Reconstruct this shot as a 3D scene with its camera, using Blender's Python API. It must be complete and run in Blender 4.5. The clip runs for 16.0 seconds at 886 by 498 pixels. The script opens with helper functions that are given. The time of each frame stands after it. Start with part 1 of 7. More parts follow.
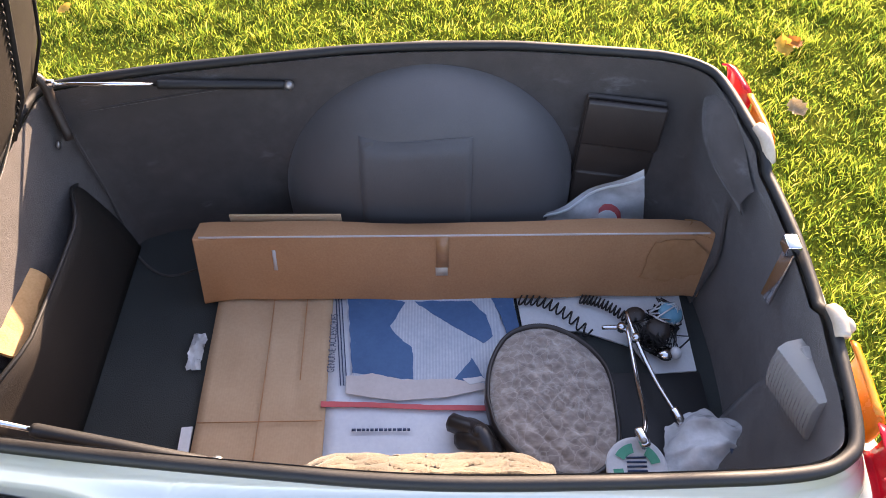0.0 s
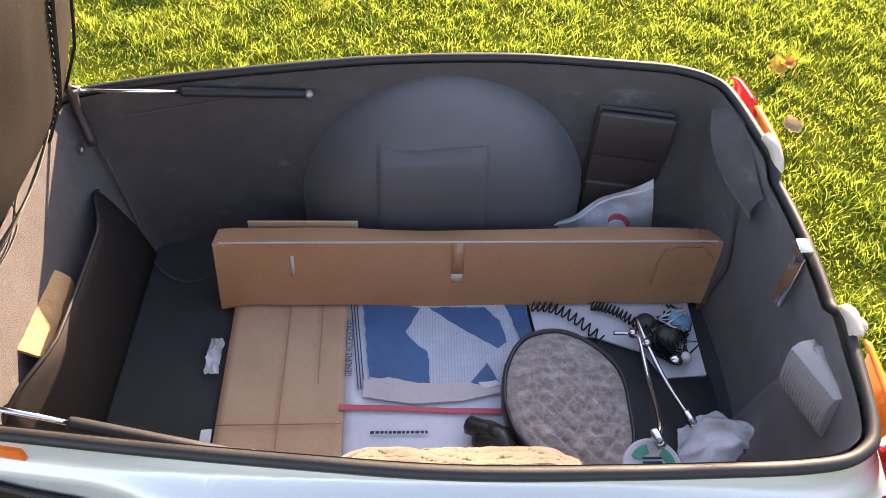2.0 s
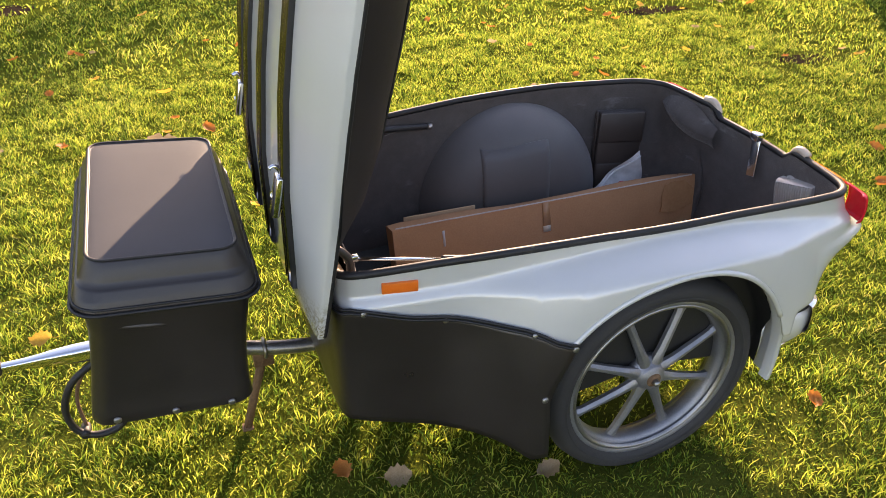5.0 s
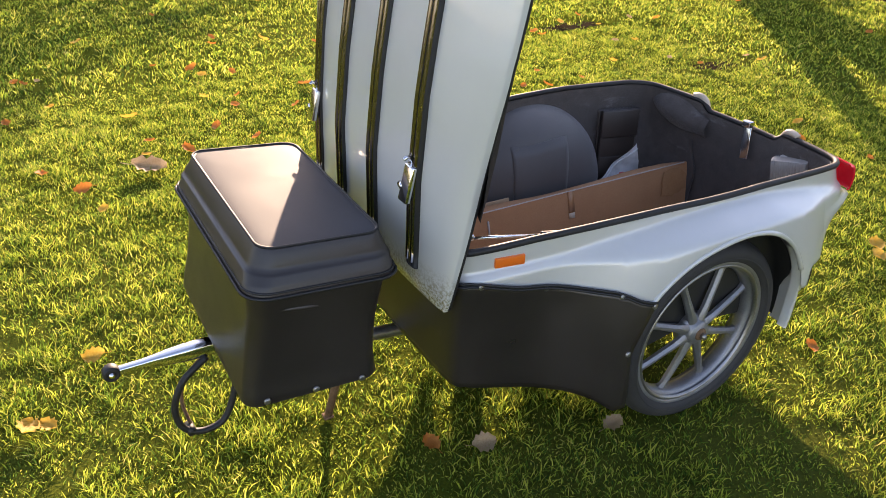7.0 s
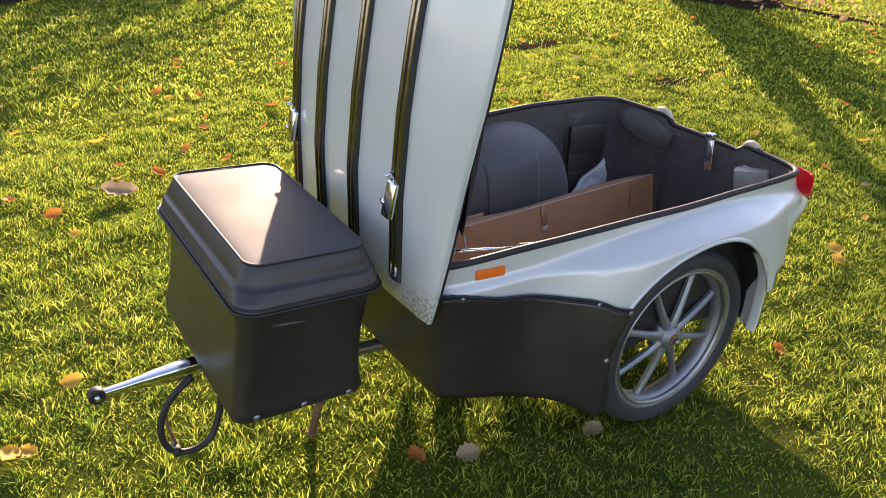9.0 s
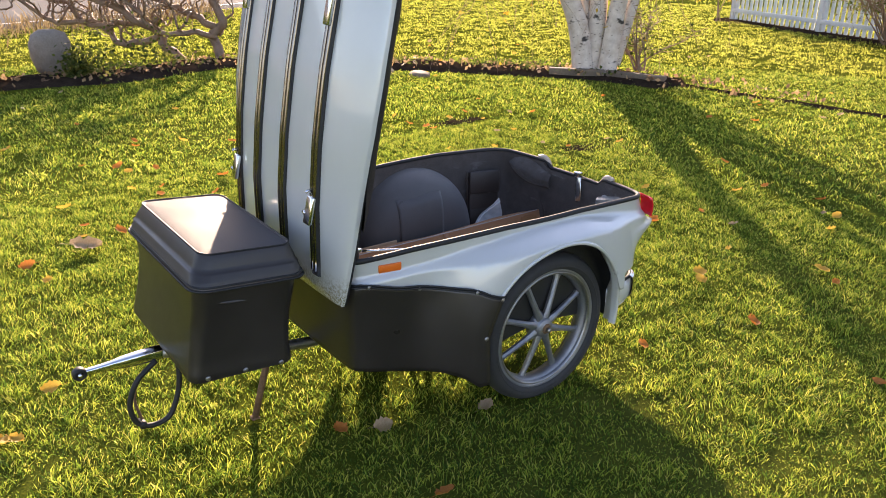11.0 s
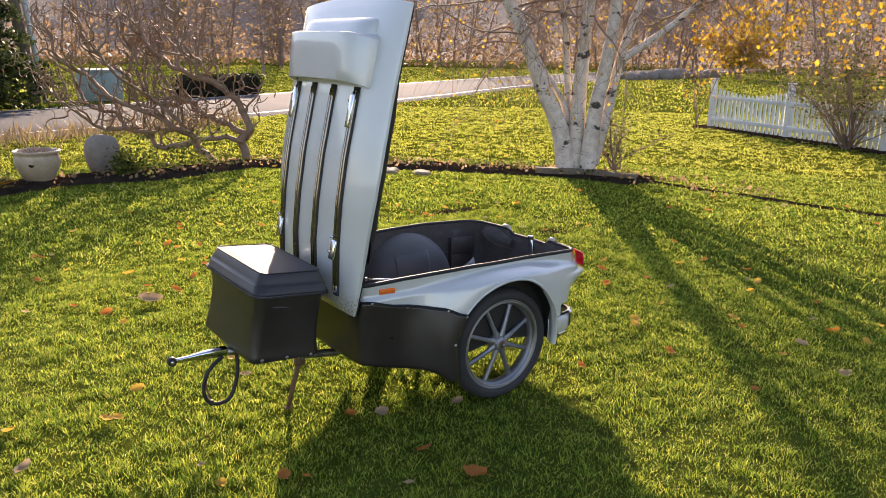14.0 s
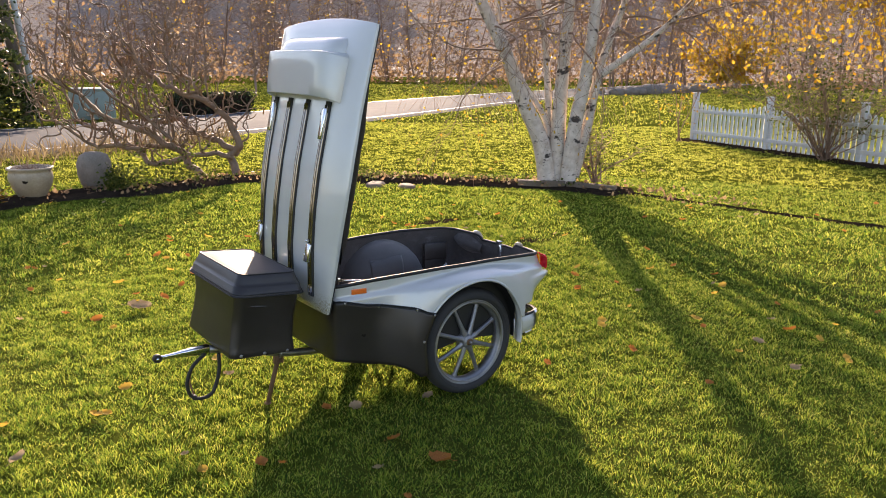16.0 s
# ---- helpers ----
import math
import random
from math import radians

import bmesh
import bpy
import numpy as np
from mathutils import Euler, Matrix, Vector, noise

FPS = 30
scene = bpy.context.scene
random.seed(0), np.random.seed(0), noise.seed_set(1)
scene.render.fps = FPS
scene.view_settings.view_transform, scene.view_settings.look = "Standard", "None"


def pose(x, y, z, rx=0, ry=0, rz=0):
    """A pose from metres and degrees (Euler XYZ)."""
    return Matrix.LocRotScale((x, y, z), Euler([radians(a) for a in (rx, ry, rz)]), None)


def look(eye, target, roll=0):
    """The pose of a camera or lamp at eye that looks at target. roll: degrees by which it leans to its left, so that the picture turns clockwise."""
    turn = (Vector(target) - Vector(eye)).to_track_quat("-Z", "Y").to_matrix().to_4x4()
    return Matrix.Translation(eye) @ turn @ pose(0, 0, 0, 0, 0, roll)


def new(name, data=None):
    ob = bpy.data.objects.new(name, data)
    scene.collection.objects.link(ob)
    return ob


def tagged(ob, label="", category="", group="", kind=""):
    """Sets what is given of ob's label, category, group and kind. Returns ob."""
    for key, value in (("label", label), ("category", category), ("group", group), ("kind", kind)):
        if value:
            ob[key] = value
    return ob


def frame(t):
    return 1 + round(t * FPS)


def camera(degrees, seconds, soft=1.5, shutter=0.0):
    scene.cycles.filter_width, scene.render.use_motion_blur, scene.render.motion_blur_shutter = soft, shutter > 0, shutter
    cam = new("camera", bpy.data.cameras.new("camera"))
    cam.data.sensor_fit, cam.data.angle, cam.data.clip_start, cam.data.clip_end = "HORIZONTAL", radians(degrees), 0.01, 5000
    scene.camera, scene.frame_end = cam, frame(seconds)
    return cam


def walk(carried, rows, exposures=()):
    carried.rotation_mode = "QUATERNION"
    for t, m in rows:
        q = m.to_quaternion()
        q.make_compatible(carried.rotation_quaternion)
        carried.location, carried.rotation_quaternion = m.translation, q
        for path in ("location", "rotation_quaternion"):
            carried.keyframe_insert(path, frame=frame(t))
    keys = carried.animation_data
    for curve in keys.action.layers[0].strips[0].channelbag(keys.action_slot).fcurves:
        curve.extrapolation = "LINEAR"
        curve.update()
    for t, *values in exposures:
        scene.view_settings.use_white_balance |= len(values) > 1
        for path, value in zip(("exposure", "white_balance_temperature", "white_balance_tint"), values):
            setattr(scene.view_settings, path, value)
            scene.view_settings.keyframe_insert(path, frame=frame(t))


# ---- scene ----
cam = camera(59.3, 16.0, soft=0.9)
PATH = [
    (0, (-0.016, -0.878, 1.694), (0.002, 0.41, 0.164), 0.4),
    (0.5, (0.006, -0.83, 1.696), (-0.002, 0.404, 0.122), 0.3),
    (1, (0.006, -0.833, 1.691), (-0.011, 0.385, 0.105), 0.5),
    (1.5, (-0.009, -0.849, 1.694), (-0.009, 0.4, 0.133), 0.9),
    (2, (-0.082, -0.925, 1.695), (-0.025, 0.407, 0.204), 1.9),
    (2.5, (-0.171, -1.058, 1.685), (-0.055, 0.371, 0.291), 2.2),
    (3, (-0.248, -1.248, 1.683), (-0.072, 0.263, 0.385), 2.3),
    (3.5, (-0.341, -1.437, 1.684), (-0.109, 0.144, 0.482), 1.1),
    (4, (-0.574, -1.533, 1.682), (-0.228, 0.079, 0.55), 0.6),
    (4.5, (-0.853, -1.643, 1.664), (-0.376, -0.027, 0.586), -0.6),
    (5, (-1.086, -1.756, 1.668), (-0.489, -0.17, 0.605), 0.4),
    (7.5, (-1.719, -1.748, 1.686), (-0.806, -0.273, 0.69), 1.6),
    (8, (-1.731, -1.757, 1.69), (-0.796, -0.289, 0.705), 1.7),
    (8.5, (-1.734, -1.763, 1.693), (-0.789, -0.297, 0.714), 1.7),
    (9, (-1.732, -1.768, 1.694), (-0.764, -0.307, 0.731), 1.6),
    (9.5, (-1.745, -1.803, 1.704), (-0.729, -0.347, 0.782), 1.5),
    (10, (-1.792, -1.986, 1.718), (-0.741, -0.524, 0.847), 1.2),
    (12.5, (-2.259, -2.989, 1.8), (-1.098, -1.483, 1.181), 0.7),
    (13, (-2.342, -3.155, 1.838), (-1.19, -1.627, 1.255), 0.7),
    (13.5, (-2.482, -3.293, 1.82), (-1.335, -1.746, 1.279), 0.8),
    (14, (-2.573, -3.45, 1.842), (-1.433, -1.888, 1.331), 0.9),
    (14.5, (-2.611, -3.664, 1.846), (-1.474, -2.096, 1.347), 0.9),
    (15, (-2.626, -3.735, 1.85), (-1.484, -2.169, 1.36), 0.8),
    (15.5, (-2.628, -3.749, 1.847), (-1.478, -2.185, 1.367), 0.6),
    (16, (-2.626, -3.757, 1.845), (-1.469, -2.195, 1.374), 0.5),
]
walk(cam, [(t, look(eye, target, roll)) for t, eye, target, roll in PATH], exposures=((0, 2.35, 7200, 27), (2.0, 2.35, 7500, 28), (3.5, 2.15, 7800, 31), (5.0, 1.80, 7600, 29), (8.0, 1.68, 7100, 28), (10.0, 1.64, 6950, 27), (12.5, 1.38, 6850, 27), (16, 1.20, 6850, 25)))
# ---- light: a low autumn sun ahead of the camera, and the clear sky ----
SUN_DIR = Vector((0.485, 0.875, 0)).normalized()
SUN_ELEV = radians(18)
world = bpy.data.worlds.new("world")
scene.world = world
world.use_nodes = True
wn = world.node_tree
sky = wn.nodes.new("ShaderNodeTexSky")
sky.sky_type, sky.sun_disc = "NISHITA", False
sky.sun_elevation = SUN_ELEV
sky.sun_rotation = math.atan2(SUN_DIR.x, SUN_DIR.y)
wn.links.new(sky.outputs[0], wn.nodes["Background"].inputs[0])
wn.nodes["Background"].inputs[1].default_value = 0.15
sun = new("sun", bpy.data.lights.new("sun", "SUN"))
sun.data.energy, sun.data.angle, sun.data.color = 5.0, radians(0.5), (1.0, 0.84, 0.61)
to_sun = Vector((SUN_DIR.x * math.cos(SUN_ELEV), SUN_DIR.y * math.cos(SUN_ELEV), math.sin(SUN_ELEV)))
sun.matrix_world = look(to_sun * 30, (0, 0, 0))



# ---- materials ----
class Nodes:
    """A short way to wire a procedural material."""

    def __init__(self, name):
        self.mat = bpy.data.materials.new(name)
        self.mat.use_nodes = True
        self.tree = self.mat.node_tree
        self.bsdf = self.tree.nodes["Principled BSDF"]
        self.coord = self.tree.nodes.new("ShaderNodeTexCoord").outputs["Object"]

    def add(self, kind, ins=(), **props):
        n = self.tree.nodes.new(kind)
        for k, v in props.items():
            if k == "operation":
                n.operation = v
            elif k == "blend_type":
                n.blend_type = v
            elif k == "data_type":
                n.data_type = v
            elif k == "feature":
                n.feature = v
            elif k == "wave_type":
                n.wave_type = v
            elif k == "bands_direction":
                n.bands_direction = v
        for k, v in dict(ins).items():
            self.put(n.inputs[k], v)
        return n

    def put(self, socket, v):
        if isinstance(v, bpy.types.NodeSocket):
            self.tree.links.new(v, socket)
        else:
            socket.default_value = v

    def noise(self, scale, detail=4.0, rough=0.6, vec=None, stretch=None):
        vec = vec or self.coord
        if stretch:
            vec = self.add("ShaderNodeMapping", {"Vector": vec, "Scale": stretch}).outputs[0]
        return self.add("ShaderNodeTexNoise", {"Vector": vec, "Scale": scale, "Detail": detail, "Roughness": rough}).outputs["Fac"]

    def ramp(self, fac, stops):
        n = self.add("ShaderNodeValToRGB", {"Fac": fac})
        while len(n.color_ramp.elements) < len(stops):
            n.color_ramp.elements.new(0.5)
        for e, (p, c) in zip(n.color_ramp.elements, stops):
            e.position, e.color = p, (*c, 1) if len(c) == 3 else c
        return n.outputs["Color"]

    def mix(self, fac, a, b, blend="MIX"):
        n = self.tree.nodes.new("ShaderNodeMix")
        n.data_type, n.blend_type = "RGBA", blend
        self.put(n.inputs["Factor"], fac)
        self.put(n.inputs[6], (*a, 1) if isinstance(a, tuple) and len(a) == 3 else a)
        self.put(n.inputs[7], (*b, 1) if isinstance(b, tuple) and len(b) == 3 else b)
        return n.outputs[2]

    def bump(self, height, strength, distance=0.002):
        self.put(self.bsdf.inputs["Normal"], self.add("ShaderNodeBump", {"Height": height, "Strength": strength, "Distance": distance}).outputs[0])

    def set(self, **ins):
        names = {"color": "Base Color", "rough": "Roughness", "metal": "Metallic", "spec": "Specular IOR Level", "coat": "Coat Weight",
                 "coat_rough": "Coat Roughness", "trans": "Transmission Weight", "alpha": "Alpha", "ior": "IOR", "sheen": "Sheen Weight"}
        for k, v in ins.items():
            self.put(self.bsdf.inputs[names[k]], (*v, 1) if k == "color" and isinstance(v, tuple) and len(v) == 3 else v)
        return self.mat


def two_scale(name, dark, light, rough, fine=180.0, coarse=6.0, bump=0.15, metal=0.0, rough_var=0.12, stretch=None, **more):
    """A surface whose colour and gloss vary at two scales, with fine relief."""
    n = Nodes(name)
    big, small = n.noise(coarse, 5, 0.65, stretch=stretch), n.noise(fine, 3, 0.6, stretch=stretch)
    both = n.mix(0.4, big, small)
    col = n.ramp(both, ((0.3, dark), (0.72, light)))
    n.bump(small, bump)
    r = n.add("ShaderNodeMapRange", {"Value": big, "To Min": max(0.02, rough - rough_var), "To Max": min(1, rough + rough_var)}).outputs[0]
    n.set(color=col, rough=r, metal=metal, **more)
    return n.mat


def paint_material(name, tone=1.0, dirt=None):
    """Pearl lacquer: a metallic flake base under clear coat; dirt: the height below which lichen specks have settled."""
    n = Nodes(name)
    big, flakes = n.noise(3.5, 5), n.noise(900, 2)
    col = n.mix(0.03, n.ramp(big, ((0.25, (0.60 * tone, 0.60 * tone, 0.565 * tone)), (0.75, (0.65 * tone, 0.65 * tone, 0.615 * tone)))), n.ramp(flakes, ((0.3, (0.5, 0.5, 0.49)), (0.7, (0.85, 0.85, 0.84)))))
    smear = n.ramp(n.noise(7, 6, 0.7, stretch=(1, 1, 0.3)), ((0.55, (0, 0, 0)), (0.8, (0.06,) * 3)))
    col = n.mix(smear, col, (0.50, 0.47, 0.41))
    if dirt:
        z = n.add("ShaderNodeSeparateXYZ", {0: n.coord}).outputs[2]
        low = n.add("ShaderNodeMapRange", {"Value": z, "From Min": dirt, "From Max": dirt - 0.085}).outputs[0]
        specks = n.ramp(n.noise(110, 4, 0.7), ((0.42, (0, 0, 0)), (0.60, (1, 1, 1))))
        col = n.mix(n.mix(1.0, specks, low, "MULTIPLY"), col, (0.22, 0.18, 0.06))
    n.set(color=col, rough=n.ramp(n.noise(5, 4), ((0.3, (0.33,) * 3), (0.75, (0.40,) * 3))), metal=0.16, coat=1.0, coat_rough=0.05)
    return n.mat


# Same paint as the lid, base colour dimmed for skylight on the body.
PAINT = paint_material("pearl_paint_dimmed", 0.90)
LID_PAINT = paint_material("pearl_lid_paint", 1.0, 0.70)


def vinyl_material():
    n = Nodes("black_vinyl")
    big, folds, grain = n.noise(4, 5, 0.6), n.noise(5, 3, 0.5), n.noise(420, 3)
    col = n.ramp(n.mix(0.35, big, grain), ((0.3, (0.017, 0.0135, 0.012)), (0.72, (0.036, 0.029, 0.026))))
    n.bump(n.mix(0.1, folds, grain), 0.3, 0.006)
    return n.set(color=col, rough=n.ramp(big, ((0.3, (0.27,) * 3), (0.75, (0.42,) * 3))))


VINYL = vinyl_material()
# Top panel lighter than the cover's vinyl: sky sheen put into its colour.
VINYL_TOP = two_scale("grey_sheen_vinyl", (0.056, 0.056, 0.060), (0.078, 0.077, 0.082), 0.62, fine=500, coarse=5, bump=0.12, spec=0.10)


def carpet_material():
    n = Nodes("charcoal_carpet")
    big, mid, nap = n.noise(3.2, 6, 0.7), n.noise(22, 6, 0.7), n.noise(650, 3)
    col = n.ramp(n.mix(0.35, n.mix(0.5, big, mid), nap), ((0.33, (0.034, 0.028, 0.025)), (0.5, (0.060, 0.050, 0.045)), (0.68, (0.105, 0.089, 0.082))))
    scuff = n.ramp(n.noise(6.5, 8, 0.72, stretch=(1, 1, 2.2)), ((0.60, (0, 0, 0)), (0.74, (0.55,) * 3)))
    col = n.mix(scuff, col, (0.21, 0.21, 0.21))
    n.bump(n.mix(0.5, nap, mid), 0.8, 0.003)
    return n.set(color=col, rough=0.95, sheen=0.25)


CARPET = carpet_material()
HOUSING = two_scale("smooth_charcoal_trim", (0.068, 0.064, 0.063), (0.108, 0.102, 0.101), 0.58, fine=420, coarse=4, bump=0.25, sheen=0.2)
FLOOR_CARPET = two_scale("dark_floor_carpet", (0.012, 0.015, 0.014), (0.040, 0.046, 0.044), 0.95, fine=420, coarse=6, bump=0.7, sheen=0.15)
LAMP_GREY = two_scale("grey_lamp_plastic", (0.22, 0.21, 0.20), (0.34, 0.33, 0.31), 0.5, fine=200, coarse=20)
LINING = two_scale("black_lid_lining", (0.013, 0.010, 0.008), (0.030, 0.023, 0.018), 0.7, fine=350, coarse=4, bump=0.3, spec=0.25)
RUBBER = two_scale("tyre_rubber", (0.018, 0.018, 0.018), (0.04, 0.038, 0.036), 0.75, fine=260, coarse=12, bump=0.3)
TRIM = two_scale("black_rubber_trim", (0.007, 0.007, 0.007), (0.016, 0.015, 0.015), 0.58, fine=200, coarse=15)
ALLOY = two_scale("dull_cast_alloy", (0.20, 0.20, 0.21), (0.33, 0.33, 0.34), 0.48, fine=240, coarse=14, metal=0.75)
CHROME = two_scale("chrome", (0.62, 0.62, 0.63), (0.75, 0.75, 0.76), 0.14, fine=300, coarse=20, metal=1.0, bump=0.03, rough_var=0.06)
# Rail chrome with its dark brown reflections put into the base colour.
DARK_CHROME = two_scale("chrome_dark_reflection", (0.19, 0.165, 0.15), (0.31, 0.275, 0.25), 0.16, fine=300, coarse=20, metal=1.0, bump=0.03, rough_var=0.08)
STEEL = two_scale("worn_steel", (0.22, 0.21, 0.2), (0.42, 0.41, 0.4), 0.38, fine=200, coarse=18, metal=0.9)
RUST = two_scale("rusty_steel", (0.09, 0.045, 0.022), (0.24, 0.14, 0.075), 0.75, fine=160, coarse=14, metal=0.3)
CARDBOARD = two_scale("brown_cardboard", (0.37, 0.175, 0.078), (0.50, 0.265, 0.13), 0.8, fine=220, coarse=4, bump=0.2)
ORANGE = two_scale("orange_reflector", (0.78, 0.13, 0.012), (0.86, 0.18, 0.02), 0.3, fine=300, coarse=12)
AMBER = two_scale("amber_plastic", (0.75, 0.2, 0.01), (0.85, 0.28, 0.02), 0.25, fine=300, coarse=12)
RED_LENS = two_scale("red_lens", (0.6, 0.006, 0.015), (0.75, 0.012, 0.03), 0.15, fine=300, coarse=12)
LEATHER = two_scale("brown_black_leatherette", (0.024, 0.018, 0.015), (0.048, 0.036, 0.030), 0.38, fine=420, coarse=9, bump=0.35)
FLEECE = two_scale("beige_fleece", (0.055, 0.043, 0.025), (0.17, 0.135, 0.085), 0.98, fine=330, coarse=12, bump=0.9, sheen=0.3)
CREAM = two_scale("cream_plastic", (0.46, 0.38, 0.29), (0.58, 0.50, 0.40), 0.4, fine=200, coarse=20)
WOODY = two_scale("torn_pale_board", (0.36, 0.20, 0.08), (0.55, 0.35, 0.17), 0.85, fine=200, coarse=10, bump=0.5)


def glass_like(name, tint, rough, weight=0.9):
    n = Nodes(name)
    n.bump(n.noise(60, 3), 0.25, 0.002)
    return n.set(color=tint, rough=n.ramp(n.noise(30, 4), ((0.3, (rough,) * 3), (0.8, (min(1, rough + 0.15),) * 3))), trans=weight, ior=1.45)


CLEAR_LENS = glass_like("clear_lens", (0.62, 0.61, 0.58), 0.12, 0.62)



# ---- mesh helpers ----
def smooth_step(a, b, v):
    t = min(1.0, max(0.0, (v - a) / (b - a)))
    return t * t * (3 - 2 * t)


def part(name, bm, material, parent=None, label="", smooth=True):
    """Links a bmesh as one mesh object under a thing or a part; with no parent it is a thing of its own."""
    me = bpy.data.meshes.new(name)
    bm.normal_update()
    bm.to_mesh(me)
    bm.free()
    me.materials.append(material)
    if smooth:
        me.shade_smooth()
    ob = new(name, me)
    if parent is not None:
        ob.parent = parent
    if label:
        ob["label"] = label
    return ob


def thing(name, place, label, category, group="", kind=""):
    ob = new(name)
    ob.empty_display_size = 0.1
    ob.matrix_world = place
    return tagged(ob, label, category, group, kind)


def sharp(ob, angle=35):
    """Keeps hard edges hard on a smooth-shaded mesh."""
    ob.data.set_sharp_from_angle(angle=radians(angle))
    return ob


def grid_mesh(rows, close_u=False, close_v=False):
    """A bmesh from rows of points, joined by quads."""
    bm = bmesh.new()
    vs = [[bm.verts.new(p) for p in row] for row in rows]
    nr, nc = len(rows), len(rows[0])
    for i in range(nr if close_v else nr - 1):
        for j in range(nc if close_u else nc - 1):
            a, b, c, d = vs[i][j], vs[i][(j + 1) % nc], vs[(i + 1) % nr][(j + 1) % nc], vs[(i + 1) % nr][j]
            if len({a, b, c, d}) == 4:
                bm.faces.new((a, b, c, d))
    return bm


def box_mesh(x0, x1, y0, y1, z0, z1, bevel=0.004, segments=2):
    bm = bmesh.new()
    bmesh.ops.create_cube(bm, size=1)
    for v in bm.verts:
        v.co = Vector(((x0 + x1) / 2 + v.co.x * (x1 - x0), (y0 + y1) / 2 + v.co.y * (y1 - y0), (z0 + z1) / 2 + v.co.z * (z1 - z0)))
    if bevel:
        bmesh.ops.bevel(bm, geom=list(bm.edges), offset=bevel, segments=segments, profile=0.5, affect="EDGES")
    return bm


def tube_mesh(points, radius, sides=10, cap=True, radii=None, closed=False):
    """A round tube along points."""
    pts = [Vector(p) for p in points]
    n = len(pts)
    rows, side = [], None
    for i, p in enumerate(pts):
        if closed:
            d = (pts[(i + 1) % n] - pts[i - 1]).normalized()
        else:
            d = (pts[min(i + 1, n - 1)] - pts[max(i - 1, 0)]).normalized()
        if side is None:
            side = d.orthogonal().normalized()
        side = (side - d * side.dot(d))
        side = side.normalized() if side.length > 1e-6 else d.orthogonal().normalized()
        up = d.cross(side)
        r = radii[i] if radii else radius
        rows.append([p + (side * math.cos(a) + up * math.sin(a)) * r for a in (2 * math.pi * k / sides for k in range(sides))])
    bm = grid_mesh(rows, close_u=True, close_v=closed)
    if cap and not closed:
        bm.verts.ensure_lookup_table()
        bm.faces.new([bm.verts[k] for k in range(sides)][::-1])
        bm.faces.new([bm.verts[(n - 1) * sides + k] for k in range(sides)])
    return bm


def lathe_mesh(profile, steps=48, axis="y", closed=False):
    """A turned shape: profile of (radius, along)."""
    rows = []
    for k in range(steps):
        a = 2 * math.pi * k / steps
        c, s = math.cos(a), math.sin(a)
        rows.append([(r * c, h, r * s) if axis == "y" else (r * c, r * s, h) for r, h in profile])
    return grid_mesh(rows, close_u=closed, close_v=True)


def spline(points, steps):
    """A smooth curve through points."""
    pts = [Vector(p) for p in points]
    out = []
    for i in range(len(pts) - 1):
        p0, p1, p2, p3 = pts[max(i - 1, 0)], pts[i], pts[i + 1], pts[min(i + 2, len(pts) - 1)]
        for k in range(steps):
            t = k / steps
            out.append(0.5 * ((2 * p1) + (p2 - p0) * t + (2 * p0 - 5 * p1 + 4 * p2 - p3) * t * t + (3 * p1 - p0 - 3 * p2 + p3) * t ** 3))
    return out + [pts[-1]]


def add_mesh(bm, other):
    """Adds another bmesh's geometry to bm."""
    me = bpy.data.meshes.new("tmp")
    other.to_mesh(me)
    other.free()
    bm.from_mesh(me)
    bpy.data.meshes.remove(me)
    return bm


def interp(table, v):
    xs, ys = [a for a, _ in table], [b for _, b in table]
    return float(np.interp(v, xs, ys))



# ---- ground ----
def ground_height(x, y):
    """The lawn: nearly level, with slow swells."""
    return 0.02 * noise.noise((x * 0.5, y * 0.5, 0)) * smooth_step(1.0, 4.0, math.hypot(x, y)) - 0.012


def lawn_material():
    n = Nodes("lawn_soil_and_thatch")
    big, mid, fine = n.noise(0.35, 5), n.noise(6, 5), n.noise(90, 4)
    green = n.ramp(n.mix(0.5, mid, fine), ((0.25, (0.014, 0.022, 0.004)), (0.5, (0.062, 0.082, 0.010)), (0.8, (0.17, 0.18, 0.022))))
    col = n.mix(n.ramp(big, ((0.45, (0, 0, 0)), (0.7, (1, 1, 1)))), green, n.mix(0.5, green, (0.10, 0.10, 0.025)))
    n.bump(n.mix(0.5, mid, fine), 0.8, 0.03)
    return n.set(color=col, rough=1.0, spec=0.0)


LAWN = lawn_material()


def build_ground():
    xs = sorted({*np.linspace(-12, 18, 61).round(3), *(-2500, -800, -300, -120, -60, -30, 30, 60, 120, 300, 800, 2500)})
    ys = sorted({*np.linspace(-8, 20, 57).round(3), *(-2500, -800, -300, -120, -60, -30, -15, 26, 34, 50, 80, 120, 300, 800, 2500)})
    bm = grid_mesh([[(x, y, ground_height(x, y)) for x in xs] for y in ys])
    ob = part("ground", bm, LAWN)
    tagged(ob, "sunlit green lawn with scattered fallen leaves", "lawn", kind="structure")


build_ground()



# ---- the motorcycle trailer ----
HALF = [(-0.83, 0.33), (-0.78, 0.375), (-0.60, 0.405), (-0.35, 0.44), (-0.10, 0.466), (0.10, 0.472), (0.32, 0.465), (0.48, 0.45), (0.545, 0.42)]
WHEEL_X, WHEEL_Y, WHEEL_Z, TYRE_R = -0.020, 0.462, 0.294, 0.309
ARCH_X, ARCH_Z, ARCH_R = -0.016, 0.306, 0.364


def arch_r(a):
    """The arch's radius at angle a from the tail: tighter behind the wheel than over it."""
    return ARCH_R - 0.026 * smooth_step(radians(80), radians(20), a)


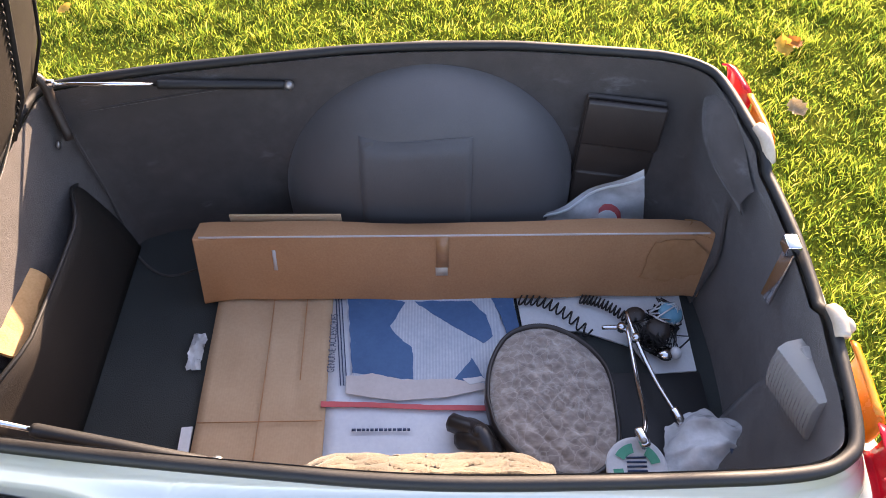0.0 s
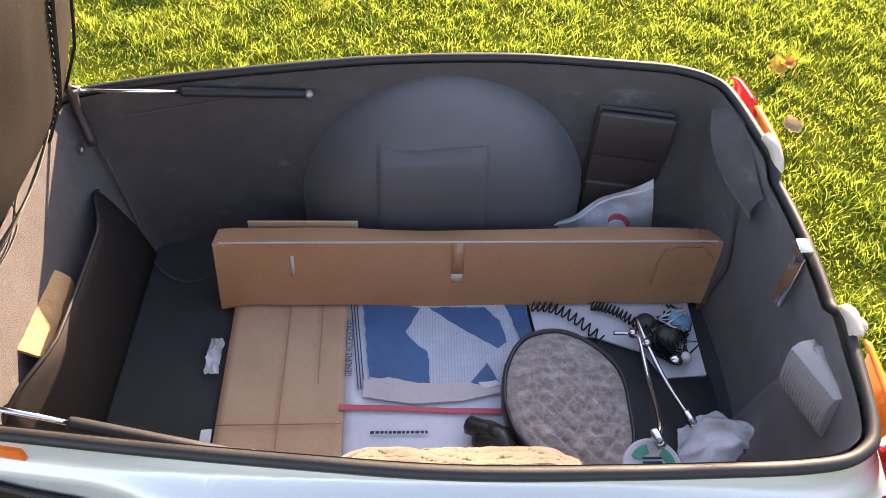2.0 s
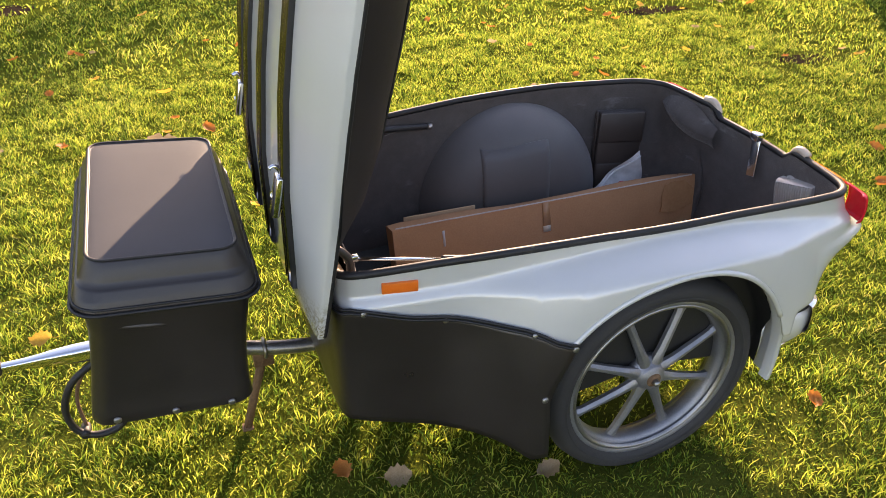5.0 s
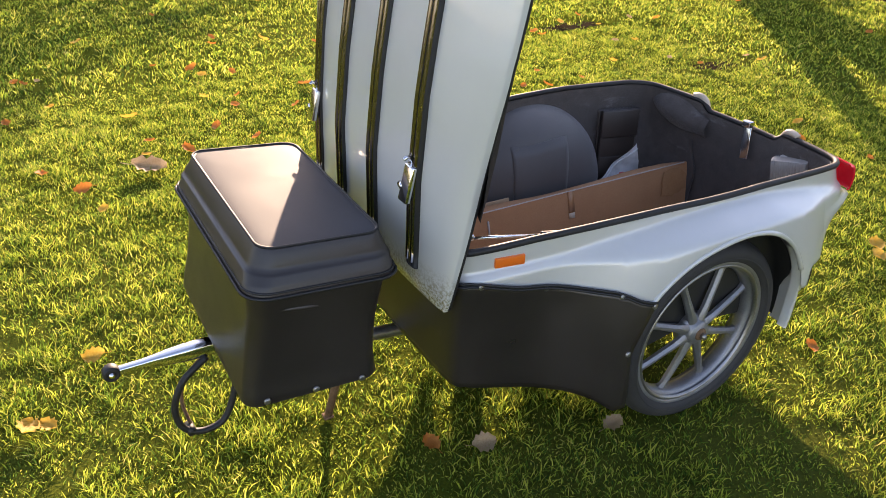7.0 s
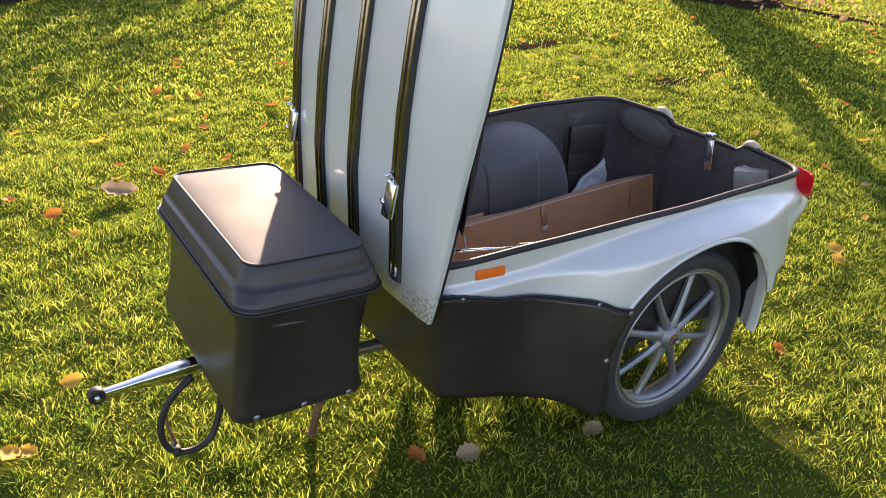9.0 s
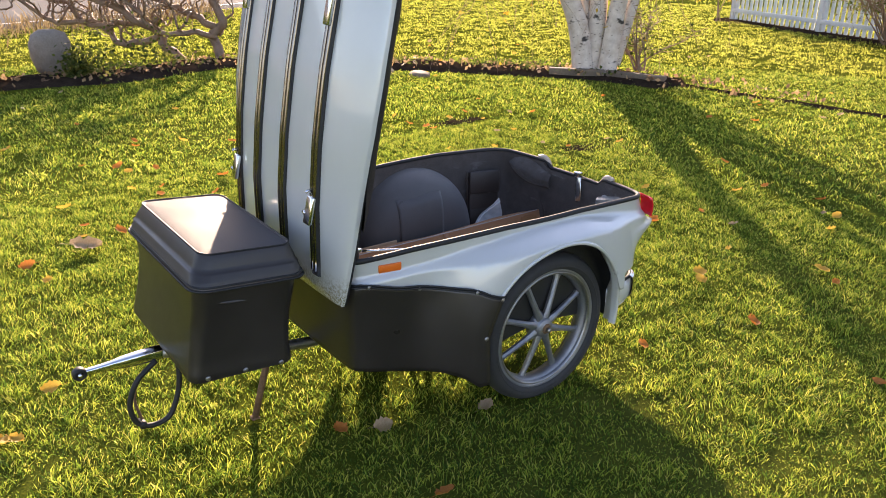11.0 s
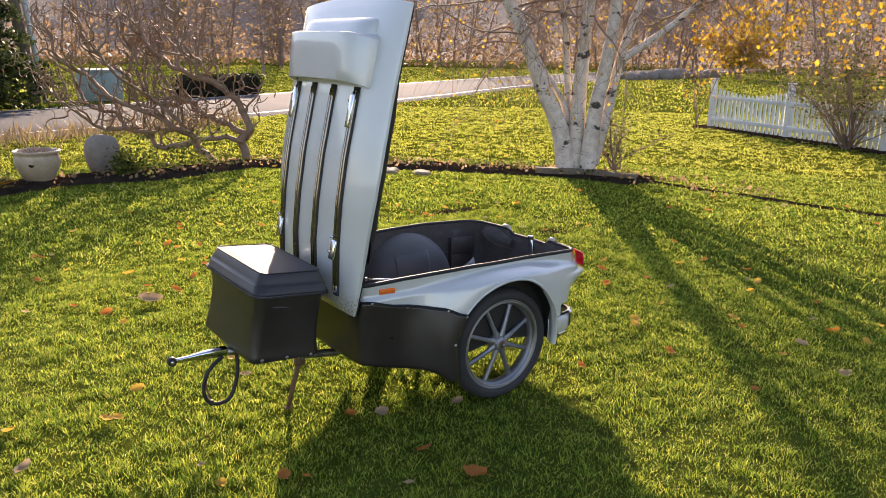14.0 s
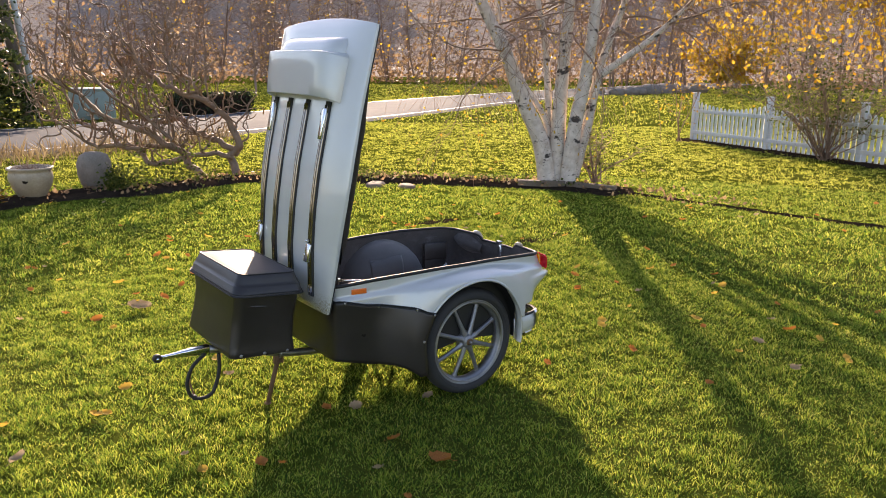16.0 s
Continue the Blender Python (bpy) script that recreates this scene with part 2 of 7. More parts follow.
ARCH_REAR = [(ARCH_X + arch_r(a) * math.cos(a), ARCH_Z + arch_r(a) * math.sin(a)) for a in (radians(90 - 2.5 * k) for k in range(33))]


def rim_loop(inset=0.0):
    """The plan of the open top, from the nose's middle round the far side, the tail and back."""
    half = spline([(-0.818, 0.0, 0), (-0.818, 0.2, 0), (-0.815, 0.32, 0), (-0.797, 0.362, 0), (-0.745, 0.383, 0), (-0.58, 0.41, 0), (-0.35, 0.44, 0),
                   (-0.10, 0.466, 0), (0.10, 0.472, 0), (0.32, 0.465, 0), (0.46, 0.455, 0), (0.53, 0.432, 0), (0.565, 0.385, 0), (0.588, 0.25, 0),
                   (0.603, 0.12, 0), (0.608, 0.0, 0)], 8)
    pts = [Vector((p.x, p.y, 0)) for p in half]
    pts += [Vector((p.x, -p.y, 0)) for p in half[-2:0:-1]]
    if inset:
        n = len(pts)
        moved = []
        for i, p in enumerate(pts):
            d = (pts[(i + 1) % n] - pts[i - 1]).normalized()
            moved.append(p + Vector((d.y, -d.x, 0)) * inset)
        pts = moved
    return pts


def rim_height(x, y):
    z = interp([(-0.84, 0.712), (-0.6, 0.728), (-0.2, 0.742), (0.15, 0.742), (0.45, 0.728), (0.6, 0.712)], x)
    if x > 0.5:
        z -= 0.028 * (1 - smooth_step(0.15, 0.19, abs(y)))
    return z


def shell_offset(x, z):
    """How far the side stands out from the plan: an upright band below the rim, a shoulder that faces up, and the flare round the wheel."""
    depth = rim_height(x, 0.4) - z
    start = interp([(-0.84, 0.054), (-0.55, 0.056), (-0.30, 0.036), (-0.05, 0.014), (0.15, 0.018), (0.35, 0.036), (0.60, 0.070)], x)
    wide = interp([(-0.84, 0.024), (-0.55, 0.030), (-0.30, 0.048), (0.0, 0.050), (0.30, 0.044), (0.60, 0.024)], x)
    shoulder = smooth_step(start, start + wide, depth)
    r = math.hypot(x - ARCH_X, z - ARCH_Z)
    flare = 0.085 * (smooth_step(0.64, 0.36, r) if r > 0.36 else 1.0)
    # behind the arch's rear edge the flank steps in to make room for the bumper
    flare *= 1 - smooth_step(0.337, 0.352, x) * smooth_step(0.47, 0.44, z)
    return (flare + 0.020) * shoulder


def tail_scale(z, y=0.4):
    """How far the tail reaches back at height z: undercut at the corners, upright in the middle."""
    middle = interp([(0.2, 0.9), (0.35, 0.98), (0.5, 1.06), (0.575, 1.20), (0.595, 1.20), (0.605, 1.10), (0.66, 1.05), (0.70, 1.0), (0.75, 0.97)], z)
    corner = interp([(0.18, 0.42), (0.3, 0.64), (0.38, 0.80), (0.5, 1.11), (0.555, 1.28), (0.575, 1.36), (0.595, 1.36), (0.606, 1.18), (0.66, 1.10), (0.70, 1.02), (0.75, 0.97)], z)
    return middle + (corner - middle) * smooth_step(0.24, 0.40, abs(y))


def shell_point(p, z):
    """The outer skin below plan point p at height z."""
    x, y = p.x, p.y
    side = smooth_step(0.30, 0.36, abs(y)) * (1 if x > -0.8 else smooth_step(-0.84, -0.80, x))
    tuck = 0.065 * smooth_step(0.61, 0.42, z) * smooth_step(0.40, 0.53, x)
    y = y - math.copysign(min(tuck, abs(y)), y) if abs(y) > 0.2 else y
    recess = 0.030 * smooth_step(0.337, 0.352, x) * smooth_step(0.46, 0.42, z)
    y2 = y + math.copysign((shell_offset(x, z) - recess) * side, y) if abs(y) > 1e-6 else y
    if abs(p.y) > 0.34 and x > 0.3:
        x2 = x if x < 0.41 else 0.41 + (x - 0.41) * max(0.06, (0.265 * tail_scale(z, p.y) - 0.11) / 0.155)
    else:
        x2 = x if x < 0.3 else 0.3 + (x - 0.3) * tail_scale(z, p.y)
    return (x2, y2, z)


def shell_bottom(x, y):
    if abs(y) > 0.34 and 0.0 < x - ARCH_X < 0.34:
        return max(interp(ARCH_REAR, x), 0.40)
    if abs(y) > 0.34 and abs(x - ARCH_X) < ARCH_R and x < 0:
        return max(ARCH_Z + math.sqrt(ARCH_R ** 2 - (x - ARCH_X) ** 2), 0.235)
    return interp([(-0.84, 0.43), (-0.42, 0.42), (-0.36, 0.28), (-0.30, 0.28), (0.31, 0.40), (0.342, 0.40), (0.352, 0.385), (0.61, 0.385)], x)


def trailer_body(root):
    loop = rim_loop()
    # closer columns where the arch stands steep
    dense = []
    n = len(loop)
    for i, p in enumerate(loop):
        q = loop[(i + 1) % n]
        steps = 3 if abs(p.y) > 0.38 and abs(abs(p.x - ARCH_X) - ARCH_R) < 0.1 else 1
        for k in range(steps):
            dense.append(p.lerp(q, k / steps))
    rows = []
    levels = 40
    for k in range(levels + 1):
        t = k / levels
        row = []
        for p in dense:
            top = rim_height(p.x, p.y)
            row.append(shell_point(p, top + (shell_bottom(p.x, p.y) - top) * t))
        rows.append(row)
    body = part("body_shell", grid_mesh(rows, close_u=True), PAINT, root, "pearl white fibreglass body with flared wheel arches")
    m = body.modifiers.new("thickness", "SOLIDIFY")
    m.thickness, m.offset = 0.004, -1
    # rubber trim on the rim
    tube = [Vector((p.x, p.y, rim_height(p.x, p.y))) for p in rim_loop(0.003)]
    part("rim_trim", tube_mesh(tube, 0.0102, 8, closed=True), TRIM, root, "black rubber edge trim")
    # carpeted tub
    rows = []
    for k in range(13):
        t = k / 12
        row = []
        for p in rim_loop(0.018):
            top = rim_height(p.x, p.y) - 0.004
            z = top + (0.292 - top) * t
            x = p.x if p.x > -0.6 else p.x + 0.08 * smooth_step(-0.6, -0.8, p.x) * t
            if p.x > 0.3:
                x = min(p.x, 0.3 + (p.x - 0.3) * tail_scale(z, p.y) - 0.012 * t)
            y = p.y * (1 - 0.05 * t)
            tuck = 0.065 * smooth_step(0.61, 0.42, z) * smooth_step(0.30, 0.50, x)
            y -= math.copysign(min(tuck, abs(y)), y) if abs(y) > 0.2 else 0
            row.append((x, y, z))
        rows.append(row)
    bm = grid_mesh(rows, close_u=True)
    bm.verts.ensure_lookup_table()
    m = len(rows[0])
    part("carpet_lining", bm, CARPET, root, "charcoal carpet lining of the open tub")
    low = [Vector(p) for p in rows[-1]]
    mid = sum(low, Vector()) / len(low)
    bm = grid_mesh([[mid + (p - mid) * s + Vector((0, 0, 0.002 * (1 - s))) for p in low] for s in (1.0, 0.97, 0.8, 0.5, 0.02)], close_u=True)
    part("floor_carpet", bm, FLOOR_CARPET, root, "dark green-black carpet of the tub floor")
    # wheel housings inside the tub
    for s in (1, -1):
        rows = []
        big = 0.340 if s > 0 else 0.318
        mid_z = 0.370 if s > 0 else 0.305
        deep = 0.165 if s > 0 else 0.055
        for i in range(15):
            rr = big * math.sin(i / 14 * math.pi / 2)
            depth = deep * max(0.0, 1 - (rr / big) ** 4) ** 0.55
            row = []
            for k in range(41):
                a = math.pi * k / 40
                row.append((-0.03 + rr * math.cos(a), s * (0.450 - depth), mid_z + rr * math.sin(a)))
            row.insert(0, (row[0][0], row[0][1], 0.285))
            row.append((row[-1][0], row[-1][1], 0.285))
            rows.append(row)
        part("wheel_housing", grid_mesh(rows), HOUSING, root, "rounded smooth charcoal wheel housing")
        # dark wheel well seen from outside
        rows = []
        for k in range(33):
            a = math.pi * (-0.045 + 1.095 * k / 32)
            rows.append([(ARCH_X + (arch_r(a) - 0.004) * math.cos(a), s * y, ARCH_Z + (arch_r(a) - 0.004) * math.sin(a)) for y in (0.540 - 0.045 * smooth_step(0.5, 0.15, a), 0.51 - 0.025 * smooth_step(0.5, 0.15, a), 0.48, 0.4545)] + [(ARCH_X + r * math.cos(a), s * 0.4535, ARCH_Z + r * math.sin(a)) for r in (0.30, 0.2, 0.1, 0.01)])
        well = grid_mesh(rows)
        part("wheel_well", well, TRIM, root, "black inner wheel well")
        # flange that carries the arch on down behind the wheel
        rows = []
        for k in range(25):
            a = radians(-12 + 60 * k / 24)
            low = smooth_step(radians(36), radians(0), a)
            row = []
            for r, sink in ((-0.003, 0.030), (-0.001, 0.004), (0.003, 0.0), (0.014, 0.001), (0.018, 0.004), (0.020, 0.012), (0.021, 0.075)):
                r += arch_r(a)
                x, z = ARCH_X + r * math.cos(a), ARCH_Z + r * math.sin(a)
                row.append((x, s * (interp(HALF, min(x, 0.33)) + shell_offset(min(x, 0.33), max(z, 0.48)) - sink - 0.016 * low), z))
            rows.append(row)
        part("arch_flange", grid_mesh(rows), PAINT, root, "white flange behind the wheel")
        lip = [(ARCH_X + arch_r(a) * math.cos(a), 0, ARCH_Z + arch_r(a) * math.sin(a)) for a in (math.pi * (0.17 + 0.66 * k / 40) for k in range(41))]
        lip = [(x, s * (interp(HALF, x) + shell_offset(x, z)), z) for x, _, z in lip]
        part("arch_lip", tube_mesh(lip, 0.0075, 8), PAINT, root, "rolled edge of the wheel arch")


def build_wheel(root, side):
    wheel = new("wheel")
    wheel.parent = root
    wheel["label"] = "grey eight-spoke cast alloy wheel with a worn tyre"
    wheel.location = (WHEEL_X, side * WHEEL_Y, WHEEL_Z)
    w = 0.056
    tyre = [(0.245, -w * 0.7), (0.256, -w * 0.92), (0.274, -w), (0.291, -w * 0.9), (0.302, -w * 0.62), (TYRE_R, -w * 0.25), (TYRE_R, w * 0.25),
            (0.302, w * 0.62), (0.291, w * 0.9), (0.274, w), (0.256, w * 0.92), (0.245, w * 0.7)]
    tyre_ob = part("tyre", lathe_mesh(tyre, 72, closed=True), RUBBER, wheel, "black ribbed motorcycle tyre")
    for s in (-1, 1):
        part("sidewall_rib", lathe_mesh([(0.262, s * w * 0.985), (0.265, s * (w + 0.0015)), (0.268, s * w * 0.995)], 72), RUBBER, tyre_ob)
    ring = [(0.250, -0.043), (0.253, -0.040), (0.249, -0.034), (0.239, -0.030), (0.224, -0.024), (0.217, -0.012), (0.217, 0.012), (0.224, 0.024),
            (0.239, 0.030), (0.249, 0.034), (0.253, 0.040), (0.250, 0.043), (0.243, 0.042), (0.232, 0.038), (0.240, 0.0), (0.232, -0.038), (0.243, -0.042)]
    part("rim", lathe_mesh(ring, 72, closed=True), ALLOY, wheel)
    hub = [(0.0, 0.040), (0.020, 0.040), (0.024, 0.036), (0.034, 0.035), (0.038, 0.030), (0.042, 0.020), (0.056, 0.012), (0.058, -0.015), (0.0, -0.02)]
    part("rim_bead", lathe_mesh([(0.226, side * 0.034), (0.229, side * 0.040), (0.233, side * 0.0425), (0.237, side * 0.041), (0.239, side * 0.037)], 72), STEEL, wheel, "bright turned bead of the rim")
    part("hub", lathe_mesh([(r, h * side) for r, h in hub], 32), ALLOY, wheel, "dull alloy hub")
    part("hub_cap", lathe_mesh([(r, h * side) for r, h in ((0.0, 0.046), (0.016, 0.045), (0.021, 0.040), (0.021, 0.03))], 24), RUST, wheel, "rust-stained hub centre")
    part("axle_nut", lathe_mesh([(0.0, side * 0.060), (0.009, side * 0.059), (0.010, side * 0.044), (0.0, side * 0.044)], 6), STEEL, wheel)
    for k in range(8):
        a = math.pi * 2 * (k + 0.53) / 8
        rows = []
        for r, hw, y0, y1 in ((0.030, 0.018, 0.006, 0.026), (0.055, 0.016, 0.006, 0.025), (0.085, 0.0125, 0.004, 0.023), (0.15, 0.0105, -0.002, 0.017), (0.20, 0.011, -0.006, 0.012), (0.224, 0.019, -0.010, 0.010)):
            ring_pts = [(-hw, y0), (hw, y0), (hw, y1 - 0.008), (hw * 0.35, y1), (-hw * 0.35, y1), (-hw, y1 - 0.008)]
            rows.append([(r * math.cos(a) - q * math.sin(a), side * y, r * math.sin(a) + q * math.cos(a)) for q, y in ring_pts])
        sharp(part("spoke", grid_mesh(rows, close_u=True), ALLOY, wheel), 40)
    return wheel


LID_O, LID_U, LID_W = Vector((-0.869, 0, 0.59)), Vector((0.228, 0, 0.974)).normalized(), Vector((-0.974, 0, 0.228)).normalized()
LID_HALF = [(0.0, 0.406), (0.10, 0.422), (0.20, 0.435), (0.30, 0.445), (0.40, 0.460), (0.50, 0.478), (0.62, 0.495), (0.80, 0.501), (1.0, 0.498), (1.2, 0.504), (1.44, 0.504)]
LID_BOW = [(0.0, 0.0), (0.10, 0.008), (0.20, 0.016), (0.30, 0.024), (0.40, 0.037), (0.50, 0.050), (0.62, 0.062), (0.80, 0.070), (1.0, 0.073), (1.2, 0.075), (1.5, 0.072)]


def lid_world(u, v, w):
    return LID_O + LID_U * u + LID_W * w + Vector((0, v, 0))


def lid_surface(u, v):
    top = interp([(0.0, 0.012), (0.03, 0.034), (0.07, 0.046), (0.30, 0.098), (0.50, 0.122), (0.724, 0.136), (1.05, 0.138), (1.3, 0.128), (1.42, 0.106), (1.46, 0.090), (1.5, 0.072)], u)
    h = interp(LID_HALF, u) + 0.002
    f = max(0.0, 1 - (abs(v) / h) ** 3.4)
    edge = interp(LID_BOW, u)
    return edge + max(0.0, top - edge) * f ** 0.7


def build_lid(root):
    lid = new("lid")
    lid.parent = root
    lid["label"] = "white lid standing open on two gas struts"
    pts = spline([(0.0, 0.0, 0), (0.0, 0.30, 0), (0.001, 0.394, 0), (0.012, 0.408, 0), (0.10, 0.422, 0), (0.20, 0.435, 0), (0.30, 0.445, 0), (0.40, 0.460, 0), (0.50, 0.478, 0), (0.62, 0.495, 0), (0.80, 0.501, 0),
                  (1.0, 0.498, 0), (1.2, 0.504, 0), (1.40, 0.505, 0), (1.436, 0.502, 0), (1.446, 0.485, 0), (1.462, 0.35, 0), (1.475, 0.2, 0), (1.482, 0.0, 0)], 6)
    loop = [(p.x, p.y) for p in pts] + [(p.x, -p.y) for p in pts[-2:0:-1]]
    cu = 0.72
    rows = []
    for k in range(26):
        s = 1 - (k / 25) ** 2.2 if k < 25 else 0.0
        row = []
        for u, v in loop:
            uu, vv = cu + (u - cu) * s, v * s
            edge = interp(LID_BOW, u) if k == 0 else lid_surface(uu, vv)
            row.append(lid_world(uu, vv, edge))
        rows.append(row)
    rows.insert(0, [lid_world(u, v, interp(LID_BOW, u) - 0.012) for u, v in loop])
    bm = grid_mesh(rows, close_u=True)
    bmesh.ops.remove_doubles(bm, verts=bm.verts, dist=0.0005)
    part("lid_shell", bm, LID_PAINT, lid)
    # dark quilted inside
    rows = []
    for k in range(12):
        s = 1 - k / 11 * 0.98
        rows.append([lid_world(cu + (u - cu) * s * 0.985, v * s * 0.985, -0.010 + interp(LID_BOW, u) * s) for u, v in loop])
    bm = grid_mesh(rows, close_u=True)
    bm.verts.ensure_lookup_table()
    m = len(loop)
    bm.faces.new([bm.verts[11 * m + i] for i in range(m)])
    part("lid_lining", bm, LINING, lid, "black vinyl lining inside the lid")
    rows = []
    for k in range(25):
        u = 0.27 + 1.15 * k / 24
        f = interp([(0.27, 0.35), (0.29, 0.75), (0.40, 0.95), (0.65, 1.0), (0.95, 0.95), (1.2, 0.7), (1.36, 0.35), (1.42, 0.05)], u)
        row = []
        for j in range(-14, 15):
            v = 0.41 * j / 14
            g = max(0.0, 1 - (abs(v) / 0.41) ** 2.4) ** 0.8
            fold = 0.006 * noise.noise((u * 9, v * 7, 2)) + 0.004 * noise.noise((u * 4, v * 25, 5))
            bow = interp(LID_BOW, u) - 0.012
            row.append(lid_world(u, v * 1.14, bow - (bow + 0.150 * f + fold) * g))
        rows.append(row)
    part("lid_bag", grid_mesh(rows), LINING, lid, "bulging dark vinyl bag inside the lid")
    part("lid_piping", tube_mesh([lid_world(0.72 + (u - 0.72) * 0.992, v * 0.988, interp(LID_BOW, u) - 0.014) for u, v in loop], 0.007, 6, closed=True), TRIM, lid)
    # raised hump near the end of the lid: a flat boxy face over a sharp lower lip, and a lower step behind it
    def hump(name, steps, half, power, label=""):
        rows = []
        vs = [half * math.sin(math.pi / 2 * k / 16) for k in range(-16, 17)]
        for u, height, shrink in steps:
            row = []
            for v in vs:
                f = max(0.0, 1 - (abs(v) / half) ** power) ** 0.5
                low = lid_surface(u, v * shrink) - 0.006
                row.append(lid_world(u - 0.012 * (1 - f), v * shrink, low + max(0.0, height - low) * f))
            rows.append(row)
        sharp(part(name, grid_mesh(rows), PAINT, lid, label), 28)

    hump("lid_hump", ((1.085, 0.09, 0.99), (1.080, 0.12, 0.992), (1.066, 0.20, 0.998), (1.060, 0.208, 1.0), (1.061, 0.213, 1.0), (1.065, 0.216, 1.0), (1.12, 0.224, 1.0), (1.2, 0.235, 1.0), (1.27, 0.244, 0.998),
                      (1.276, 0.243, 0.996), (1.279, 0.238, 0.994), (1.281, 0.228, 0.99), (1.30, 0.10, 0.96)), 0.372, 7, "raised white hump at the end of the lid")
    hump("hump_step", ((1.26, 0.185, 1.0), (1.30, 0.182, 1.0), (1.33, 0.176, 0.99), (1.35, 0.165, 0.98), (1.365, 0.145, 0.97), (1.375, 0.115, 0.96), (1.38, 0.09, 0.955)), 0.335, 6, "lower rounded step behind the hump")
    for v in (0.315, 0.125, -0.076, -0.284):
        for name, half, lift, mat, off in (("rail_base", 0.023, 0.010, TRIM, 0.0), ("rail_strip", 0.0060, 0.0150, DARK_CHROME, 0.0105), ("rail_strip", 0.0060, 0.0150, DARK_CHROME, -0.0105)):
            rows = []
            us = np.linspace(0.07 if name == "rail_base" else 0.085, 1.05 if name == "rail_base" else 1.03, 24)
            for i, u in enumerate(us):
                row = []
                for dv, dw in ((-half, -0.004), (-half, lift * 0.7), (-half * 0.5, lift), (half * 0.5, lift), (half, lift * 0.7), (half, -0.004)):
                    row.append(lid_world(u, v + off + dv, lid_surface(u, v) + dw))
                rows.append(row)
            bm = grid_mesh(rows)
            bm.verts.ensure_lookup_table()
            bm.faces.new([bm.verts[i] for i in range(6)])
            bm.faces.new([bm.verts[23 * 6 + i] for i in range(6)][::-1])
            part(name, bm, mat, lid, "black rail base" if name == "rail_base" else "chromed luggage rail strip")
    return lid


def rounded_loop(cx, cy, hx, hy, r, z, steps=6):
    out = []
    for qx, qy, a0 in ((1, 1, 0), (-1, 1, 90), (-1, -1, 180), (1, -1, 270)):
        for k in range(steps + 1):
            a = radians(a0 + 90 * k / steps)
            out.append((cx + qx * (hx - r) + r * math.cos(a), cy + qy * (hy - r) + r * math.sin(a), z))
    return out


BOX_TILT = Matrix.Translation((-1.14, -0.06, 0.6)) @ Matrix.Rotation(radians(5.0), 4, "Y") @ Matrix.Translation((1.14, 0.06, -0.6))


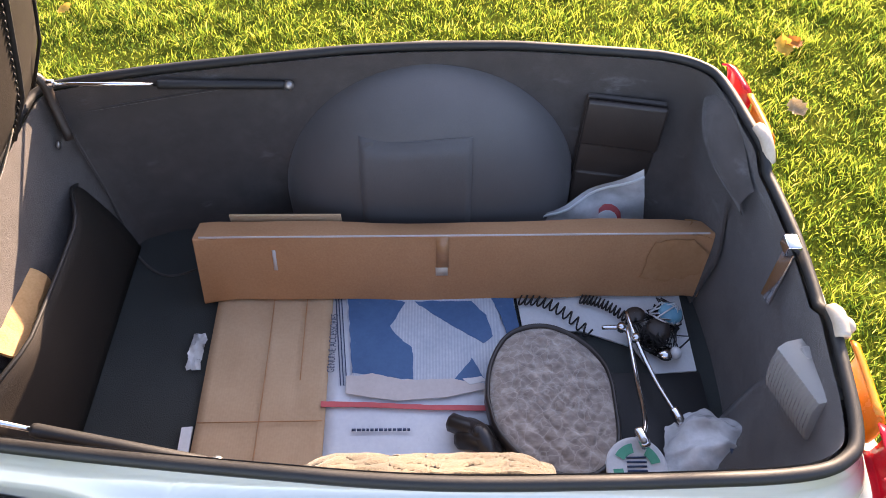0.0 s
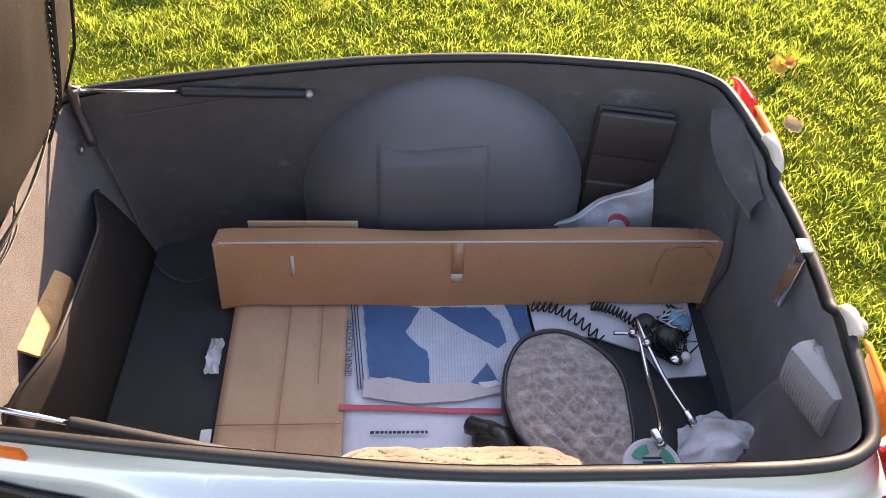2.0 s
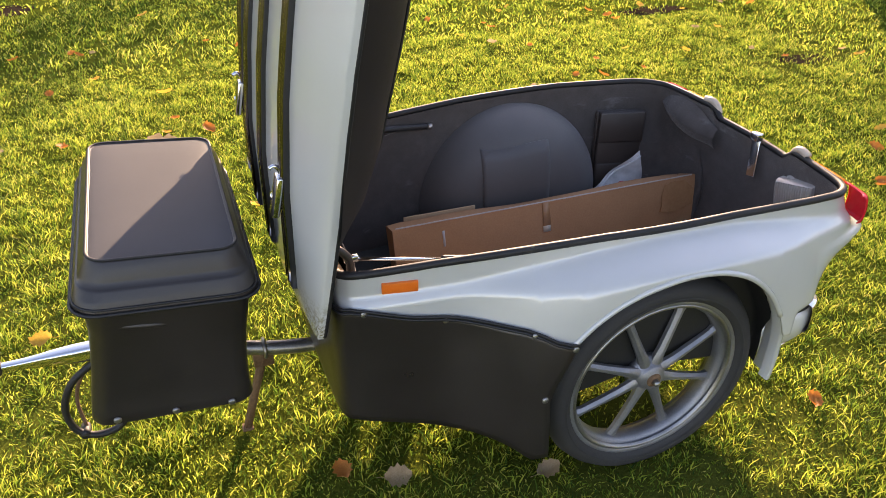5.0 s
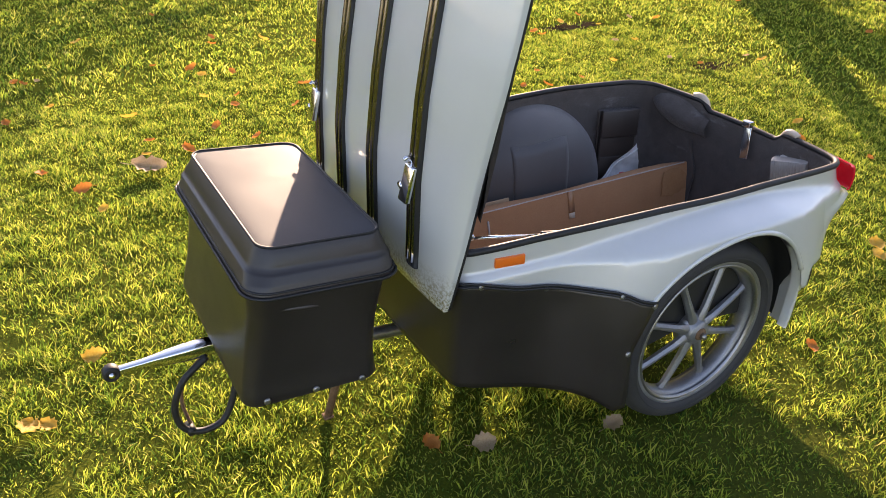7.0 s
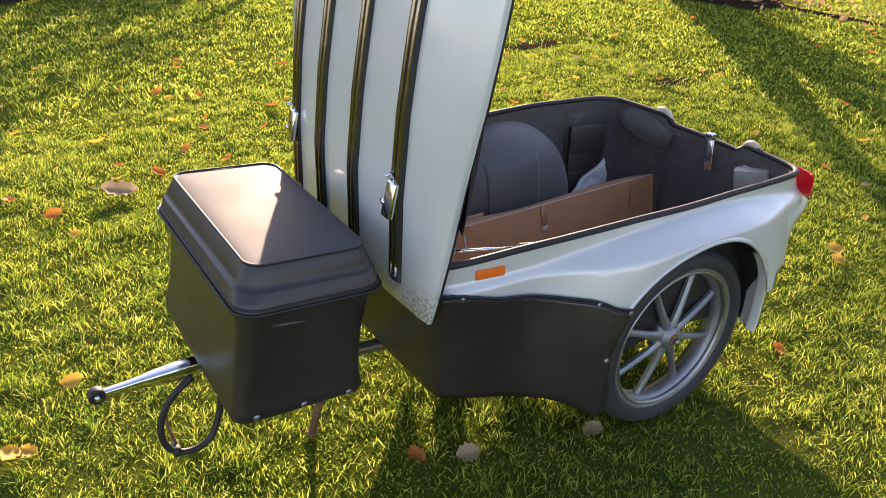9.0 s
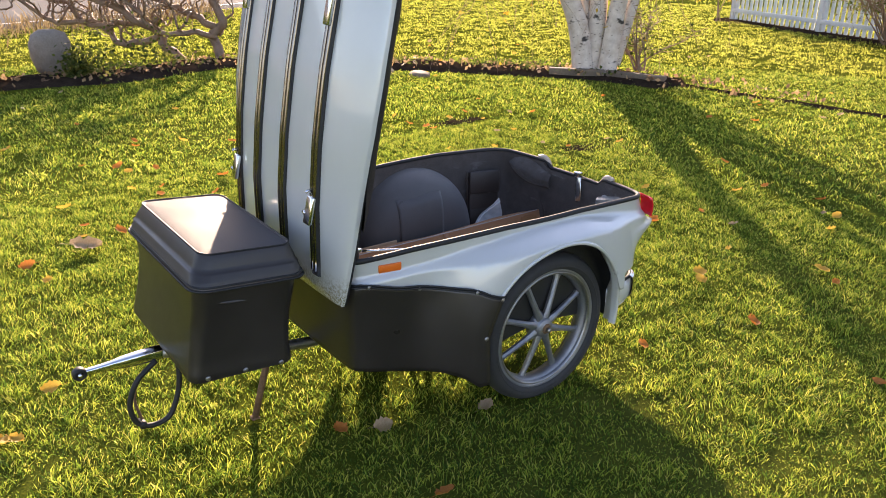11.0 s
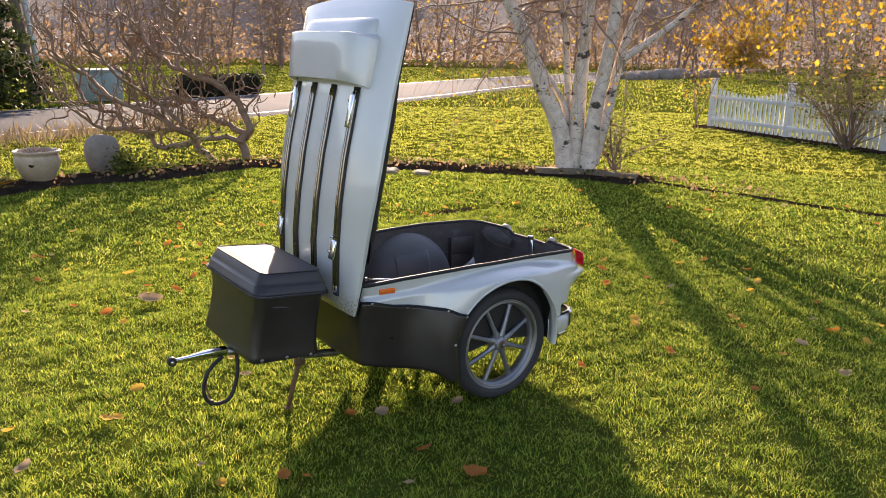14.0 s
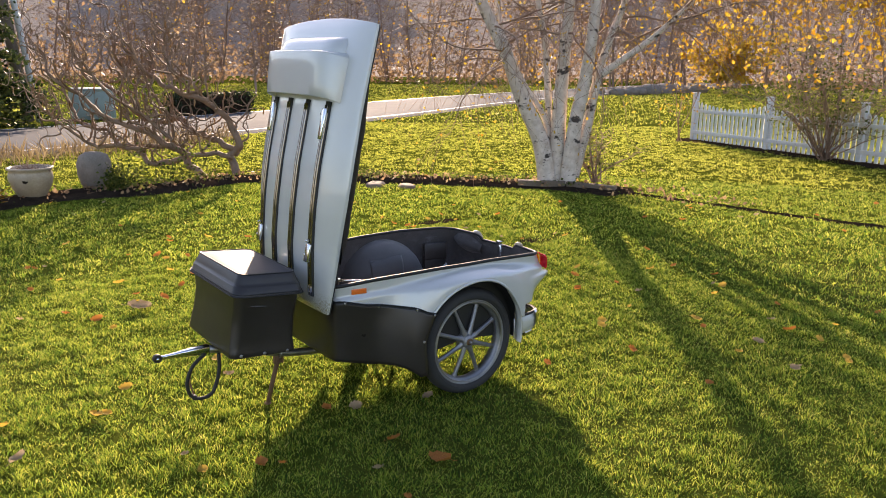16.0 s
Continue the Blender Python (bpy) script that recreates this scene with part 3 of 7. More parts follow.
def build_nose_box(root):
    box = new("nose_box")
    box.parent = root
    box["label"] = "black vinyl-covered cooler box on the trailer tongue"
    cx, cy = -1.167, -0.062
    rows = []
    for hx, hy, dy, r, z in ((0.170, 0.304, 0.010, 0.034, 0.428), (0.173, 0.306, 0.010, 0.034, 0.434), (0.171, 0.304, 0.010, 0.036, 0.455), (0.168, 0.300, 0.009, 0.038, 0.49), (0.164, 0.295, 0.007, 0.04, 0.54), (0.162, 0.293, 0.004, 0.045, 0.60),
                             (0.162, 0.298, 0.0, 0.05, 0.66), (0.166, 0.305, 0.0, 0.05, 0.71), (0.166, 0.305, 0.0, 0.05, 0.745)):
        ring = []
        for x, y, zz in rounded_loop(cx - 0.9 * dy, cy + dy, hx, hy, r, z, 8):
            sag = smooth_step(0.70, 0.44, z)
            d = Vector((x - cx, y - cy, 0)).normalized() * (0.010 * noise.noise((x * 9, y * 9, z * 5)) + 0.006 * noise.noise((x * 22, y * 22, z * 9))) * sag
            ring.append((x + d.x, y + d.y, zz + 0.008 * noise.noise((x * 7, y * 7, 3)) * sag))
        rows.append(ring)
    bm = grid_mesh(rows, close_u=True)
    bm.transform(BOX_TILT)
    part("box_cover", bm, VINYL, box, "black vinyl cover with a snapped lower hem")
    rows = [rounded_loop(cx, cy, hx, hy, r, z) for hx, hy, r, z in (
        (0.170, 0.312, 0.05, 0.733), (0.180, 0.326, 0.055, 0.733), (0.183, 0.330, 0.055, 0.738), (0.180, 0.327, 0.055, 0.744), (0.177, 0.324, 0.055, 0.76), (0.174, 0.321, 0.055, 0.764),
        (0.172, 0.318, 0.055, 0.780), (0.168, 0.314, 0.055, 0.785), (0.165, 0.311, 0.05, 0.786), (0.162, 0.308, 0.05, 0.800), (0.151, 0.297, 0.045, 0.822), (0.146, 0.292, 0.04, 0.833), (0.1425, 0.2885, 0.038, 0.838), (0.139, 0.285, 0.035, 0.836))]
    bm = grid_mesh(rows, close_u=True)
    bm.transform(BOX_TILT)
    for v in bm.verts:
        v.co += Vector((v.co.x - cx, v.co.y - cy, 0)).normalized() * (0.0025 * noise.noise((v.co.x * 7, v.co.y * 7, v.co.z * 60)) + 0.0015 * noise.noise((v.co.x * 25, v.co.y * 25, v.co.z * 25)))
    part("box_lid", bm, VINYL, box, "padded black vinyl box lid with piped edge")
    for hx, hy, z, r in ((0.1845, 0.3315, 0.738, 0.0038), (0.180, 0.327, 0.7485, 0.003), (0.1435, 0.2895, 0.8375, 0.0034)):
        bm = tube_mesh(rounded_loop(cx, cy, hx, hy, 0.055 if hx > 0.15 else 0.038, z), r, 6, closed=True)
        bm.transform(BOX_TILT)
        part("lid_piping", bm, TRIM, box)
    rows = [rounded_loop(cx, cy, 0.139 - 0.285 * (1 - s) * 0.48, 0.285 * s, 0.035 * s, 0.836 + 0.004 * (1 - s ** 8)) for s in (1, 0.985, 0.96, 0.9, 0.7, 0.4, 0.06)]
    bm = grid_mesh(rows, close_u=True)
    bm.verts.ensure_lookup_table()
    bm.faces.new(list(bm.verts)[-28:])
    bm.transform(BOX_TILT)
    part("box_top", bm, VINYL_TOP, box, "grey vinyl top panel with sheen in its colour")
    return box





# ---- smaller parts of the trailer ----
def disc_mesh(centre, normal, radius, dome=0.004, steps=14):
    """A small domed button."""
    nrm = Vector(normal).normalized()
    a = nrm.orthogonal().normalized()
    b = nrm.cross(a)
    rows = []
    for r, h in ((1.0, -0.002), (1.0, 0.3 * dome), (0.85, 0.75 * dome), (0.5, dome), (0.02, 1.05 * dome)):
        rows.append([Vector(centre) + (a * math.cos(t) + b * math.sin(t)) * radius * r + nrm * h for t in (2 * math.pi * k / steps for k in range(steps))])
    return grid_mesh(rows, close_u=True)


def skirt_point(p, z, lift=0.006):
    x, y, _ = shell_point(p, z)
    edge = interp([(0.18, -0.052), (0.385, -0.062), (0.48, -0.02), (0.53, 0.0)], z) * smooth_step(-0.48, -0.30, p.x)
    bag = 0.004 * noise.noise((p.x * 5, p.y * 5, z * 4))
    out = lift + bag * smooth_step(0.6, 0.5, z)
    return (x + edge - (out + 0.004 if p.x < -0.79 else 0), y + math.copysign(out, y) if abs(y) > 0.3 else y, z)


def skirt_top(x):
    return interp([(-0.85, 0.648), (-0.76, 0.640), (-0.66, 0.612), (-0.58, 0.602), (-0.47, 0.582), (-0.395, 0.570), (-0.34, 0.540), (-0.295, 0.530)], x)


def skirt_low(x):
    return interp([(-0.85, 0.335), (-0.78, 0.315), (-0.65, 0.285), (-0.52, 0.265), (-0.42, 0.225), (-0.35, 0.19)], x)


def build_skirt(root):
    loop = rim_loop()
    near = [p for p in loop if p.x < -0.30 and p.y < -1e-4]
    near.sort(key=lambda p: (-p.x if p.x > -0.795 else 1, p.y))
    cols = [Vector((-0.297, -0.445, 0))] + near
    cols += [Vector((p.x, -p.y, 0)) for p in reversed(cols)]
    rows = []
    for k in range(19):
        t = k / 18
        rows.append([skirt_point(p, skirt_top(p.x) + (skirt_low(p.x) - skirt_top(p.x)) * t) for p in cols])
    skirt = part("splash_skirt", grid_mesh(rows), VINYL, root, "black vinyl splash skirt held by snaps")
    m = skirt.modifiers.new("thickness", "SOLIDIFY")
    m.thickness, m.offset = 0.003, 1
    for lift in (0.0, -0.008):
        part("skirt_piping", tube_mesh([skirt_point(p, skirt_top(p.x) + lift, 0.009) for p in cols], 0.0038, 6), TRIM, skirt)
    for s in (-1, 1):
        for x, dz in ((-0.763, -0.008), (-0.581, -0.010), (-0.395, -0.010), (-0.303, -0.010)):
            p = Vector((x, s * interp(HALF, x), 0))
            z = skirt_top(x) + dz
            part("snap", disc_mesh(skirt_point(p, z, 0.009), (0, s, 0.1), 0.0085), STEEL, skirt, "metal snap button")
        p = Vector((-0.312, s * interp(HALF, -0.312), 0))
        part("snap", disc_mesh(skirt_point(p, 0.385, 0.010), (0, s, 0), 0.0085), STEEL, skirt, "metal snap button")


def build_lamps(root):
    for s in (-1, 1):
        # side marker
        y = s * (interp(HALF, -0.676) + shell_offset(-0.676, 0.68))
        bm = box_mesh(-0.041, 0.041, -0.005, 0.007, -0.0135, 0.0135, 0.002)
        bm.transform(Matrix.Translation((-0.676, y + s * 0.005, 0.680)) @ Matrix.Rotation(radians(9.5 * s), 4, "Z") @ Matrix.Rotation(radians(0), 4, "Y"))
        if s > 0:
            bm.transform(Matrix.Translation((0, 0.002, 0)))
        sharp(part("side_marker", bm, ORANGE, root, "orange reflector strip"))
        # tail lamp: red corner lens and amber lens beside it
        for name, mat, a0, a1, label in (("tail_lamp", RED_LENS, 0, 9, "red ribbed tail lamp lens"), ("turn_lamp", AMBER, 9, 17, "amber turn signal lens")):
            rows = []
            pts = spline([(0.598, 0.456, 0), (0.612, 0.446, 0), (0.620, 0.40, 0), (0.626, 0.345, 0), (0.630, 0.29, 0), (0.632, 0.235, 0)], 4)
            seg = pts[:11] if a0 == 0 else pts[11:]
            for z, inn in ((0.622, 0.010), (0.624, 0.0), (0.632, -0.002), (0.645, -0.003), (0.665, -0.003), (0.690, 0.0), (0.703, 0.006), (0.706, 0.02)):
                row = []
                for i, p in enumerate(seg):
                    rib = 0.0012 * math.sin(z * 900)
                    row.append((p.x - inn + rib, s * (p.y - inn * 0.3), z))
                rows.append(row)
            bm = grid_mesh(rows)
            lens = part(name, bm, mat, root, label)
            m = lens.modifiers.new("thickness", "SOLIDIFY")
            m.thickness = 0.004


def build_bumper(root):
    path = spline([(0.33, 0.452, 0), (0.43, 0.45, 0), (0.515, 0.435, 0), (0.565, 0.395, 0), (0.583, 0.30, 0), (0.59, 0.0, 0)], 6)
    path = path + [Vector((p.x, -p.y, 0)) for p in path[-2::-1]]
    section = [(-0.006, 0.352), (-0.003, 0.350), (0.004, 0.346), (0.014, 0.332), (0.017, 0.300), (0.013, 0.264), (0.0, 0.242), (-0.006, 0.236)]
    rows = []
    n = len(path)
    for i, p in enumerate(path):
        d = (path[min(i + 1, n - 1)] - path[max(i - 1, 0)]).normalized()
        out = Vector((d.y, -d.x, 0))
        if out.x * 1 + 0.001 < 0 and abs(d.y) > 0.7:
            out = -out
        if p.y * out.y < 0 and abs(out.y) > 0.3:
            out = -out
        rows.append([(p.x + out.x * o, p.y + out.y * o, z) for o, z in section])
    part("bumper", grid_mesh(rows), PAINT, root, "white moulded rear bumper")
    rows = []
    for i, p in enumerate(path):
        if p.x < 0.505:
            continue
        d = (path[min(i + 1, n - 1)] - path[max(i - 1, 0)]).normalized()
        out = Vector((abs(d.y), math.copysign(abs(d.x), p.y), 0))
        rows.append([p + out * o + Vector((0, 0, z)) for o, z in ((0.010, 0.268), (0.019, 0.270), (0.026, 0.285), (0.028, 0.315), (0.026, 0.350), (0.019, 0.364), (0.008, 0.366))])
    part("bumper_bar", grid_mesh(rows), CHROME, root, "chromed bumper blade")
    rows = []
    for i, p in enumerate(path):
        d = (path[min(i + 1, n - 1)] - path[max(i - 1, 0)]).normalized()
        rows.append((p.x + 0.006, p.y * 1.0, 0.355))
    part("bumper_strip", tube_mesh(rows, 0.009, 6), TRIM, root, "black rubber strip above the bumper")
    for s in (-1, 1):
        prof = [(0.0, 0.0), (0.014, 0.0), (0.019, 0.004), (0.020, 0.05), (0.022, 0.055), (0.022, 0.07), (0.017, 0.072), (0.015, 0.05), (0.0, 0.05)]
        bm = lathe_mesh(prof, 20)
        bm.transform(Matrix.Translation((0.455, s * 0.428, 0.228)) @ Matrix.Rotation(radians(-90 - 14 * s), 4, "Z"))
        part("tail_tip", bm, CHROME, root, "small chrome tail tip")


def build_struts(root):
    for s in (-1, 1):
        a, b = Vector((-0.768, s * 0.345, 0.742)), Vector((-0.318, s * 0.415, 0.685))
        mid = a.lerp(b, 0.44)
        strut = part("gas_strut", tube_mesh([mid, mid.lerp(b, 0.02), b.lerp(mid, 0.06), b], 0.0095, 12, radii=[0.009, 0.0098, 0.0098, 0.006]), TRIM, root, "black gas strut with chrome rod")
        part("strut_rod", tube_mesh([a, mid], 0.0042, 10), CHROME, strut)
        bm = disc_mesh((0, 0, 0), (0, -s, 0), 0.011, 0.012)
        bm.transform(Matrix.Translation(b))
        part("strut_ball", bm, STEEL, strut)
        bm = box_mesh(-0.018, 0.014, -0.006, 0.006, -0.008, 0.009, 0.003)
        bm.transform(Matrix.Translation(a))
        part("strut_end", bm, CHROME, strut, "bright metal strut end")
        # hinge bracket on the nose
        br = tube_mesh(spline([(-0.80, s * 0.345, 0.775), (-0.775, s * 0.345, 0.745), (-0.77, s * 0.335, 0.70), (-0.755, s * 0.312, 0.63)], 4), 0.010, 8)
        part("hinge_strap", br, LEATHER, root, "black webbing hinge strap")
        part("bracket_bolt", disc_mesh((-0.772, s * 0.295, 0.63), (1, 0, 0.1), 0.008), STEEL, root)


def build_tongue(root):
    tube = [(-1.345, 0, 0.388), (-1.15, 0, 0.340), (-0.95, 0, 0.278), (-0.82, 0, 0.256), (-0.70, 0, 0.246), (-0.5, 0, 0.245), (0.1, 0, 0.245)]
    part("tongue", tube_mesh(spline(tube, 4), 0.021, 14), STEEL, root, "grey steel tongue tube")
    axle = tube_mesh([(-0.02, -0.42, 0.285), (-0.02, -0.37, 0.282), (-0.02, -0.33, 0.245), (-0.02, 0.33, 0.245), (-0.02, 0.37, 0.282), (-0.02, 0.42, 0.285)], 0.02, 12)
    part("axle", axle, RUST, root, "rusty steel axle tube")
    for s in (-1, 1):
        bm = box_mesh(-0.012, 0.30, -0.018, 0.018, -0.02, 0.02, 0.004)
        bm.transform(Matrix.Translation((0, s * 0.36, 0.27)))
        part("suspension_arm", bm, RUST, root, "rusty trailing arm")
    # chromed coupler
    prof = [(-1.345, 0.024, 0.026), (-1.36, 0.026, 0.028), (-1.42, 0.026, 0.026), (-1.47, 0.022, 0.022), (-1.50, 0.017, 0.018), (-1.53, 0.015, 0.015), (-1.585, 0.014, 0.013)]
    rows = []
    for x, hy, hz in prof:
        hy, hz = hy * 0.82, hz * 0.82
        zc = 0.390 + (x + 1.345) * -0.01
        rows.append([(x, hy * math.copysign(abs(math.cos(t)) ** 0.5, math.cos(t)), zc + hz * math.copysign(abs(math.sin(t)) ** 0.5, math.sin(t))) for t in (2 * math.pi * k / 20 for k in range(20))])
    part("coupler", grid_mesh(rows, close_u=True), CHROME, root, "chromed tongue coupler")
    ring = [(0.010, -0.013), (0.019, -0.015), (0.022, -0.009), (0.022, 0.009), (0.019, 0.015), (0.010, 0.013)]
    bm = lathe_mesh(ring, 24, closed=True)
    bm.transform(Matrix.Translation((-1.605, 0, 0.393)))
    part("coupler_eye", bm, TRIM, root, "black coupler eye")
    bm = lathe_mesh([(0.0, -0.021), (0.007, -0.020), (0.0095, -0.014), (0.0095, 0.016), (0, 0.016)], 16)
    bm.transform(Matrix.Translation((-1.605, 0, 0.393)))
    part("coupler_pin", bm, CHROME, root)
    # wiring loop that hangs below the coupler
    loop = spline([(-1.37, -0.02, 0.372), (-1.44, -0.03, 0.325), (-1.475, -0.03, 0.245), (-1.465, -0.035, 0.175), (-1.42, -0.04, 0.145), (-1.36, -0.04, 0.155), (-1.325, -0.035, 0.21), (-1.305, -0.03, 0.28), (-1.30, -0.02, 0.36)], 6)
    part("wiring_loop", tube_mesh(loop, 0.0095, 10), TRIM, root, "black hanging wiring loop")
    loop = spline([(-1.36, 0.01, 0.37), (-1.425, 0.015, 0.30), (-1.45, 0.01, 0.23), (-1.44, -0.02, 0.16)], 6)
    part("wire", tube_mesh(loop, 0.005, 8), RUST, root, "brown cable strand")
    plug = lathe_mesh([(0.0, -0.012), (0.012, -0.012), (0.014, 0.0), (0.012, 0.03), (0.0, 0.03)], 14)
    plug.transform(Matrix.Translation((-1.445, -0.035, 0.155)) @ Matrix.Rotation(radians(60), 4, "Y"))
    part("wiring_plug", plug, TRIM, root)
    # prop stand
    leg = [(-0.955, 0.0, 0.278), (-0.965, 0.0, 0.24), (-1.0, 0.0, 0.125), (-1.035, 0.0, 0.0)]
    part("prop_stand", tube_mesh(leg, 0.0125, 10), RUST, root, "rusty prop stand leg")
    bm = box_mesh(-0.028, 0.028, -0.012, 0.012, -0.03, 0.03, 0.004)
    bm.transform(Matrix.Translation((-0.962, 0, 0.252)))
    part("stand_bracket", bm, RUST, root)
    ring = tube_mesh([(-0.955, 0.026 * math.cos(t), 0.279 + 0.026 * math.sin(t)) for t in (2 * math.pi * k / 18 for k in range(18))], 0.006, 8, closed=True)
    part("stand_clamp", ring, STEEL, root)
    bm = box_mesh(-0.016, 0.016, -0.015, 0.015, -0.006, 0.004, 0.003)
    bm.transform(Matrix.Translation((-1.035, 0.0, 0.004)))
    part("stand_foot", bm, RUST, root)


def build_latches(lid):
    for v in (0.315, -0.284):
        w = lid_surface(0.30, v)
        for name, pts, r, mat in (("latch_hook", [(0.345, 0.040), (0.352, 0.030), (0.338, 0.016), (0.30, 0.018)], 0.005, CHROME),):
            part(name, tube_mesh(spline([lid_world(u, v + 0.004, w + dw) for u, dw in pts], 4), r, 8), mat, lid, "chromed over-centre latch")
        bm = box_mesh(-0.058, 0.034, -0.020, 0.020, 0.010, 0.026, 0.004)
        m = Matrix((LID_U, Vector((0, 1, 0)), LID_W)).transposed().to_4x4()
        bm.transform(Matrix.Translation(lid_world(0.30, v, w)) @ m)
        part("latch_body", bm, CHROME, lid, "chromed latch body")
        bm = lathe_mesh([(0.0, -0.012), (0.008, -0.012), (0.011, -0.004), (0.008, 0.012), (0.0, 0.014)], 12)
        bm.transform(Matrix.Translation(lid_world(0.275, v + 0.022, w + 0.018)))
        part("latch_knob", bm, CHROME, lid)
        w = lid_surface(0.98, v)
        bm = box_mesh(-0.10, 0.055, -0.016, 0.016, 0.010, 0.026, 0.004)
        bm.transform(Matrix.Translation(lid_world(0.96, v, w)) @ m)
        part("rail_clamp", bm, CHROME, lid, "chrome sliding rail clamp")
        bm = lathe_mesh([(0.0, -0.01), (0.007, -0.01), (0.009, 0.0), (0.007, 0.012), (0.0, 0.013)], 12)
        bm.transform(Matrix.Translation(lid_world(0.985, v + 0.020, w + 0.017)))
        part("clamp_knob", bm, CHROME, lid)
    # seams, a stitched zip and a frayed hem on the bag

    def bag(u, v):
        f = interp([(0.27, 0.35), (0.29, 0.75), (0.40, 0.95), (0.65, 1.0), (0.95, 0.95), (1.2, 0.7), (1.36, 0.35), (1.42, 0.05)], u)
        bow = interp(LID_BOW, u) - 0.014
        return lid_world(u, v * 1.14, bow - (bow + 0.153 * f) * max(0.0, 1 - (abs(v) / 0.41) ** 2.4) ** 0.8)

    for v in (-0.22, -0.20, 0.16):
        part("bag_seam", tube_mesh([bag(u, v + 0.01 * math.sin(u * 3)) for u in np.linspace(0.30, 1.40, 24)], 0.003, 5), TRIM, lid)
    stitches = bmesh.new()
    for k in range(78):
        c = bag(0.33 + k * 0.013, 0.04)
        bm2 = box_mesh(c.x - 0.0012, c.x + 0.0012, c.y - 0.0012, c.y + 0.0012, c.z - 0.0028, c.z + 0.0028, 0)
        add_mesh(stitches, bm2)
    part("zip_stitching", stitches, TRIM, lid, "dark stitching along the bag's zip")
    part("zip_tape", tube_mesh([bag(u, 0.052) for u in np.linspace(0.30, 1.38, 24)], 0.005, 6), TRIM, lid)
    rng = random.Random(6)
    for j in range(9):
        o = rng.uniform(-0.015, 0.015)
        pts = spline([bag(0.34 + o, 0.03), bag(0.29 + o, -0.02) + Vector((0.006, 0, 0)), lid_world(0.235 + o, -0.08 + rng.uniform(-0.02, 0.02), -0.10), lid_world(0.19 + o * 2, -0.15 + rng.uniform(-0.03, 0.03), -0.075)], 6)
        part("loose_thread", tube_mesh(pts, 0.0018, 4), FLEECE, lid, "frayed pale hem thread")


def build_box_details(box):
    for x, z in ((-1.298, 0.441), (-1.178, 0.430), (-1.058, 0.418)):
        part("snap", disc_mesh((x - 0.012, -0.3585, z + 0.012), (0, -1, -0.15), 0.0085), STEEL, box, "metal snap button")
    for y in (-0.22, -0.05, 0.1):
        part("snap", disc_mesh((-1.352, y, 0.462), (-1, 0, 0), 0.0085), STEEL, box, "metal snap button")
    # moulded handle recess under the cover
    bm = grid_mesh([[(-1.215 + 0.062 * i / 8, -0.3645 + 0.010 * (abs(i) / 8) ** 3 + dy, 0.690 + dz - 0.010 * i / 8) for i in range(-8, 9)]
                    for dy, dz in ((0.012, 0.020), (0.006, 0.010), (-0.001, 0.0), (-0.002, -0.006), (0.012, -0.018))])
    part("handle_ridge", bm, VINYL, box, "ridge of a handle pressing through the cover")


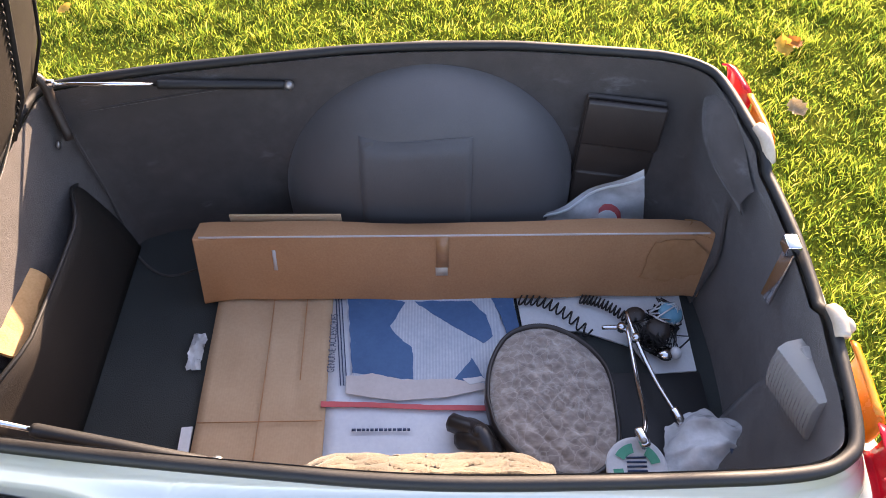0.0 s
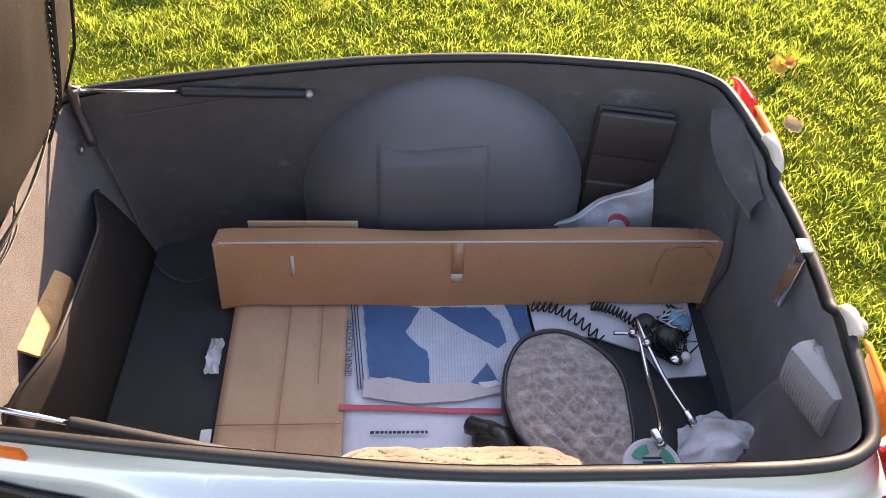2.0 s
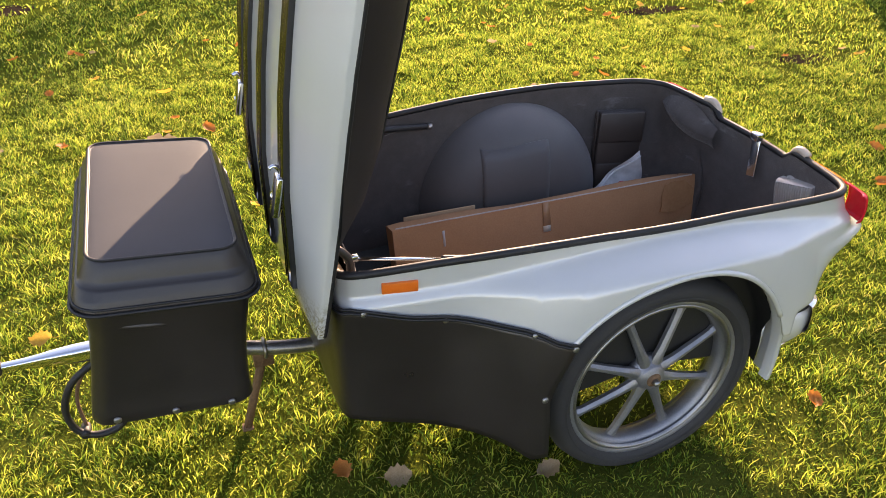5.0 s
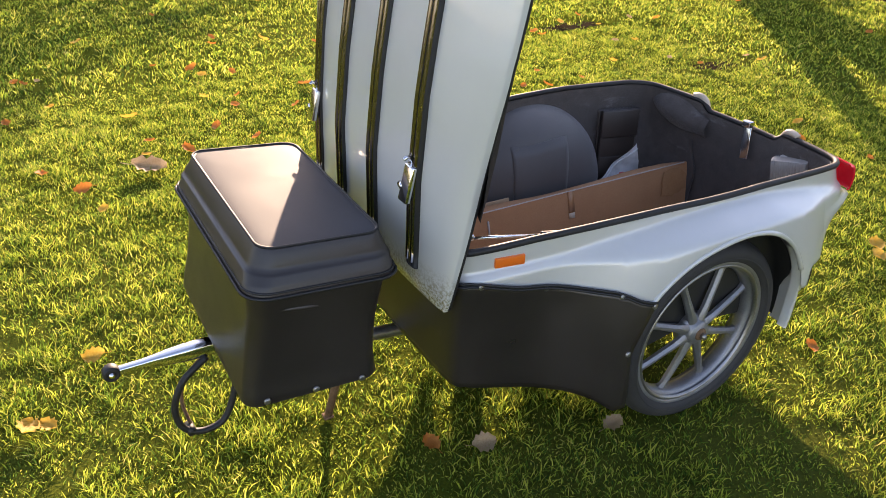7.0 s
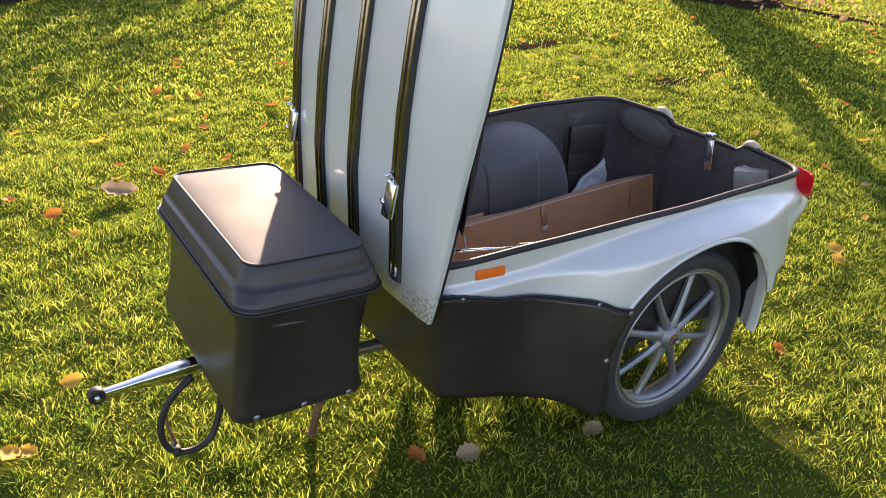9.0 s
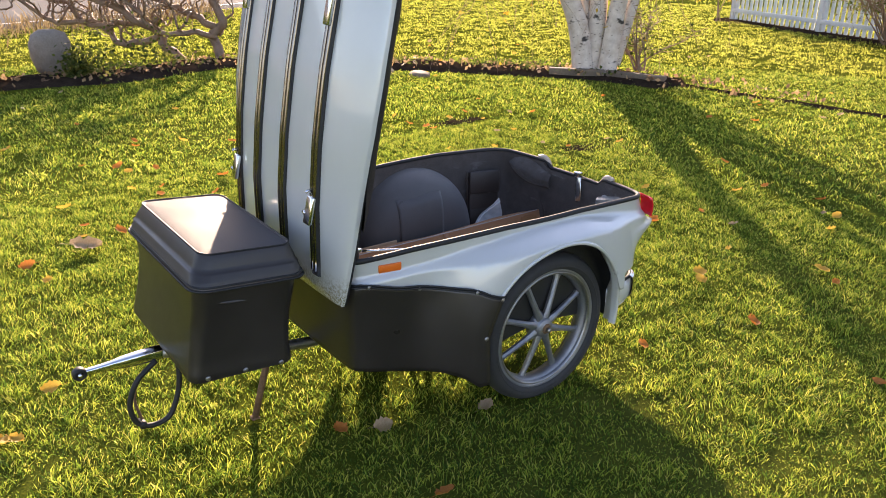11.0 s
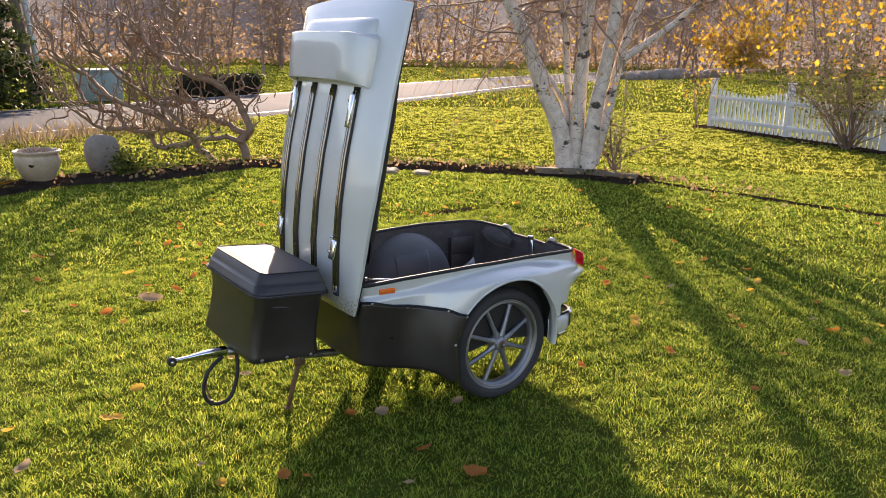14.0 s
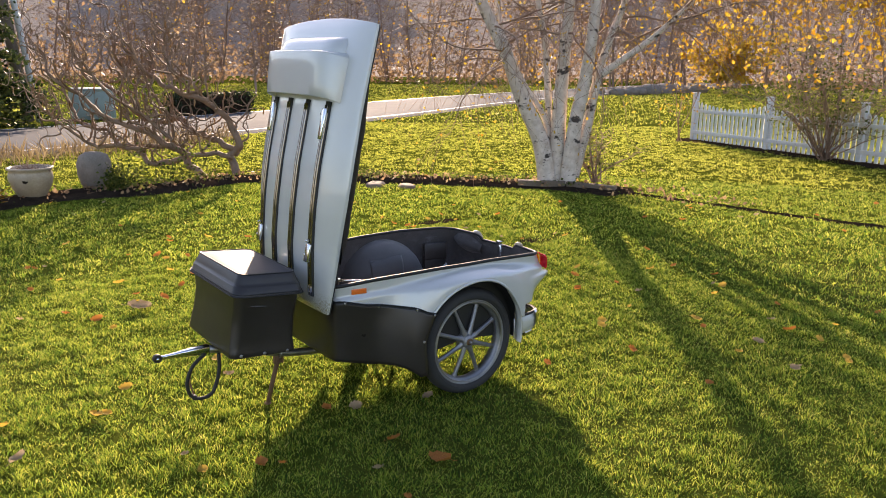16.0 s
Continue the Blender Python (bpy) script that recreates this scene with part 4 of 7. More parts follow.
def build_interior(root):
    # flap pocket on the side wall
    pouch = new("wall_pouch")
    pouch.parent = root
    pouch["label"] = "brown-black leatherette pouch with a flap"
    lean = Matrix.Translation((0.385, 0.412, 0.485)) @ Matrix.Rotation(radians(-8), 4, "Z") @ Matrix.Rotation(radians(2.5), 4, "Y") @ Matrix.Rotation(radians(-6.5), 4, "X")
    for name, args in (("pouch_back", (-0.088, 0.086, -0.006, 0.006, -0.16, 0.155)), ("pouch_front", (-0.083, 0.081, -0.026, -0.004, -0.158, 0.09)),
                       ("pouch_flap", (-0.086, 0.084, -0.035, -0.020, 0.045, 0.156)), ("pouch_pocket", (-0.081, 0.079, -0.029, -0.022, -0.158, -0.030))):
        bm = box_mesh(*args, 0.007, 3)
        bm.transform(lean)
        part(name, bm, LEATHER, pouch)
    # panel on the far wheel housing
    rows = []
    for k in range(9):
        z = 0.30 + 0.32 * k / 8
        row = []
        for i in range(-8, 9):
            x = -0.058 + 0.118 * i / 8
            rr = math.hypot(x + 0.03, max(0.0, z - 0.37))
            row.append((x, 0.446 - 0.165 * max(0.0, 1 - (rr / 0.34) ** 4) ** 0.55 + 0.001 * noise.noise((i * 0.4, k * 0.5, 3)), z + 0.006 * math.sin(i * 0.3)))
        rows.append(row)
    panel = part("housing_panel", grid_mesh(rows), HOUSING, root, "stitched panel on the wheel housing")
    m = panel.modifiers.new("thickness", "SOLIDIFY")
    m.thickness, m.offset = 0.005, -1
    # carpet tongue that hangs in the far rear corner
    rows = []
    for k in range(9):
        t = k / 8
        c = Vector((0.565, 0.40, 0.695)).lerp(Vector((0.575, 0.13, 0.655)), t)
        hw = 0.035 + 0.03 * math.sin(math.pi * min(1, t * 1.1)) * (1 - t * 0.3)
        rows.append([(c.x - 0.05 * (1 - abs(s)) ** 0.6 * math.sin(math.pi * (0.15 + 0.75 * t)), c.y, c.z - 0.03 + s * hw) for s in np.linspace(-1, 1, 9)])
    part("carpet_flap", grid_mesh(rows), CARPET, root, "padded carpet flap in the corner")
    # striker strap on the tail wall
    bm = box_mesh(-0.003, 0.003, -0.017, 0.017, -0.075, 0.055, 0.002)
    bm.transform(Matrix.Translation((0.578, -0.046, 0.655)) @ Matrix.Rotation(radians(8), 4, "Y") @ Matrix.Rotation(radians(-12), 4, "X"))
    part("striker_strap", bm, CHROME, root, "bare metal latch strap")
    bm = box_mesh(-0.012, 0.012, -0.016, 0.016, -0.012, 0.012, 0.003)
    bm.transform(Matrix.Translation((0.578, -0.040, 0.705)))
    part("striker_hook", bm, CHROME, root)
    # cream end cap where the rim steps down
    for s in (-1, 1):
        bm = tube_mesh(spline([(0.592, s * 0.235, 0.722), (0.594, s * 0.205, 0.728), (0.598, s * 0.182, 0.716), (0.603, s * 0.172, 0.694)], 4), 0.012, 8)
        part("rim_end_cap", bm, CREAM, root, "cream moulded rim end")
    part("rubber_buffer", disc_mesh((0.612, -0.205, 0.708), (0.6, 0, 0.8), 0.014, 0.012), CREAM, root)
    # clear ribbed lamp on the tail wall
    lamp = new("interior_lamp")
    lamp.parent = root
    lamp["label"] = "clear ribbed plastic lamp lens on the tail wall"
    rows = []
    for k in range(31):
        t = -1 + 2 * k / 30
        ribs = 0.0018 * (k % 2)
        rows.append([(0.562 - d - ribs, -0.247 + 0.082 * t * sy, 0.617 + 0.058 * h) for d, sy, h in
                     ((-0.01, 1.0, -1.0), (0.022, 0.97, -0.96), (0.040, 0.92, -0.8), (0.046, 0.9, -0.4), (0.046, 0.9, 0.4), (0.040, 0.92, 0.8), (0.022, 0.97, 0.96), (-0.01, 1.0, 1.0))])
    bm = grid_mesh(rows)
    bm.verts.ensure_lookup_table()
    for a in (0, 30):
        bm.faces.new([bm.verts[a * 8 + i] for i in range(8)])
    bm.transform(Matrix.Translation((0.56, -0.247, 0.617)) @ Matrix.Rotation(radians(-14), 4, "X") @ Matrix.Rotation(radians(8), 4, "Z") @ Matrix.Translation((-0.56, 0.247, -0.617)))
    bm.transform(Matrix.Translation((0.574, -0.262, 0.612)) @ Matrix.Diagonal((0.85, 0.82, 0.86, 1)) @ Matrix.Translation((-0.56, 0.247, -0.617)))
    sharp(part("lamp_lens", bm, CLEAR_LENS, lamp, "clear ribbed lens"), 30)
    bm = box_mesh(0.562, 0.584, -0.318, -0.205, 0.572, 0.654, 0.004)
    part("lamp_base", bm, LAMP_GREY, lamp, "grey plastic lamp base")
    part("lamp_screw", disc_mesh((0.552, -0.228, 0.645), (-1, 0, 0.4), 0.007), CREAM, lamp)
    # elastic pocket on the nose wall
    rows = []
    for k in range(9):
        z = 0.30 + 0.285 * k / 8
        rows.append([(-0.706 - 0.062 * (z - 0.30) / 0.285 + (0.054 * k / 8 * smooth_step(0.29, 0.12, abs(y)) + 0.012 * math.sin(math.pi * k / 8)), y, z - (0.02 * (1 - (abs(y) / 0.30) ** 2) + 0.07 * (abs(y) / 0.30) ** 5) * k / 8) for y in np.linspace(-0.305 + 0.02 * k / 8, 0.305 - 0.02 * k / 8, 19)])
    pocket = part("nose_pocket", grid_mesh(rows), LINING, root, "black vinyl map pocket on the nose wall")
    m = pocket.modifiers.new("thickness", "SOLIDIFY")
    m.thickness = 0.003
    part("pocket_piping", tube_mesh(rows[-1], 0.004, 6), TRIM, root)
    # stitched seams of the carpet lining
    for s in (1, -1):
        for pts in (((-0.775, 0.350, 0.70), (-0.755, 0.335, 0.58), (-0.735, 0.322, 0.45), (-0.718, 0.30, 0.30)),
                    ((-0.755, 0.362, 0.655), (-0.55, 0.392, 0.675), (-0.30, 0.428, 0.695)),
                    ((-0.718, 0.29, 0.297), (-0.66, 0.235, 0.297), (-0.60, 0.225, 0.297), (-0.50, 0.28, 0.297)))[:3 if s > 0 else 2]:
            part("carpet_seam", tube_mesh(spline([(x, s * y, z) for x, y, z in pts], 5), 0.0028, 5), CARPET, root, "raised seam of the carpet")


def build_trailer():
    root = thing("cargo_trailer", pose(0, 0, 0), "white motorcycle cargo trailer with its lid open, parked on grass", "trailer")
    trailer_body(root)
    build_wheel(root, -1)
    build_wheel(root, 1)
    lid = build_lid(root)
    build_latches(lid)
    build_box_details(build_nose_box(root))
    build_skirt(root)
    build_lamps(root)
    build_bumper(root)
    build_struts(root)
    build_tongue(root)
    build_interior(root)
    return root


TRAILER = build_trailer()



# ---- the cargo in the tub ----
def carton_material():
    n = Nodes("plain_corrugated_board")
    flutes = n.add("ShaderNodeTexWave", {"Vector": n.coord, "Scale": 60.0, "Distortion": 0.4, "Detail": 1.0}).outputs["Fac"]
    big, fine = n.noise(5, 5), n.noise(160, 3)
    col = n.ramp(n.mix(0.3, big, fine), ((0.3, (0.42, 0.27, 0.155)), (0.7, (0.55, 0.38, 0.235))))
    n.bump(n.mix(0.5, flutes, fine), 0.12, 0.001)
    return n.set(color=col, rough=0.85)


def print_material(name, dark, light, stains, flute=0.0):
    n = Nodes(name)
    big, fine = n.noise(7, 6, 0.7), n.noise(120, 3)
    col = n.ramp(n.mix(0.3, big, fine), ((0.28, dark), (0.7, light)))
    spots = n.ramp(n.noise(26, 6, 0.75), ((0.62, (0, 0, 0)), (0.74, (1, 1, 1))))
    col = n.mix(n.add("ShaderNodeMath", {0: spots, 1: 0.45}, operation="MULTIPLY").outputs[0], col, stains)
    if flute:
        wave = n.add("ShaderNodeTexWave", {"Vector": n.coord, "Scale": 48.0, "Distortion": 0.6, "Detail": 2.0}).outputs["Fac"]
        col = n.mix(n.add("ShaderNodeMath", {0: wave, 1: flute}, operation="MULTIPLY").outputs[0], col, dark)
        n.bump(wave, 0.3, 0.001)
    return n.set(color=col, rough=0.6)


BOARD = carton_material()
WHITE_PRINT = print_material("pale_printed_board", (0.50, 0.54, 0.60), (0.66, 0.70, 0.74), (0.32, 0.29, 0.25))
TORN_PRINT = print_material("torn_fluted_board", (0.30, 0.36, 0.44), (0.60, 0.64, 0.68), (0.36, 0.33, 0.3), 0.55)
BLUE_PRINT = print_material("blue_ink", (0.025, 0.085, 0.20), (0.05, 0.14, 0.29), (0.22, 0.28, 0.34))
RED_PRINT = print_material("red_ink", (0.50, 0.07, 0.08), (0.62, 0.12, 0.12), (0.6, 0.4, 0.38))
PALE_TEAR = print_material("pale_torn_paper", (0.45, 0.40, 0.38), (0.58, 0.54, 0.52), (0.35, 0.28, 0.24))
INK = print_material("dark_ink", (0.02, 0.04, 0.09), (0.04, 0.07, 0.14), (0.2, 0.22, 0.25))
GREEN_PRINT = print_material("green_ink", (0.03, 0.26, 0.16), (0.06, 0.36, 0.24), (0.4, 0.5, 0.45))
WHITE_SHEET = two_scale("white_sheet_plastic", (0.56, 0.57, 0.58), (0.70, 0.71, 0.71), 0.5, fine=150, coarse=6, bump=0.08)
TAPE = two_scale("clear_parcel_tape", (0.36, 0.175, 0.08), (0.47, 0.25, 0.12), 0.22, fine=90, coarse=12)
BLUE_CAP = two_scale("light_blue_plastic", (0.10, 0.30, 0.42), (0.16, 0.40, 0.52), 0.4, fine=150, coarse=18)


def cushion_material():
    n = Nodes("crushed_velour")
    warp = n.add("ShaderNodeTexNoise", {"Vector": n.coord, "Scale": 18.0, "Detail": 4.0}).outputs["Color"]
    bent = n.mix(0.06, n.coord, warp, "ADD")
    petals = n.add("ShaderNodeTexVoronoi", {"Vector": bent, "Scale": 42.0}, feature="DISTANCE_TO_EDGE").outputs["Distance"]
    vein, fine = n.noise(24, 5, 0.6, stretch=(1, 2.2, 1)), n.noise(300, 3)
    edge = n.ramp(petals, ((0.0, (1, 1, 1)), (0.07, (0, 0, 0))))
    col = n.ramp(vein, ((0.3, (0.16, 0.125, 0.105)), (0.5, (0.25, 0.205, 0.175)), (0.7, (0.40, 0.35, 0.305))))
    col = n.mix(n.mix(0.6, edge, (0, 0, 0)), col, (0.48, 0.44, 0.40))
    n.bump(n.mix(0.5, vein, petals), 0.7, 0.004)
    return n.set(color=col, rough=0.6, sheen=0.5)


CUSHION = cushion_material()


def film_material():
    n = Nodes("thin_milky_plastic")
    n.bump(n.noise(28, 5, 0.65), 0.5, 0.006)
    n.set(color=(0.92, 0.93, 0.93), rough=0.22, trans=0.0)
    out = n.tree.nodes["Material Output"]
    clear = n.add("ShaderNodeBsdfTransparent")
    mixer = n.add("ShaderNodeMixShader", {0: n.ramp(n.noise(14, 5), ((0.3, (0.42,) * 3), (0.75, (0.78,) * 3)))})
    n.tree.links.new(clear.outputs[0], mixer.inputs[1])
    n.tree.links.new(n.bsdf.outputs[0], mixer.inputs[2])
    n.tree.links.new(mixer.outputs[0], out.inputs[0])
    return n.mat


FILM = film_material()


def slab_mesh(outline, z0, z1):
    """A flat piece with an outline in plan."""
    bm = bmesh.new()
    low = [bm.verts.new((x, y, z0)) for x, y in outline]
    high = [bm.verts.new((x, y, z1)) for x, y in outline]
    bm.faces.new(high)
    bm.faces.new(low[::-1])
    n = len(outline)
    for i in range(n):
        bm.faces.new((low[i], low[(i + 1) % n], high[(i + 1) % n], high[i]))
    bmesh.ops.recalc_face_normals(bm, faces=bm.faces)
    return bm


def ragged(outline, amount, step=0.008):
    """An outline with a torn edge."""
    out = []
    n = len(outline)
    for i in range(n):
        a, b = Vector((*outline[i], 0)), Vector((*outline[(i + 1) % n], 0))
        k = max(1, int((b - a).length / step))
        for j in range(k):
            p = a.lerp(b, j / k)
            d = noise.noise_vector((p.x * 60, p.y * 60, 0)) * amount
            out.append((p.x + d.x, p.y + d.y))
    return out


def text_mesh(words, size):
    curve = bpy.data.curves.new("words", "FONT")
    curve.body, curve.size, curve.align_x = words, size, "CENTER"
    ob = bpy.data.objects.new("words", curve)
    me = bpy.data.meshes.new_from_object(ob)
    bm = bmesh.new()
    bm.from_mesh(me)
    bpy.data.objects.remove(ob)
    bpy.data.curves.remove(curve)
    bpy.data.meshes.remove(me)
    return bm


def build_long_carton():
    box = thing("long_carton", pose(0, 0, 0), "long slim brown cardboard carton with taped ends, leaning in the tub", "box")
    lean = Matrix.Translation((0.025, 0.142, 0.309)) @ Matrix.Rotation(radians(0.4), 4, "Z") @ Matrix.Rotation(radians(-17), 4, "X")
    # a slightly bowed and dented body
    rows = []
    ring = [(0.0, 0.003), (0.003, 0.0), (0.055, 0.0), (0.058, 0.003), (0.058, 0.165), (0.055, 0.168), (0.003, 0.168), (0.0, 0.165)]
    for k in range(29):
        x = -0.546 + 1.092 * k / 28
        row = []
        for y, z in ring:
            wob = 0.0025 * noise.noise((x * 7, y * 30, z * 20)) + 0.006 * smooth_step(0.42, 0.546, abs(x)) * noise.noise((x * 40, y * 50, z * 40))
            end = smooth_step(0.50, 0.546, abs(x))
            row.append((x + (0.006 * noise.noise((y * 60, z * 60, 2)) * end), y + wob - (0.006 * end * (1 if y < 0.03 else -0.5)), z + wob + 0.004 * math.sin(k * 0.35)))
        rows.append(row)
    bm = grid_mesh(rows, close_u=True)
    bm.verts.ensure_lookup_table()
    bm.faces.new([bm.verts[i] for i in range(8)][::-1])
    bm.faces.new([bm.verts[28 * 8 + i] for i in range(8)])
    bm.transform(lean)
    sharp(part("carton_body", bm, CARDBOARD, box), 40)

    def stick(name, x0, x1, z0, z1, mat, label, lift=0.0035):
        bm = box_mesh(x0, x1, -lift, -lift + 0.002, z0, z1, 0)
        bm.transform(lean)
        part(name, bm, mat, box, label)

    stick("sticker", -0.042, -0.016, 0.068, 0.088, CREAM, "small white sticker", 0.0045)
    stick("torn_mark", -0.386, -0.379, 0.085, 0.135, PALE_TEAR, "small torn mark in the board", 0.0036)
    stick("tape_strip", -0.040, -0.014, 0.088, 0.166, TAPE, "brown parcel tape", 0.0034)
    bm = slab_mesh(ragged([(0.40, 0.06), (0.46, 0.05), (0.53, 0.07), (0.535, 0.12), (0.50, 0.155), (0.42, 0.15)], 0.006), 0.0, 0.002)
    bm.transform(lean @ Matrix.Translation((0, -0.006, 0)) @ Matrix.Rotation(radians(90), 4, "X"))
    part("torn_patch", bm, TAPE, box, "glossy patch of parcel tape", smooth=False)
    bm = box_mesh(-0.535, 0.535, -0.003, 0.0, 0.1655, 0.1695, 0.001)
    bm.transform(lean)
    part("seam_edge", bm, PALE_TEAR, box, "pale worn edge fold")
    for x, s in ((-0.546, -1), (0.546, 1)):
        rows = [[(x + s * (0.002 + 0.006 * noise.noise((a * 9, b * 9, s))) - s * 0.05 * (1 - a), -0.006 + 0.068 * b, 0.165 + 0.006 * noise.noise((a * 8, b * 7, 4)) - 0.012 * a * a) for b in np.linspace(0, 1, 5)] for a in np.linspace(0, 1, 5)]
        bm = grid_mesh(rows)
        bm.transform(lean)
        part("tape_end", bm, TAPE, box, "crumpled clear tape on the end flap")
    # pale board standing behind
    bm = box_mesh(-0.46, -0.22, 0.255, 0.260, 0.30, 0.462, 0.001)
    back = part("backing_board", bm, BOARD)
    tagged(back, "pale cardboard sheet standing behind the long carton", "cardboard sheet")


def build_flat_carton():
    root = thing("flat_carton", pose(0, 0, 0), "flattened carton with torn blue and white print on the tub floor", "carton")
    # brown inner flaps
    rows = []
    for k in range(13):
        y = 0.18 - 0.50 * k / 12
        rows.append([(-0.496 + 0.252 * i / 14 + 0.012 * (k / 12), y, 0.306 + 0.0015 * noise.noise((i * 0.7, k * 0.6, 1)) - (0.0022 if i in (5, 11) else 0) - (0.002 if k == 8 else 0)) for i in range(15)])
    flap = part("inner_flap", grid_mesh(rows), BOARD, root, "plain brown corrugated flap")
    m = flap.modifiers.new("thickness", "SOLIDIFY")
    m.thickness, m.offset = 0.004, 1
    # Folds too shallow to show: darker tubes paint their shade in.
    for pts in (((-0.372, 0.18), (-0.366, -0.02), (-0.362, -0.32)), ((-0.300, 0.18), (-0.293, -0.06)), ((-0.484, -0.155), (-0.24, -0.152))):
        line = spline([(x, y, 0.3112) for x, y in pts], 4)
        part("fold_line", tube_mesh(line, 0.0013, 4), CARDBOARD, root, "darker strip for a pressed fold's shade")
    # printed panel
    rows = []
    for k in range(13):
        y = 0.18 - 0.50 * k / 12
        rows.append([(-0.2445 + 0.40 * i / 16 + 0.012 * (k / 12), y, 0.3035 + 0.0014 * noise.noise((i * 0.6, k * 0.7, 5)) - (0.002 if k == 8 else 0)) for i in range(17)])
    panel = part("printed_panel", grid_mesh(rows), WHITE_PRINT, root, "pale printed carton face")
    m = panel.modifiers.new("thickness", "SOLIDIFY")
    m.thickness, m.offset = 0.004, 1

    def at(px, py):
        return (-0.236 + (px + (py - 515) * 0.16 - 600) * 0.00124, 0.141 - (py - 515) * 0.00138)

    def patch(name, outline, mat, z, label="", tear=0.003):
        part(name, slab_mesh(ragged([at(*p) for p in outline], tear), z - 0.0012, z), mat, root, label, smooth=False)

    patch("torn_field", [(618, 490), (895, 490), (880, 560), (872, 600), (862, 640), (860, 668), (700, 668), (618, 660)], TORN_PRINT, 0.3102, "torn fluted board")
    patch("blue_patch", [(622, 500), (722, 520), (690, 565), (696, 580), (722, 605), (716, 662), (617, 648)], BLUE_PRINT, 0.3112, "torn blue printed patch")
    patch("blue_patch", [(738, 518), (838, 518), (860, 545), (862, 585), (845, 598), (812, 575), (770, 545)], BLUE_PRINT, 0.3112, "torn blue printed patch")
    patch("blue_patch", [(782, 664), (800, 645), (820, 624), (832, 662)], BLUE_PRINT, 0.3112, "torn blue printed patch")
    patch("blue_patch", [(848, 625), (875, 618), (872, 668), (842, 662)], BLUE_PRINT, 0.3112, "torn blue printed patch")
    patch("blue_patch", [(872, 500), (914, 500), (912, 610), (890, 600), (884, 545)], BLUE_PRINT, 0.3111, "dark blue printed edge")
    patch("paper_tear", [(606, 655), (650, 650), (700, 662), (780, 660), (830, 668), (832, 678), (760, 692), (680, 696), (604, 684)], PALE_TEAR, 0.3116, "torn pale paper layer")
    patch("paper_tear", [(798, 660), (828, 657), (834, 664), (806, 670)], WHITE_SHEET, 0.3125, "curled paper scrap")
    patch("red_stripe", [(562, 696), (640, 698), (740, 703), (835, 704), (856, 708), (840, 713), (740, 711), (640, 706), (562, 705)], RED_PRINT, 0.3105, "printed red stripe", 0.0008)
    for dx in (0, 5, 10):
        patch("print_line", [(599 + dx, 500), (601 + dx, 500), (597 + dx, 670), (595 + dx, 670)], INK, 0.3100 + 0.0002, "", 0)
    words = text_mesh("GENUINE ACCESSORIES", 0.0215)
    words.transform(Matrix.Translation((-0.2275, 0.030, 0.3112)) @ Matrix.Rotation(radians(91.5), 4, "Z") @ Matrix.Diagonal((0.64, 1, 1, 1)))
    part("print_words", words, INK, root, "blue printed words", smooth=False)
    # small print that cannot be read
    x, y = at(608, 741)
    for k in range(13):
        w = 0.004 + 0.005 * random.random()
        patch_bm = box_mesh(x, x + w, y - 0.003, y + 0.002, 0.3085, 0.3104, 0)
        part("print_bar", patch_bm, INK, root)
        x += w + 0.0022
    return root


def build_quilted_pad():
    root = thing("backrest_pad", pose(0, 0, 0), "round quilted grey velour backrest pad with black vinyl edge", "backrest")
    pts = [(0.083, -0.13), (0.092, -0.06), (0.125, 0.005), (0.175, 0.032), (0.23, 0.028), (0.285, -0.01), (0.322, -0.07), (0.327, -0.15), (0.318, -0.235), (0.275, -0.285), (0.215, -0.29), (0.15, -0.26), (0.10, -0.20)]
    ring = spline([(x, y, 0) for x, y in pts + pts[:1]], 10)[:-1]
    c = Vector((0.21, -0.125, 0))

    def loop(s, z):
        return [(c.x + (p.x - c.x) * s, c.y + (p.y - c.y) * s, z) for p in ring]

    rows = [loop(0.95, 0.312), loop(1.03, 0.322), loop(1.05, 0.340), loop(1.045, 0.358), loop(1.02, 0.367), loop(0.985, 0.367), loop(0.965, 0.358)]
    part("pad_edge", grid_mesh(rows, close_u=True), VINYL, root, "black vinyl edge band")
    rows = []
    for k in range(56):
        s = 0.968 * (1 - k / 55) + 0.003
        row = []
        for p in ring:
            x, y = c.x + (p.x - c.x) * s, c.y + (p.y - c.y) * s
            a, b = (x * 0.75 + y * 0.62) / 0.027, (y * 0.62 - x * 0.75) / 0.027
            quilt = min(abs(a - round(a)), abs(b - round(b)))
            row.append((x, y, 0.358 + 0.016 * (1 - s ** 4) + (0.0045 * smooth_step(0.0, 0.30, quilt) + 0.004 * noise.noise((x * 60, y * 60, 2)) + 0.0012 * noise.noise((x * 170, y * 170, 5))) * (1 - s ** 8)))
        rows.append(row)
    part("pad_face", grid_mesh(rows, close_u=True), CUSHION, root, "quilted crushed velour face")
    # black strap bundle beside it
    for k, (a, b) in enumerate((((0.015, -0.165), (0.095, -0.20)), ((0.03, -0.20), (0.10, -0.235)), ((0.045, -0.175), (0.09, -0.26)))):
        mid = Vector(((a[0] + b[0]) / 2, (a[1] + b[1]) / 2 + 0.01 * (k - 1), 0.345 + 0.006 * k))
        part("strap", tube_mesh(spline([(*a, 0.325), mid, (*b, 0.33)], 5), 0.02, 8, radii=None), VINYL, root, "folded black vinyl strap")
    part("strap_knob", disc_mesh((0.062, -0.205, 0.368), (0, -0.2, 1), 0.012, 0.008), VINYL, root)


